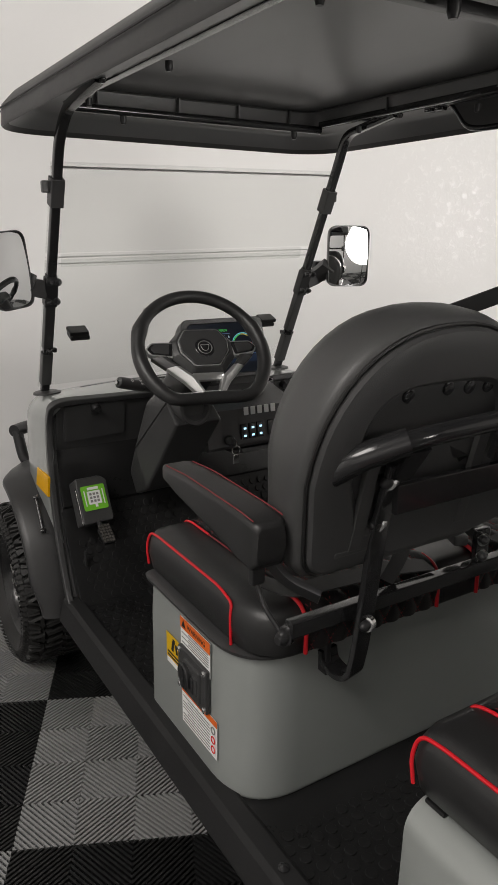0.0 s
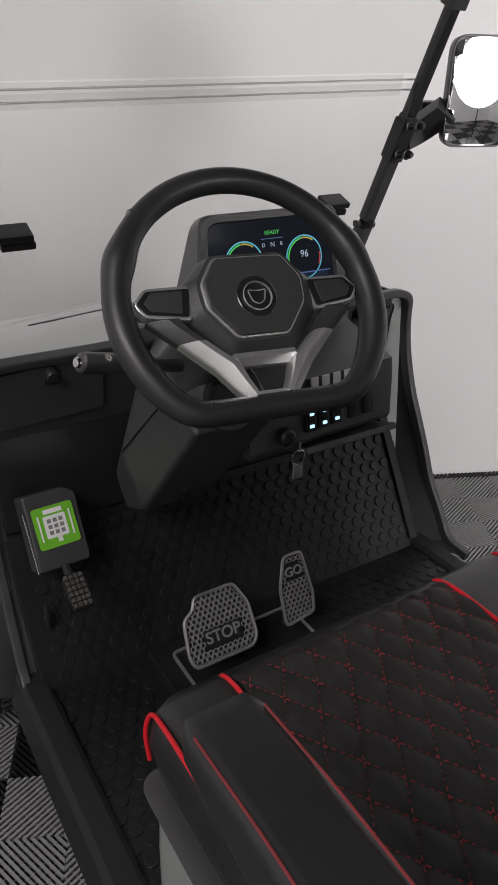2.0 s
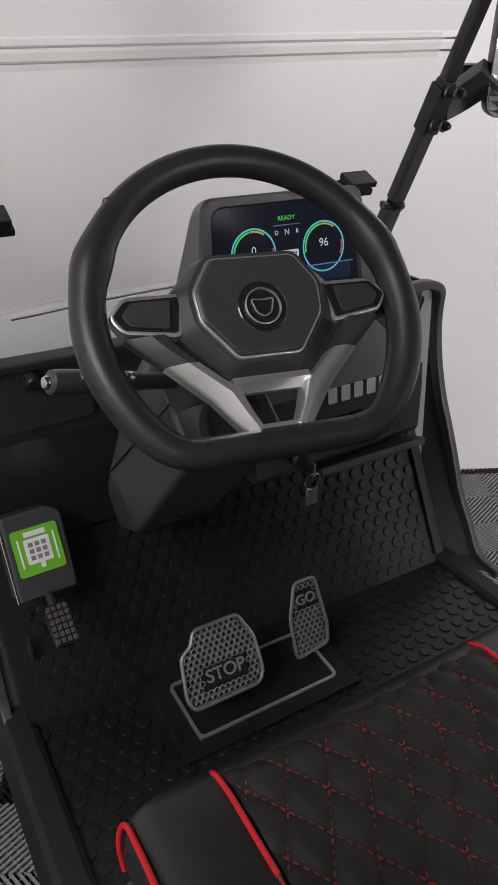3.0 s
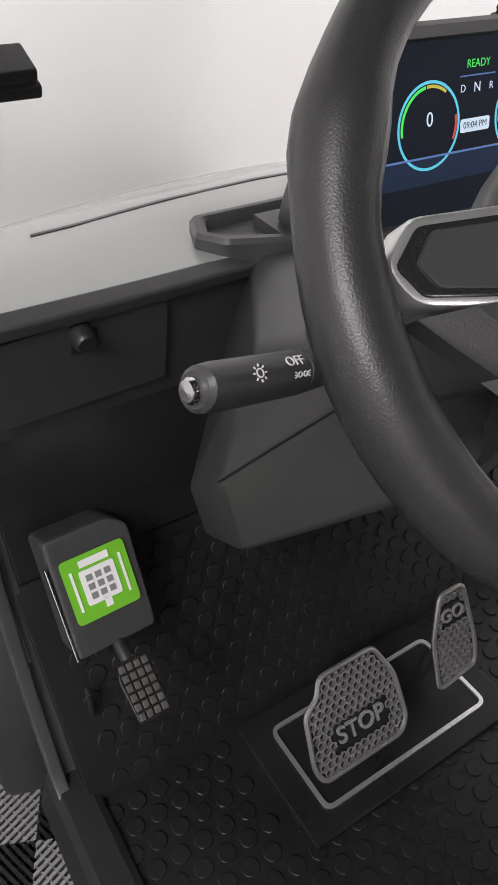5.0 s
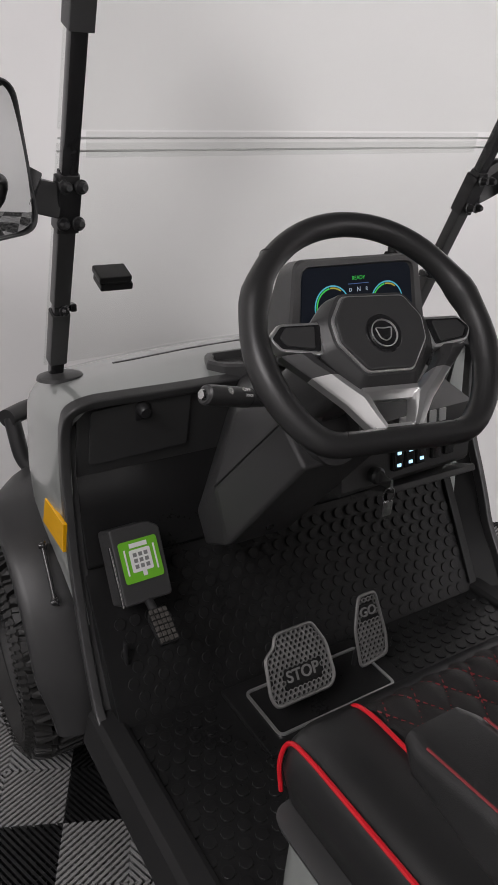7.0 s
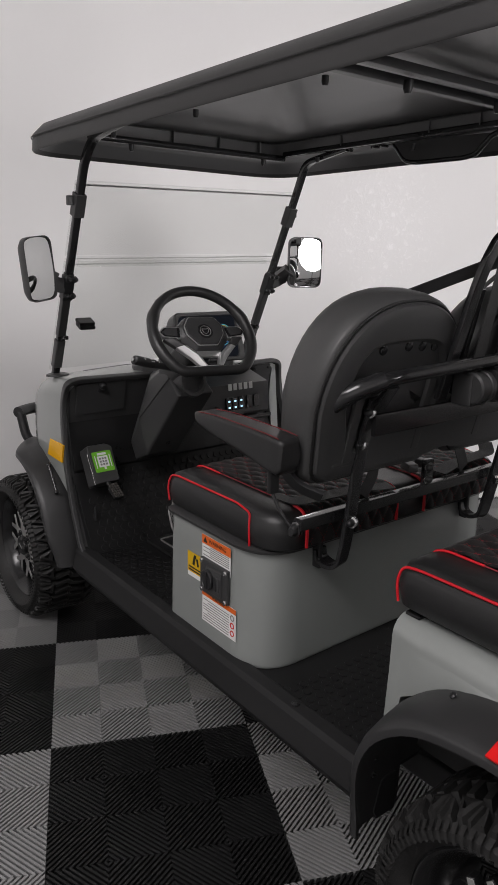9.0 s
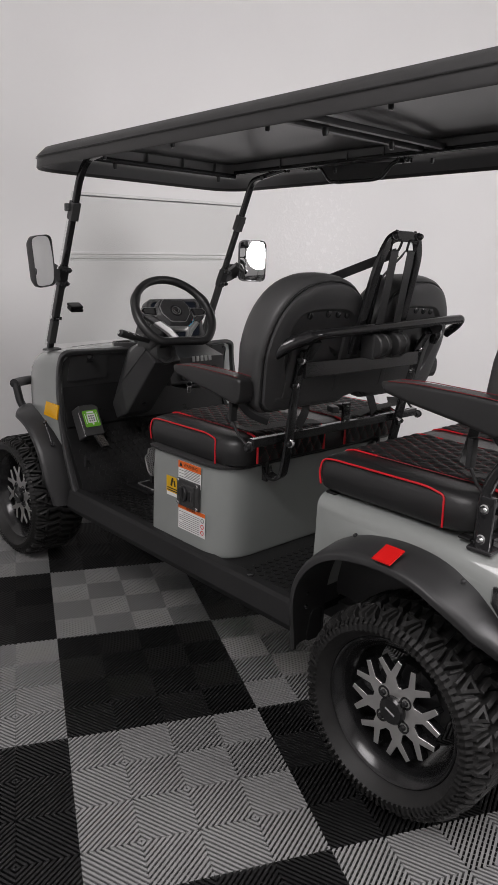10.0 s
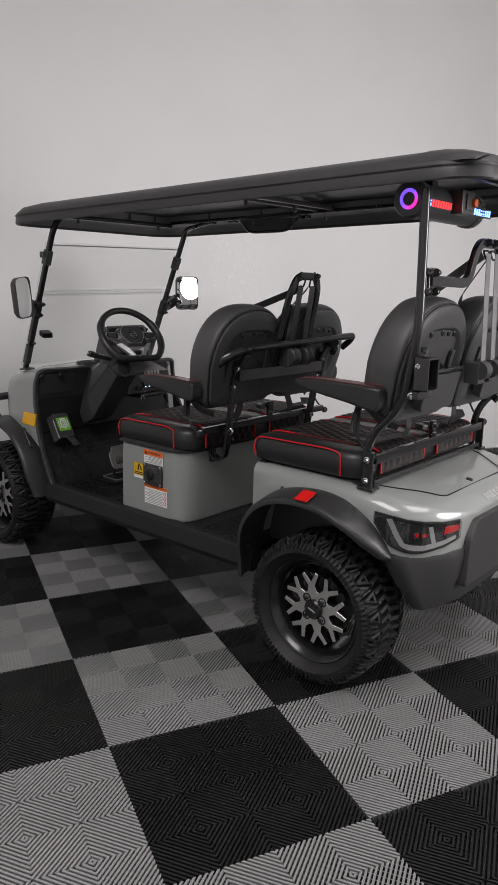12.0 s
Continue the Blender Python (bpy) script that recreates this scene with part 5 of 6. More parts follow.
for x in (-0.27, 0.33):
    P("roof_bolt", lathe([(0.009, 0), (0.009, 0.014), (0.006, 0.022), (0.0005, 0.022)], 12, Matrix.Translation((x, 1.76, ROOFZ + 0.043)) @ Matrix.Rotation(math.pi, 4, "X")), TUBEMATT, roof)
both("post_plate", lambda: join(box((-0.45, 1.45, ROOFZ + 0.075), (0.03, 0.07, 0.012), 0.003), bolt((-0.45, 1.435, ROOFZ + 0.07), (0, 0, -1), 0.008, 0.014), bolt((-0.45, 1.468, ROOFZ + 0.07), (0, 0, -1), 0.008, 0.014)), TUBE)
for y in (1.58, 1.15, 0.69, 0.25, -0.1, -0.25):
    both("roof_bolt", lambda: lathe([(0.0075, 0), (0.0075, 0.012), (0.0055, 0.018), (0.0005, 0.018)], 12, Matrix.Translation((-0.43, y, ROOFZ + 0.04 + 0.019 * (1.95 - y))) @ Matrix.Rotation(math.pi, 4, "X")), TUBEMATT, roof)
for x in (-0.18, 0.18):
    P("roof_bolt", lathe([(0.011, 0), (0.011, 0.016), (0.007, 0.026), (0.0005, 0.026)], 12, Matrix.Translation((x, 0.69, ROOFZ + 0.09)) @ Matrix.Rotation(math.pi, 4, "X")), TUBEMATT, roof)
hdl = [(1.285, 1.806), (1.262, 1.80), (1.238, 1.775), (1.212, 1.745), (1.17, 1.737), (0.985, 1.739), (0.945, 1.746), (0.922, 1.768), (0.895, 1.794), (0.872, 1.80)]
handle = P("ceiling_handle", mirrored(prism(rounded(hdl, 0.02, 4), "x", -0.476, -0.462, 0.004)), PLASTIC, cart, "black overhead grab handle panel")
P("handle_lip", mirrored(tube([(-0.468, y, z) for y, z in hdl], 0.0085, 0.03, 12)), TUBE, handle, "rolled black lower edge")
for y in (1.30, 1.335, 0.857, 0.82):
    P("handle_bolt", mirrored(join(box((-0.462, y, 1.803), (0.02, 0.03, 0.026), 0.004), bolt((-0.452, y, 1.803), (1, 0, -0.3), 0.008, 0.012))), TUBE, handle)

# ---- seat base of the front row
def tub(zs):
    rings = []
    for z, k in zs:
        flat = rounded([(-0.492 + k, 0.762 + k), (0.492 - k, 0.762 + k), (0.492 - k, 1.19 - k), (-0.492 + k, 1.19 - k)], [0.13, 0.13, 0.03, 0.03], 10)
        rings.append([Vector((x, y, z)) for x, y in flat])
    return loft(rings)


base = P("seat_base", tub(((FLOOR, 0.004), (FLOOR + 0.012, 0.0), (0.66, 0.002), (0.735, 0.005), (0.74, 0.02))), PAINT, cart, "grey painted seat base", 50)
P("seat_tray", tub(((0.738, 0.02), (0.742, -0.006), (0.75, -0.008), (0.756, 0.01))), PLASTIC, base)
SX = -0.4935


def decal(name, y0, y1, z0, z1, material, lift=0.0, depth=0.0008, label=""):
    """A flat sticker on the left face of the seat base."""
    return P(name, box((SX - lift, (y0 + y1) / 2, (z0 + z1) / 2), (depth, y1 - y0, z1 - z0), 0), material, base, label)


decal("warning_label", 0.889, 1.016, 0.650, 0.729, WHITE, 0, 0.0008, "white and orange warning label")
decal("label_head", 0.889, 1.016, 0.704, 0.729, STKORANGE, 0.001)
LM = lambda y, z: facing((SX - 0.0018, y, z), (-1, 0, 0))
words("label_word", "WARNING", 0.016, LM(0.945, 0.7165), INK, base, 0.0002)
P("label_triangle", moved(prism([(-0.009, -0.007), (0.009, -0.007), (0, 0.009)], "z", 0, 0.0005, 0), LM(1.0, 0.7165)), INK, base)
for i in range(6):
    decal("label_line", 0.895, 1.01 - (0.03 if i % 2 == 1 else 0), 0.672 + i * 0.0055, 0.674 + i * 0.0055, STKGREY, 0.001, 0.0006)
decal("yellow_label", 1.018, 1.087, 0.598, 0.657, STKYELLOW, 0, 0.0008, "yellow warning label with a pictogram")
P("label_picture", join(box((SX - 0.001, 1.05, 0.648), (0.0008, 0.01, 0.009), 0.0003), box((SX - 0.001, 1.055, 0.634), (0.0008, 0.01, 0.024), 0.0003, 1, Matrix.Rotation(radians(14), 4, "X")), box((SX - 0.001, 1.038, 0.634), (0.0008, 0.008, 0.022), 0.0003, 1, Matrix.Rotation(radians(-16), 4, "X"))), INK, base)
for i in range(2):
    decal("label_line", 1.024, 1.081, 0.603 + i * 0.008, 0.607 + i * 0.008, INK, 0.001, 0.0006)
decal("white_tag", 1.022, 1.085, 0.585, 0.598, WHITE)
decal("instruction_label", 0.862, 1.014, 0.478, 0.568, WHITE, 0, 0.0008, "white instruction label with small print")
decal("label_head", 0.862, 1.014, 0.554, 0.568, STKORANGE, 0.001)
words("label_word", "WARNING", 0.011, LM(0.94, 0.561), INK, base, 0.0002)
for i in range(9):
    decal("label_line", 0.892, 1.008 - (0.02 if i % 4 == 3 else 0), 0.484 + i * 0.0073, 0.486 + i * 0.0073, STKGREY, 0.001, 0.0006)
for i, m_ in enumerate((STKGREY, REFLRED, REFLRED)):
    P("label_ring", lathe([(0.006, 0), (0.0085, 0), (0.0085, 0.0008), (0.006, 0.0008)], 20, LM(0.876, 0.541 - i * 0.022), True), m_, base)
port = P("charging_port", join(box((SX - 0.004, 0.952, 0.618), (0.012, 0.124, 0.098), 0.004), box((SX - 0.01, 0.945, 0.618), (0.012, 0.07, 0.072), 0.005), box((SX - 0.012, 0.925, 0.618), (0.016, 0.02, 0.04), 0.004)), PLASTIC, cart, "black charging port with hinged cap")
P("port_cap", join(lathe([(0.028, 0), (0.028, 0.007), (0.025, 0.0095), (0.024, 0.008), (0.0005, 0.008)], 32, facing((SX - 0.0145, 0.966, 0.62), (-1, 0.1, 0))), box((SX - 0.0235, 0.966, 0.62), (0.006, 0.01, 0.046), 0.002), box((SX - 0.016, 0.93, 0.618), (0.014, 0.014, 0.036), 0.004)), TUBEMATT, port)
for dy in (-0.053, 0.053):
    for dz in (-0.041, 0.041):
        P("port_screw", bolt((SX - 0.009, 0.952 + dy, 0.618 + dz), (-1, 0, 0), 0.005, 0.004), CHROME, port)

# ---- cushions
def cushion(y0, y1, z0, z1, hw):
    """A bench cushion with two quilted panels and red piping."""

    def ringc(k, z):
        return [Vector((x, y, z)) for x, y in rounded([(-hw + k, y0 + k), (hw - k, y0 + k), (hw - k, y1 - k), (-hw + k, y1 - k)], [0.10, 0.10, 0.035, 0.035], 8)]
    top = z1 - 0.008
    body = P("seat_cushion", loft([ringc(0.02, z0), ringc(0.002, z0 + 0.014), ringc(-0.004, z0 + 0.05), ringc(0.0, top - 0.028), ringc(0.008, top - 0.01), ringc(0.026, top - 0.001), ringc(0.06, top + 0.002)]), VINYL, cart, "black vinyl bench cushion with red piping and quilted panels", 45)
    pip = lambda pts: tube(pts, 0.0029, 0.03, 8, 6)
    tubep = lambda r: (lambda pts: tube(pts, r, 0.03, 8, 6))
    # side piping, round the top edge and down the rear and front corners
    both("piping", lambda: pip([(-hw - 0.002, y1 - 0.012, z0 + 0.02), (-hw - 0.004, y1 - 0.006, z0 + 0.06), (-hw + 0.003, y1 - 0.012, top - 0.014), (-hw + 0.003, y1 - 0.05, top - 0.008), (-hw + 0.003, y0 + 0.15, top - 0.005), (-hw + 0.001, y0 + 0.1, top - 0.016), (-hw - 0.0035, y0 + 0.098, top - 0.04), (-hw - 0.0045, y0 + 0.096, z0 + 0.05), (-hw - 0.003, y0 + 0.096, z0 + 0.01)]), RED, body, "bright red piping")
    for s in (-1, 1):
        q0, q1 = sorted((s * 0.058, s * 0.388))
        for x in (q0, q1):
            P("piping", tubep(0.0028)([(x, y1 - 0.0005, z0 + 0.05), (x, y1 - 0.012, top - 0.004), (x, y1 - 0.045, top + 0.0055), (x, y1 - 0.13, top + 0.0055)]), RED, body)
            P("seam", tubep(0.0018)([(x, y1 - 0.13, top + 0.0055), (x, y0 + 0.04, top + 0.0055)]), THREAD, body)
            P("piping", tubep(0.0042)([(x, y0 + 0.04, top + 0.0055), (x, y0 + 0.008, top + 0.001), (x, y0 - 0.012, top - 0.02), (x, y0 - 0.012, z0 + 0.02)]), RED, body)
        # the quilted panel, over the top and down the rear
        bmq, grid = bmesh.new(), {}
        nx, ny = 72, 130
        fwd = y1 - 0.018
        top_len = fwd - (y0 + 0.012)
        total = top_len + 0.085

        def surf(u, d, lift):
            if d < 0.03:
                a = (1 - d / 0.03) * 1.2
                yy, zz = fwd - 0.03 + 0.03 * math.sin(a), top + 0.004 - 0.03 * (1 - math.cos(a))
                return Vector((u, yy, zz + lift))
            if d < top_len - 0.02:
                return Vector((u, fwd - d, top + 0.004 + lift))
            e = d - (top_len - 0.02)
            if e < 0.04:
                a = e / 0.04 * math.pi / 2
                return Vector((u, fwd - (top_len - 0.02) - 0.041 * math.sin(a) - lift * math.sin(a), top + 0.004 - 0.0255 * (1 - math.cos(a)) + lift * math.cos(a)))
            return Vector((u, fwd - (top_len - 0.02) - 0.041 - lift, top + 0.004 - 0.0255 - (e - 0.04)))
        W, H = 0.044, 0.07
        puff = lambda u, d: 0.007 * (abs(math.sin(math.pi * (u / W + d / H))) * abs(math.sin(math.pi * (u / W - d / H)))) ** 0.5
        for i in range(nx + 1):
            for j in range(ny + 1):
                u, d = q0 + 0.005 + (q1 - q0 - 0.01) * i / nx, total * j / ny
                grid[i, j] = bmq.verts.new(surf(u, d, puff(u, d)))
        for i in range(nx):
            for j in range(ny):
                bmq.faces.new((grid[i, j], grid[i + 1, j], grid[i + 1, j + 1], grid[i, j + 1]))
        pan = P("quilted_panel", bmq, QUILT, body, "black diamond-quilted panel with dark red stitching", 80)
        bms = bmesh.new()
        for sg in (-1, 1):
            for k in range(-40, 40):
                d = 0.004
                while d < total - 0.004:
                    u = sg * d * W / H + k * W
                    if q0 + 0.008 < u < q1 - 0.008:
                        a, b = surf(u, d, 0.0012), surf(u + sg * 0.0042 * W / H, d + 0.0042, 0.0012)
                        t = (b - a).normalized()
                        nrm = Vector((0, 0, 1)) if d < total - 0.08 else Vector((0, -1, 0))
                        sd_ = t.cross(nrm).normalized() * 0.0009
                        v = [bms.verts.new(p) for p in (a - sd_, b - sd_, b + sd_, a + sd_)]
                        w_ = [bms.verts.new(p + nrm * 0.0012) for p in (a - sd_ * 0.6, b - sd_ * 0.6, b + sd_ * 0.6, a + sd_ * 0.6)]
                        bms.faces.new(w_)
                        for x_ in range(4):
                            bms.faces.new((v[x_], v[(x_ + 1) % 4], w_[(x_ + 1) % 4], w_[x_]))
                    d += 0.0075
        tagged(P("stitching", bms, THREAD, body), kind="stuff")
    return body


cushion(0.735, 1.214, 0.745, 0.862, 0.478)


# ---- backrests: local x across, y up the back, z out of the front face
def backrest(centre, tilt, label):
    m = Matrix.Translation(centre) @ Matrix((Vector((1, 0, 0)), Vector((0, -math.sin(radians(tilt)), math.cos(radians(tilt)))), Vector((0, math.cos(radians(tilt)), math.sin(radians(tilt)))))).transposed().to_4x4()

    def outline(k, drop=0.0, ex=0.86, ey=0.88):
        pts = []
        W, H, shoulder = 0.243 - k, 0.452 - k - drop, 0.20
        low = k + 0.01
        for i in range(5):
            a = math.pi + i * math.pi / 8
            pts.append((-(W - 0.02) + 0.05 + 0.05 * math.cos(a), low + 0.05 + 0.05 * math.sin(a)))
        for i in range(5):
            a = 1.5 * math.pi + i * math.pi / 8
            pts.append(((W - 0.02) - 0.05 + 0.05 * math.cos(a), low + 0.05 + 0.05 * math.sin(a)))
        for i in range(25):
            a = math.pi * i / 24
            c, s_ = math.cos(a), math.sin(a)
            pts.append((W * math.copysign(abs(c) ** ex, c), shoulder + (H - shoulder) * s_ ** ey))
        return pts

    ringb = lambda k, z, drop=0.0, ex=0.86, ey=0.88: [m @ Vector((x, y, z)) for x, y in outline(k, drop, ex, ey)]
    pad_ = P("backrest", loft([ringb(0.05, 0.012), ringb(0.02, 0.012), ringb(0.008, 0.016), ringb(0.002, 0.026), ringb(0.0, 0.05), ringb(0.005, 0.09), ringb(0.012, 0.115), ringb(0.024, 0.138), ringb(0.042, 0.152), ringb(0.068, 0.16), ringb(0.11, 0.158), ringb(0.17, 0.154)]), VINYLG, cart, label, 60)
    P("back_groove", sweep(ringb(0.012, 0.0125), circle(0.0032, 6), closed=True), INK, pad_)
    shell = P("back_shell", loft([ringb(0.017, 0.014), ringb(0.0155, 0.006), ringb(0.02, 0.001), ringb(0.034, -0.003), ringb(0.05, -0.005, 0.006, 0.8, 0.8), ringb(0.082, -0.006, 0.012, 0.55, 0.55), ringb(0.087, -0.003, 0.012, 0.55, 0.55), ringb(0.094, 0.007, 0.012, 0.55, 0.55), ringb(0.13, 0.007, 0.02, 0.55, 0.55), ringb(0.17, 0.007, 0.02, 0.55, 0.55)]), SHELL, pad_, "black moulded seat back shell", 24)
    for x in (-0.072, 0.012, 0.06, 0.105):
        P("shell_plug", lathe([(0.0115, -0.001), (0.0115, 0.003), (0.0095, 0.0042), (0.0005, 0.0046)], 16, m @ Matrix.Translation((x, 0.332 + 0.006 * (1 - abs(x) / 0.1), 0.0065)) @ Matrix.Rotation(math.pi, 4, "X")), TUBE, pad_)
    P("shell_ridge", moved(prism(rounded([(-0.16, 0.062), (0.16, 0.062), (0.16, 0.074), (-0.16, 0.074)], 0.005), "z", -0.006, 0.008, 0.003), m), SHELL, pad_)
    for s_ in (-1, 1):
        P("shell_bracket", moved(box((s_ * 0.12, 0.17, -0.002), (0.026, 0.2, 0.012), 0.003), m), SHELL, pad_)
    return m


FT, RT = 13, 13
P("lower_back_panel", moved(prism(rounded([(-0.298, -0.06), (-0.06, -0.06), (0.0, -0.045), (0.06, -0.06), (0.298, -0.06), (0.298, 0.06), (-0.298, 0.06)], [0.02, 0.03, 0.03, 0.03, 0.02, 0.006, 0.006]), "y", -0.01, 0.012, 0.004), pose(0, 0.636, 1.03) @ Matrix.Rotation(radians(13), 4, "X")), SHELL, cart, "wide black panel across the back of the front seats", 40)
for s in (-1, 1):
    backrest((s * 0.245, 0.655, 0.93), FT, "charcoal vinyl backrest with rounded top and black shell")


def armrest(y_rear, y_front, z, s):
    """A padded armrest; y_rear to y_front, with its top at z."""
    prof = [(0.0, -0.055, -0.012), (0.004, -0.07, -0.004), (0.014, -0.08, 0.0), (0.05, -0.078, 0.004), (0.14, -0.062, 0.008), (0.30, -0.04, 0.008), (0.368, -0.026, 0.004), (0.385, -0.012, 0.0)]
    L = y_front - y_rear
    rings = []
    for d, lo, hi in prof:
        y = y_rear + d / 0.385 * L
        w = 0.034 if 0.01 < d < 0.37 else 0.027
        sec = rounded([(-w, lo), (w, lo), (w * 0.92, hi), (-w * 0.92, hi)], 0.012, 3)
        rings.append([Vector((s * 0.512 + x, y, z + q)) for x, q in sec])
    a = P("armrest", loft(rings), VINYL, cart, "black padded armrest with red stitching", 55)
    for x in (-0.027, 0.027):
        P("arm_stitch", tube([(s * 0.512 + x, y_rear + 0.012, z + 0.002), (s * 0.512 + x, y_rear + 0.05, z + 0.0055), (s * 0.512 + x, y_rear + 0.7 * L, z + 0.0095), (s * 0.512 + x, y_front - 0.02, z + 0.004)], 0.0011, 0.02, 6), THREAD, a)
    P("arm_bracket", bar([(s * 0.49, y_rear + 0.06, z - 0.07), (s * 0.47, y_rear + 0.03, z - 0.12), (s * 0.43, y_rear - 0.02, z - 0.14)], 0.03, 0.012, 0.03, (1, 0, 0)), TUBEMATT, a)


for s in (-1, 1):
    armrest(0.655, 0.99, 1.07, s)


def belt(pts, w, material, name="seat_belt", t=0.0025, up=(0, -1, 0)):
    return P(name, sweep(rounded(pts, 0.02, 4, False), rounded([(-w / 2, -t / 2), (w / 2, -t / 2), (w / 2, t / 2), (-w / 2, t / 2)], 0.0008, 1), up), material, cart, "seat belt webbing")


def buckle(x, y, z):
    P("belt_anchor", join(box((x, y, z), (0.028, 0.016, 0.075), 0.005), tube([(x, y, z - 0.035), (x + 0.004, y - 0.02, z - 0.075), (x + 0.02, y - 0.055, z - 0.115)], 0.0045, 0.02), bolt((x + 0.02, y - 0.06, z - 0.115), (-1, -0.3, 0), 0.012, 0.02)), TUBEMATT, cart, "black seat belt buckle on a stalk")
    P("anchor_washer", lathe([(0.015, 0), (0.015, 0.003), (0.0005, 0.003)], 16, facing((x + 0.026, y - 0.06, z - 0.115), (-1, -0.3, 0))), CHROME)


def rail_post(x, y, z):
    """A short upright on a seat rail with two bolted belt ends."""
    q = P("rail_post", box((x, y + 0.004, z + 0.04), (0.034, 0.016, 0.09), 0.003), TUBE, cart, "short black belt post")
    for dz in (0.03, 0.065):
        P("post_washer", lathe([(0.014, 0.0), (0.014, 0.003), (0.0005, 0.003)], 18, facing((x - 0.004, y - 0.004, z + dz), (-0.3, -1, 0))), CHROME, q)
        P("post_bolt", lathe([(0.0095, 0.003), (0.009, 0.009), (0.004, 0.014), (0.0005, 0.0145)], 14, facing((x - 0.004, y - 0.004, z + dz), (-0.3, -1, 0))), TUBEMATT, q)
    for s in (-1, 1):
        P("belt_end", box((x + s * 0.03, y + 0.04, z + 0.06), (0.03, 0.05, 0.024), 0.006, 2, Matrix.Rotation(s * 0.4, 4, "Z")), PLASTIC, q, "black buckle")


# ---- frame behind the front row
both("seat_upright", lambda: bar([(-0.312, 0.755, 0.735), (-0.31, 0.75, 0.708), (-0.308, 0.715, 0.699), (-0.306, 0.684, 0.715), (-0.306, 0.67, 0.78), (-0.318, 0.63, 1.03), (-0.322, 0.595, 1.15)], 0.012, 0.04, 0.03, (1, 0, 0), 0.003), TUBE, cart, "black steel seat upright")
both("upright_foot", lambda: join(box((-0.318, 0.755, 0.722), (0.012, 0.028, 0.075), 0.003), bolt((-0.322, 0.74, 0.70), (0, -1, 0), 0.007, 0.01)), TUBEMATT)
for x, y, z in ((-0.313, 0.652, 0.836), (-0.325, 0.63, 1.036), (-0.332, 0.602, 1.118)):
    both("upright_bolt", lambda: lathe([(0.0105, 0), (0.0105, 0.006), (0.0085, 0.012), (0.004, 0.0155), (0.0005, 0.016)], 16, facing((x, y, z), (-1, -0.45, 0.1))), TUBEMATT)
    both("bolt_washer", lambda: lathe([(0.014, -0.012), (0.014, 0.0), (0.0105, 0.0015), (0.0005, 0.0015)], 20, facing((x + 0.002, y, z), (-1, -0.45, 0.1))), CHROME)
GRABF = [(-0.43, 0.62, 1.142), (-0.405, 0.585, 1.175), (-0.33, 0.545, 1.203), (0.30, 0.543, 1.222), (0.505, 0.548, 1.226), (0.524, 0.575, 1.20), (0.53, 0.625, 1.162)]
P("grab_bar", tube(GRABF, 0.0165, 0.05, 16), TUBE, cart, "gloss black grab bar behind the seats")
both("grab_sleeve", lambda: tube([(-0.432, 0.622, 1.14), (-0.405, 0.585, 1.175), (-0.345, 0.551, 1.199)], 0.0215, 0.04, 16), TUBE, cart, "gloss black hand grip")
P("back_crossbar", join(bar([(-0.31, 0.602, 1.085), (0.31, 0.602, 1.085)], 0.012, 0.05, 0, (0, 0, 1)), *[bar([(s * 0.305, 0.60, 1.12), (s * 0.305, 0.56, 1.18)], 0.012, 0.04, 0, (1, 0, 0)) for s in (-1, 1)]), TUBE)
P("rail_knob", lathe([(0.0105, -0.01), (0.0105, 0.006), (0.009, 0.013), (0.004, 0.018), (0.0005, 0.0185)], 16, facing((-0.452, 0.695, 0.842), (-1, -0.3, 0))), TUBEMATT)
P("knob_washer", lathe([(0.0135, -0.003), (0.0135, 0.001), (0.0005, 0.002)], 20, facing((-0.452, 0.695, 0.842), (-1, -0.3, 0))), CHROME)
P("seat_rail", bar([(-0.45, 0.69, 0.85), (0.46, 0.69, 0.85)], 0.024, 0.03, 0, (0, 0, 1), 0.004), TUBE, cart, "black steel seat rail")


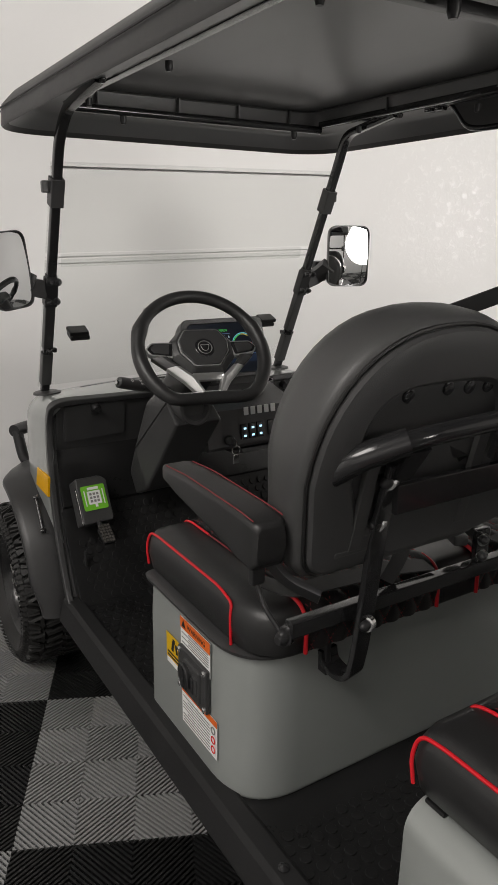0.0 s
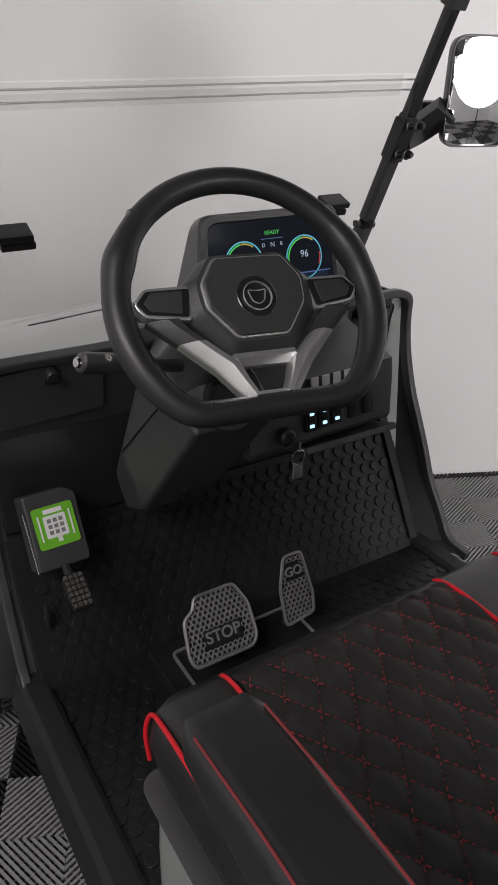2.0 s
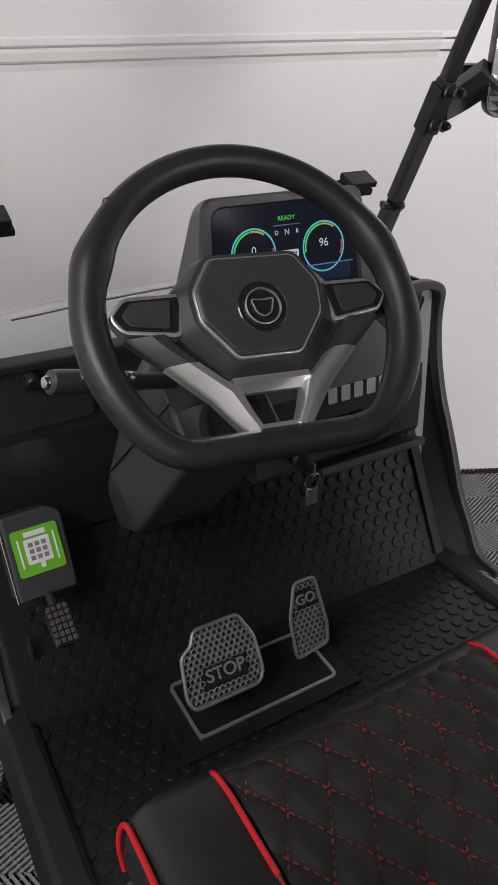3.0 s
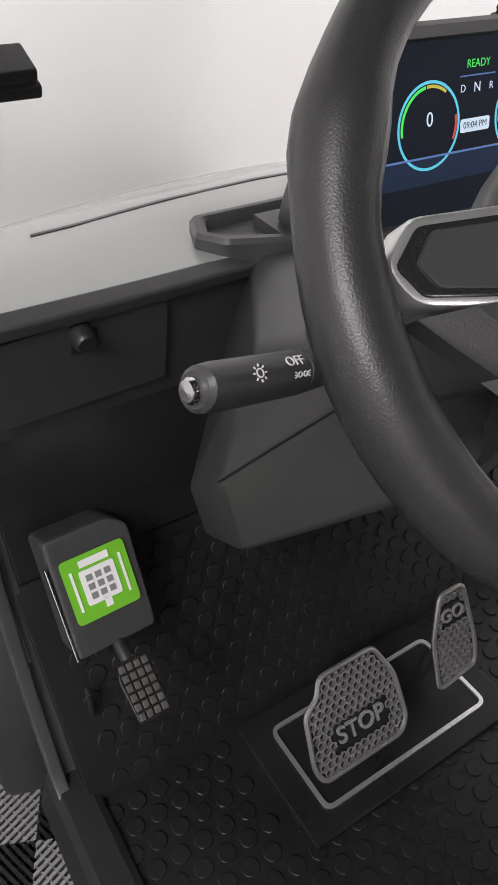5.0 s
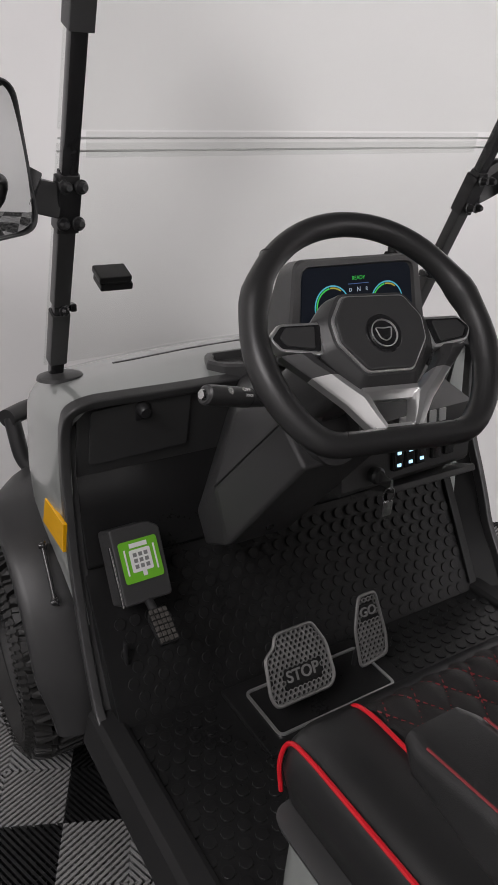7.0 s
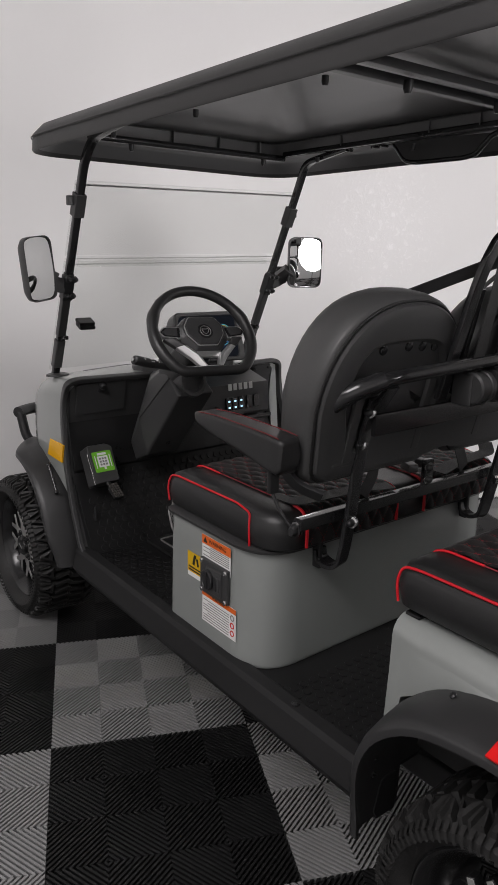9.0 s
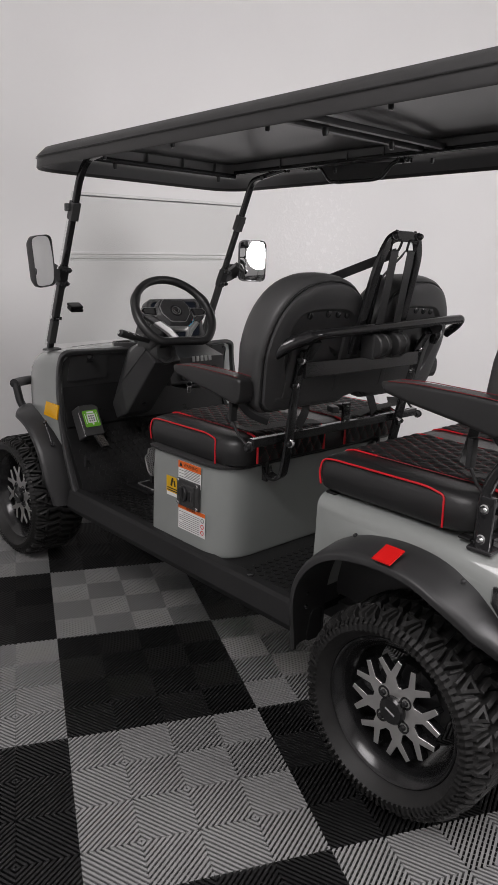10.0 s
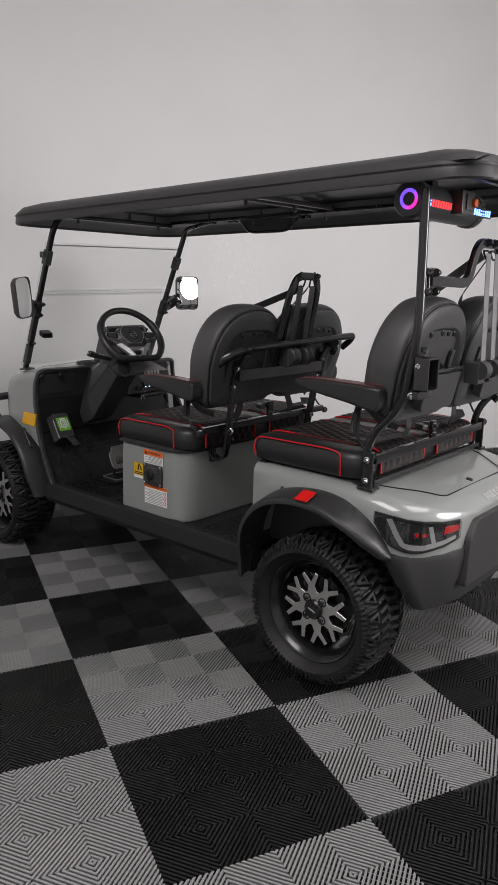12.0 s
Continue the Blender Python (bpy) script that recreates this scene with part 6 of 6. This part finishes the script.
def tower(y, z0, z1, lift):
    """The seat belt tower in the middle of a seat row: bent frame, guides, webbing and reels."""
    wide = 0.104
    half = [(wide + 0.012, 0.09, z0 - 0.03 - z1), (wide + 0.002, 0.03, -0.13), (wide - 0.006, 0.012, -0.06), (wide - 0.03, 0.003, -0.012), (wide - 0.06, 0.0, 0.0)]
    hoop = [(lift - a, y + b, z1 + c) for a, b, c in half] + [(lift + a, y + b, z1 + c) for a, b, c in half[::-1]]
    frame_ = P("belt_tower", bar(hoop, 0.016, 0.034, 0.03, (0, 0, 1), 0.005), TUBE, cart, "black steel seat belt tower")
    for k in (-1, 1):
        P("tower_rib", bar([(lift + k * (wide - 0.03), y + 0.085, z0 - 0.02), (lift + k * (wide - 0.03), y + 0.032, z1 - 0.12)], 0.016, 0.012, 0.04, (0, 1, 0), 0.003), TUBE, frame_)
        P("tower_bolt", bolt((lift + k * 0.05, y - 0.002, z1 + 0.007), (0, -0.3, 1), 0.0065, 0.012), TUBE, frame_)
    for s, x in ((-1, lift - 0.044), (1, lift + 0.044)):
        P("belt_guide", join(tube([(x - 0.026, y - 0.006, z1 - 0.012), (x + 0.026, y - 0.006, z1 - 0.012), (x + 0.022, y + 0.005, z1 - 0.046), (x - 0.022, y + 0.005, z1 - 0.046)], 0.0042, 0.01, 8, 3, True), bolt((x + s * 0.02, y - 0.008, z1 + 0.0), (0, -1, 0.2), 0.011, 0.016)), TUBE)
        belt([(x + s * 0.004, y + 0.045, z0 + 0.03), (x, y + 0.002, z1 - 0.046)], 0.04, WEB)
        P("belt_reel", join(lathe([(0.0005, -0.03), (0.034, -0.03), (0.039, -0.026), (0.039, -0.012), (0.036, -0.01), (0.036, 0.01), (0.039, 0.012), (0.039, 0.026), (0.034, 0.03), (0.0005, 0.03)], 24, facing((x + s * 0.006, y + 0.035, z0 + 0.0), (1, 0, 0))), box((x + s * 0.006, y + 0.055, z0 - 0.005), (0.068, 0.06, 0.08), 0.008)), PLASTIC, cart, "black seat belt reel")
    return hoop


tower(0.50, 1.155, 1.505, 0.02)
for s in (-1, 1):
    belt([(0.02 + s * 0.02, 0.51, 1.455), (s * 0.15, 0.70, 1.352), (s * 0.24, 0.755, 1.25), (s * 0.37, 0.805, 1.05), (s * 0.45, 0.80, 0.91)], 0.032, WEB)
    belt([(s * 0.44, 0.80, 0.89), (s * 0.40, 0.76, 0.874), (s * 0.2, 0.735, 0.878), (s * 0.1, 0.715, 0.872)], 0.045, BELT, up=(0, 0, 1))
    belt([(s * 0.17, 0.72, 1.0), (s * 0.19, 0.70, 0.92), (s * 0.22, 0.705, 0.872)], 0.04, BELT)
    buckle(s * 0.475 if s > 0 else -0.475, 0.755, 0.95)
rail_post(0.02, 0.69, 0.845)

# ---- rear body
REARB = [(0.358, 0.425, 0.765, 0.485, 0.0, 0.03), (0.35, 0.44, 0.784, 0.50, 0.0, 0.04), (0.31, 0.63, 0.784, 0.505, 0.0, 0.04), (0.2, 0.70, 0.784, 0.507, 0.0, 0.045), (0.05, 0.722, 0.782, 0.508, 0.0, 0.05),
         (-0.1, 0.70, 0.776, 0.508, 0.0, 0.055), (-0.2, 0.62, 0.764, 0.506, 0.003, 0.06), (-0.27, 0.57, 0.752, 0.498, 0.006, 0.065), (-0.325, 0.56, 0.739, 0.475, 0.008, 0.065), (-0.37, 0.56, 0.725, 0.435, 0.012, 0.065),
         (-0.41, 0.56, 0.708, 0.36, 0.014, 0.06), (-0.435, 0.565, 0.69, 0.26, 0.012, 0.05), (-0.445, 0.57, 0.672, 0.2, 0.008, 0.04)]
rear = P("rear_body", loft([hood_ring(*s) for s in REARB]), PAINT, cart, "grey painted rear body", 45)
lidp = [(-0.40, -0.165), (-0.375, -0.21), (-0.30, -0.30), (-0.265, -0.355), (0.265, -0.355), (0.30, -0.30), (0.375, -0.21), (0.40, -0.165)]


def deck_z(y):
    for a, b in zip(REARB, REARB[1:]):
        if b[0] <= y <= a[0]:
            t = (y - a[0]) / (b[0] - a[0])
            return a[2] + (b[2] - a[2]) * t + (a[4] + (b[4] - a[4]) * t) * 0.8
    return 0.7


P("deck_seam", sweep([Vector((p.x, p.y, deck_z(p.y) + 0.0015)) for p in rounded([(a, b, 0) for a, b in lidp], 0.03, 6, False)], [(-0.0022, -0.002), (0.0022, -0.002), (0.0022, 0.0008), (-0.0022, 0.0008)]), INK, rear)
P("deck_lock", lathe([(0.014, 0), (0.013, 0.003), (0.0005, 0.003)], 20, facing((0.0, -0.33, deck_z(-0.33) + 0.003), (0, -0.2, 1), (0, 1, 0))), INK, rear)
for i in range(5):
    P("badge_bar", moved(box((-0.06 + i * 0.03, 0, 0.002), (0.018, 0.03, 0.003), 0.001), facing((0.0, -0.424, 0.708), (0, -0.62, 0.78))), SILVER, rear, "bright raised badge")
bump = P("rear_bumper", loft([[Vector((x, y, z)) for x, y in rounded([(-hw, -0.24 - 0.4 * (0.568 - z)), (-hw, -0.29 - d - 0.36 * (0.568 - z)), (-hw + 0.16, -0.425 - d), (hw - 0.16, -0.425 - d), (hw, -0.29 - d - 0.36 * (0.568 - z)), (hw, -0.24 - 0.4 * (0.568 - z))], [0.01, 0.06, 0.09, 0.09, 0.06, 0.01], 6)] for z, hw, d in ((0.335, 0.36, -0.03), (0.35, 0.405, -0.005), (0.45, 0.47, 0.015), (0.54, 0.502, 0.02), (0.562, 0.50, 0.018), (0.568, 0.47, 0.0))]), ROOFTOP, cart, "black plastic rear bumper", 45)
P("bumper_panel", prism(rounded([(-0.27, 0.42), (0.27, 0.42), (0.25, 0.60), (0.205, 0.665), (-0.205, 0.665), (-0.25, 0.60)], 0.02), "y", -0.463, -0.40, 0.008), ROOFTOP, bump)

# tail lights, wrapped round the corner
TLP = [(0, -0.215, 0.710, 0.672), (0, -0.27, 0.704, 0.606), (0, -0.325, 0.694, 0.583), (0, -0.37, 0.687, 0.581), (0, -0.41, 0.679, 0.594), (0, -0.43, 0.675, 0.61)]


def side_x(y):
    for a, b in zip(REARB, REARB[1:]):
        if b[0] <= y <= a[0]:
            return -(a[3] + (b[3] - a[3]) * (y - a[0]) / (b[0] - a[0])) - 0.0075
    return -0.2


def along(f):
    """A station of the lamp, smoothly between the given ones; f runs from 0 to 1."""
    g = f * (len(TLP) - 1)
    i = min(int(g), len(TLP) - 2)
    a, b, c, d = (Vector(TLP[min(max(i + k, 0), len(TLP) - 1)][1:]) for k in (-1, 0, 1, 2))
    t = g - i
    return 0.5 * (2 * b + (c - a) * t + (2 * a - 5 * b + 4 * c - d) * t * t + (3 * b - a - 3 * c + d) * t ** 3)


TLP = [(side_x(p.x), p.x, p.y, p.z) for p in (along(k / 25) for k in range(26))]


def wrap(d, top, bot, i0=0, i1=len(TLP), thick=0.006):
    rings = []
    for x, y, z1, z0 in TLP[i0:i1]:
        n = Vector((x + 0.25, y + 0.2, 0)).normalized()
        za, zb = z0 + (z1 - z0) * bot, z0 + (z1 - z0) * top
        c = Vector((x, y, 0))
        rings.append([c + n * d + Vector((0, 0, za)), c + n * d + Vector((0, 0, zb)), c + n * (d - thick) + Vector((0, 0, zb)), c + n * (d - thick) + Vector((0, 0, za))])
    return loft(rings)


def lens_point(s, k, d):
    """A point of the lens: s along its length, k up its height, d proud of it."""
    f = s * (len(TLP) - 1)
    i = min(int(f), len(TLP) - 2)
    x, y, z1, z0 = [a + (b - a) * (f - i) for a, b in zip(TLP[i], TLP[i + 1])]
    n = Vector((x + 0.25, y + 0.2, 0)).normalized()
    return Vector((x, y, z0 + (z1 - z0) * k)) + n * d


def strip(pts, w, d0, d1):
    """A light strip through (s, k) points of the lens, w of its height thick."""
    rings = []
    for i, (s, k) in enumerate(pts):
        a, b = pts[max(i - 1, 0)], pts[min(i + 1, len(pts) - 1)]
        t = Vector(((b[0] - a[0]) * 2.4, b[1] - a[1])).normalized()
        ds, dk = -t.y * w / 2.4, t.x * w
        rings.append([lens_point(s + q * ds, k + q * dk, d) for q, d in ((-0.5, d0), (0.5, d0), (0.5, d1), (-0.5, d1))])
    return loft(rings)


def tail_lamp(flip):
    f = mirrored if flip else (lambda b: b)
    t = P("tail_light", f(wrap(0.001, 0.97, 0.03, thick=0.014)), SMOKE, cart, "smoked wrap-around tail light", 60)
    P("light_pipe", f(strip([(0.2, 0.9), (0.3, 0.4), (0.36, 0.2), (0.42, 0.16), (0.5, 0.15), (0.6, 0.14), (0.7, 0.15), (0.8, 0.16), (0.93, 0.17)], 0.17, 0.0, 0.004)), LAMPWHITE, t, "white light strip", 60)
    P("light_pipe", f(strip([(0.7, 0.2), (0.66, 0.85)], 0.09, 0.0, 0.0035)), LAMPWHITE, t, "", 60)
    P("stop_lens", f(strip([(0.8, 0.66), (0.88, 0.64), (0.97, 0.62)], 0.3, 0.0, 0.004)), REFLRED, t)
    for s in (0.52, 0.61):
        c = lens_point(s, 0.56, 0.001)
        P("red_bulb", f(lathe([(0.0085, 0), (0.007, 0.003), (0.0005, 0.004)], 14, facing(c, (-0.6, -0.8, 0)))), REFLRED, t)
        P("bulb_bezel", f(lathe([(0.0125, 0), (0.0125, 0.002), (0.0095, 0.002), (0.0095, 0)], 16, facing(c, (-0.6, -0.8, 0)), True)), CHROME, t)
    P("light_frame", f(join(wrap(0.004, 1.03, 0.97, thick=0.008), wrap(0.004, 0.03, -0.03, thick=0.008))), INK, t)
    cover = P("lens_cover", f(wrap(0.0085, 0.97, 0.03, thick=0.002)), LENS, t, "clear glossy lens", 60)
    cover.visible_shadow = False


tail_lamp(False)
tail_lamp(True)

cushion(-0.145, 0.366, 0.79, 0.904, 0.484)
for s in (-1, 1):
    backrest((s * 0.245, -0.215, 0.985), RT, "charcoal vinyl backrest with rounded top and black shell")
    armrest(-0.22, 0.13, 1.14, s)

# rear posts and frame
RP = [(-0.455, -0.135, 0.77), (-0.455, -0.134, 0.945), (-0.457, -0.265, 1.075), (-0.466, -0.312, 1.34), (-0.47, -0.305, 1.77)]
both("rear_post", lambda: tube(RP, 0.0152, 0.09, 16), TUBE, cart, "gloss black rear roof post")
both("post_bracket", lambda: join(box((-0.472, -0.156, 0.835), (0.012, 0.036, 0.14), 0.003), box((-0.462, -0.152, 0.772), (0.05, 0.066, 0.012), 0.004)), TUBE)
for z in (0.80, 0.875):
    both("post_bolt", lambda: bolt((-0.478, -0.152, z), (-1, 0, 0), 0.009, 0.014), CHROME)
P("rear_rail", bar([(-0.45, -0.165, 0.875), (0.45, -0.165, 0.875)], 0.02, 0.034, 0, (0, 0, 1), 0.003), TUBE, cart, "black steel rear seat rail")
P("rear_rail", bar([(-0.45, -0.16, 0.79), (0.45, -0.16, 0.79)], 0.02, 0.018, 0, (0, 0, 1), 0.003), TUBE)
both("post_clamp", lambda: join(bar([(-0.43, -0.325, 1.44), (-0.43, -0.322, 1.53)], 0.012, 0.04, 0, (1, 0, 0)), *[bolt((-0.428 + d, -0.34, z), (s, -0.3, 0), 0.01, 0.018) for z in (1.455, 1.515) for d, s in ((0.0, 1), (-0.045, -1))]), TUBE)


def belt_case():
    """An open-sided steel case for a belt reel, on the rear post."""
    edge = lambda k, y: [Vector((-0.436 + x, y, 1.19 + z)) for x, z in rounded([(-0.038 + k, -0.055 + k), (0.038 - k, -0.055 + k), (0.038 - k, 0.055 - k), (-0.038 + k, 0.055 - k)], 0.006, 3)]
    return loft([edge(0, -0.31), edge(0, -0.358), edge(0.001, -0.36), edge(0.006, -0.36), edge(0.007, -0.358), edge(0.007, -0.318)])


both("belt_case", belt_case, TUBE, cart, "black steel case on the rear post")
both("case_clip", lambda: prism(rounded([(-0.462, 1.246), (-0.412, 1.246), (-0.412, 1.258), (-0.43, 1.262), (-0.43, 1.278), (-0.45, 1.278), (-0.45, 1.262), (-0.462, 1.258)], 0.003, 2), "y", -0.338, -0.315, 0.002), TUBE)
both("case_arm", lambda: box((-0.43, -0.32, 1.12), (0.1, 0.02, 0.028), 0.003), TUBE)
for y, z in ((-0.322, 1.215), (-0.302, 1.118)):
    both("case_bolt", lambda: bolt((-0.47, y, z), (-1, -0.4, 0), 0.009, 0.012), CHROME)
both("back_panel", lambda: moved(prism(rounded([(-0.125, -0.075), (0.125, -0.075), (0.125, 0.06), (-0.125, 0.06)], [0.03, 0.03, 0.008, 0.008]), "y", -0.018, 0.018, 0.005), Matrix.Translation((-0.245, -0.285, 1.12)) @ Matrix.Rotation(radians(13), 4, "X")), SHELL, cart, "black moulded lower back panel", 40)
both("panel_ledge", lambda: box((-0.245, -0.306, 1.187), (0.25, 0.03, 0.012), 0.003), TUBE)
P("shoulder_bar", bar([(-0.44, -0.325, 1.49), (-0.16, -0.325, 1.485), (-0.105, -0.325, 1.60), (-0.07, -0.325, 1.625), (0.07, -0.325, 1.625), (0.105, -0.325, 1.60), (0.16, -0.325, 1.485), (0.44, -0.325, 1.49)], 0.034, 0.022, 0.045, (0, 1, 0), 0.006), TUBE, cart, "gloss black shoulder belt bar")
for s in (-1, 1):
    x = s * 0.03
    P("belt_guide", join(tube([(x - 0.024, -0.33, 1.60), (x + 0.024, -0.33, 1.60), (x + 0.02, -0.34, 1.57), (x - 0.02, -0.34, 1.57)], 0.004, 0.01, 8, 3, True), bolt((x, -0.335, 1.627), (0, -1, 0.2), 0.012, 0.018)), TUBE)
    belt([(x + s * 0.008, -0.345, 1.59), (x + s * 0.014, -0.36, 1.21)], 0.040, GREYWEB)
    P("belt_reel", join(lathe([(0.034, -0.024), (0.034, 0.024), (0.0005, 0.024)], 20, facing((s * 0.05, -0.36, 1.175), (1, 0, 0))), box((s * 0.05, -0.335, 1.165), (0.062, 0.06, 0.08), 0.008)), PLASTIC, cart, "black seat belt reel")
    belt([(s * 0.03, -0.32, 1.585), (s * 0.15, -0.165, 1.435), (s * 0.26, -0.105, 1.28), (s * 0.39, -0.06, 1.07), (s * 0.455, -0.07, 0.96)], 0.045, WEB)
    belt([(s * 0.44, -0.06, 0.935), (s * 0.38, -0.10, 0.922), (s * 0.15, -0.13, 0.918)], 0.045, BELT, up=(0, 0, 1))
    belt([(s * 0.2, -0.15, 1.05), (s * 0.19, -0.155, 0.95), (s * 0.2, -0.14, 0.92)], 0.04, BELT)
    buckle(s * 0.475, -0.10, 1.0)

rail_post(0.0, -0.165, 0.87)

# ---- sound bar under the rear of the roof
SB = Matrix.Translation((-0.17, -0.215, 1.748)) @ Matrix.Rotation(radians(90), 4, "Y")
snd = P("sound_bar", lathe([(0.0005, -0.24), (0.055, -0.24), (0.06, -0.232), (0.06, -0.19), (0.057, -0.185), (0.057, 0.185), (0.06, 0.19), (0.06, 0.232), (0.055, 0.24), (0.0005, 0.24)], 40, SB), PLASTIC, cart, "black round sound bar with coloured lights")
for e in (-1, 1):
    em = Matrix.Translation((e * 0.241 - 0.17, -0.215, 1.748)) @ Matrix.Rotation(radians(90 * e), 4, "Y")
    for i in range(24):
        bmr = bmesh.new()
        vs = []
        for j in range(3):
            a = 2 * math.pi * (i + j / 2) / 24
            vs.append([bmr.verts.new(em @ Vector((r * math.cos(a), r * math.sin(a), 0.001))) for r in (0.0215, 0.033)])
        for a, b in zip(vs, vs[1:]):
            bmr.faces.new((a[0], a[1], b[1], b[0]))
        P("light_ring", bmr, (VIOLET, VIOLET, VIOLET, PURPLE, MAGENTA, MAGENTA, PURPLE, VIOLET)[i // 3 % 8], snd)
    for i in range(40):
        a = 2 * math.pi * i / 40
        P("end_rib", box((e * 0.212 - 0.17, -0.215 + 0.061 * math.cos(a), 1.748 + 0.061 * math.sin(a)), (0.036, 0.005, 0.004), 0.001, 1, Matrix.Rotation(a + math.pi / 2, 4, "X")), PLASTIC, snd)
P("control_box", join(box((-0.15, -0.28, 1.755), (0.10, 0.05, 0.08), 0.006), box((-0.15, -0.307, 1.755), (0.05, 0.008, 0.05), 0.003)), PLASTIC, snd)
P("control_knob", lathe([(0.016, 0), (0.014, 0.012), (0.0005, 0.013)], 20, facing((-0.125, -0.31, 1.755), (0, -1, 0))), STKORANGE, snd)
for x0, m_, lead in ((-0.372, REDLED, BLUELED), (-0.045, BLUELED, VIOLET)):
    P("led_window", moved(prism(rounded([(-0.012, -0.016), (0.166, -0.016), (0.166, 0.016), (-0.012, 0.016)], 0.006), "z", -0.004, 0.001, 0.001), facing((x0, -0.272, 1.737), (0, -1, 0))), INK, snd)
    for i in range(9):
        P("led", moved(prism([(-0.0075, -0.011), (0.0025, -0.011), (0.0075, 0.011), (-0.0025, 0.011)], "z", 0.001, 0.003, 0.0006), facing((x0 + i * 0.0185, -0.272, 1.737), (0, -1, 0))), lead if i == 0 else m_, snd)
for x in (-0.30, 0.0):
    P("sound_bar_bracket", box((x, -0.215, 1.80), (0.04, 0.07, 0.03), 0.004), TUBEMATT, snd)

# ---------------------------------------------------------------- floor tiles
def tile_mesh(name, material):
    """One ribbed tile with four by four fields whose slanting ribs form diamonds."""
    bmt = bmesh.new()
    q = TILE / 4
    n = 18
    pitch = q * math.sqrt(2) / n
    wd, slope, stem = pitch * 0.245, pitch * 0.04, pitch * 0.1

    def clip(poly, cx, cy):
        h = q / 2 - 0.0003
        for ax, sg in ((0, 1), (0, -1), (1, 1), (1, -1)):
            out = []
            for a, b in zip(poly, poly[1:] + poly[:1]):
                da, db = h - sg * a[ax], h - sg * b[ax]
                if da >= 0:
                    out.append(a)
                if da * db < 0:
                    t = da / (da - db)
                    out.append((a[0] + (b[0] - a[0]) * t, a[1] + (b[1] - a[1]) * t))
            poly = out
            if len(poly) < 3:
                return []
        return poly
    for i in range(4):
        for j in range(4):
            cx, cy = (i - 1.5) * q, (j - 1.5) * q
            s = 1 if (i + j) % 2 else -1
            dx, dy = math.sqrt(0.5), s * math.sqrt(0.5)
            nx_, ny_ = -dy, dx
            for k in range(n):
                o = (k - (n - 1) / 2) * pitch
                L = q
                quad = lambda e0, e1: clip([(nx_ * (o + e) + dx * l, ny_ * (o + e) + dy * l) for e, l in ((e0, -L), (e0, L), (e1, L), (e1, -L))], cx, cy)
                top = quad(-wd, wd)
                if not top:
                    continue
                bmt.faces.new([bmt.verts.new((cx + x, cy + y, 0.0)) for x, y in top])
                for sg in (-1, 1):
                    flank = quad(sg * wd, sg * (wd + slope))
                    if flank:
                        depth = lambda p: -0.0035 * max(0.0, (abs(nx_ * p[0] + ny_ * p[1] - o) - wd)) / slope
                        bmt.faces.new([bmt.verts.new((cx + x, cy + y, depth((x, y)))) for x, y in flank])
                    wall = [(nx_ * (o + sg * stem) + dx * l, ny_ * (o + sg * stem) + dy * l) for l in (-L, L)]
                    h = q / 2 - 0.0003
                    t0, t1 = 0.0, 1.0
                    for ax in (0, 1):
                        a_, b_ = wall[0][ax], wall[1][ax]
                        u0, u1 = sorted(((-h - a_) / (b_ - a_), (h - a_) / (b_ - a_)))
                        t0, t1 = max(t0, u0), min(t1, u1)
                    if t1 > t0:
                        ends = [(wall[0][0] + (wall[1][0] - wall[0][0]) * t, wall[0][1] + (wall[1][1] - wall[0][1]) * t) for t in (t0, t1)]
                        bmt.faces.new([bmt.verts.new((cx + x, cy + y, z)) for (x, y), z in ((ends[0], -0.0035), (ends[1], -0.0035), (ends[1], -0.0205), (ends[0], -0.0205))])
            # the cross webs that carry the ribs
            for k in range(n // 2 + 5):
                o = (k - (n // 2 + 4) / 2) * 1.5 * pitch
                web = clip([(dx * (o + e) + nx_ * l, dy * (o + e) + ny_ * l) for e, l in ((-pitch * 0.14, -q), (-pitch * 0.14, q), (pitch * 0.14, q), (pitch * 0.14, -q))], cx, cy)
                if web:
                    bmt.faces.new([bmt.verts.new((cx + x, cy + y, -0.006)) for x, y in web])
    bmesh.ops.recalc_face_normals(bmt, faces=bmt.faces)
    for f in bmt.faces:
        f.normal_update()
        if f.normal.z < -0.5:
            f.normal_flip()
    me = bpy.data.meshes.new(name)
    bmt.to_mesh(me)
    bmt.free()
    me.materials.append(material)
    return me


tiles = (tile_mesh("black_tile", TILEBLACK), tile_mesh("grey_tile", TILEGREY))
for i in range(-9, 10):
    for j in range(-8, 6):
        u, v = (i + 0.5) * TILE, (j + 0.5) * TILE
        if not (U0 < u < U1 and V0 < v < WALL_V + TILE / 2):
            continue
        t = new("tile", tiles[(i + j) % 2])
        t.parent = floor
        t.matrix_basis = Matrix.Translation((u, v, 0))
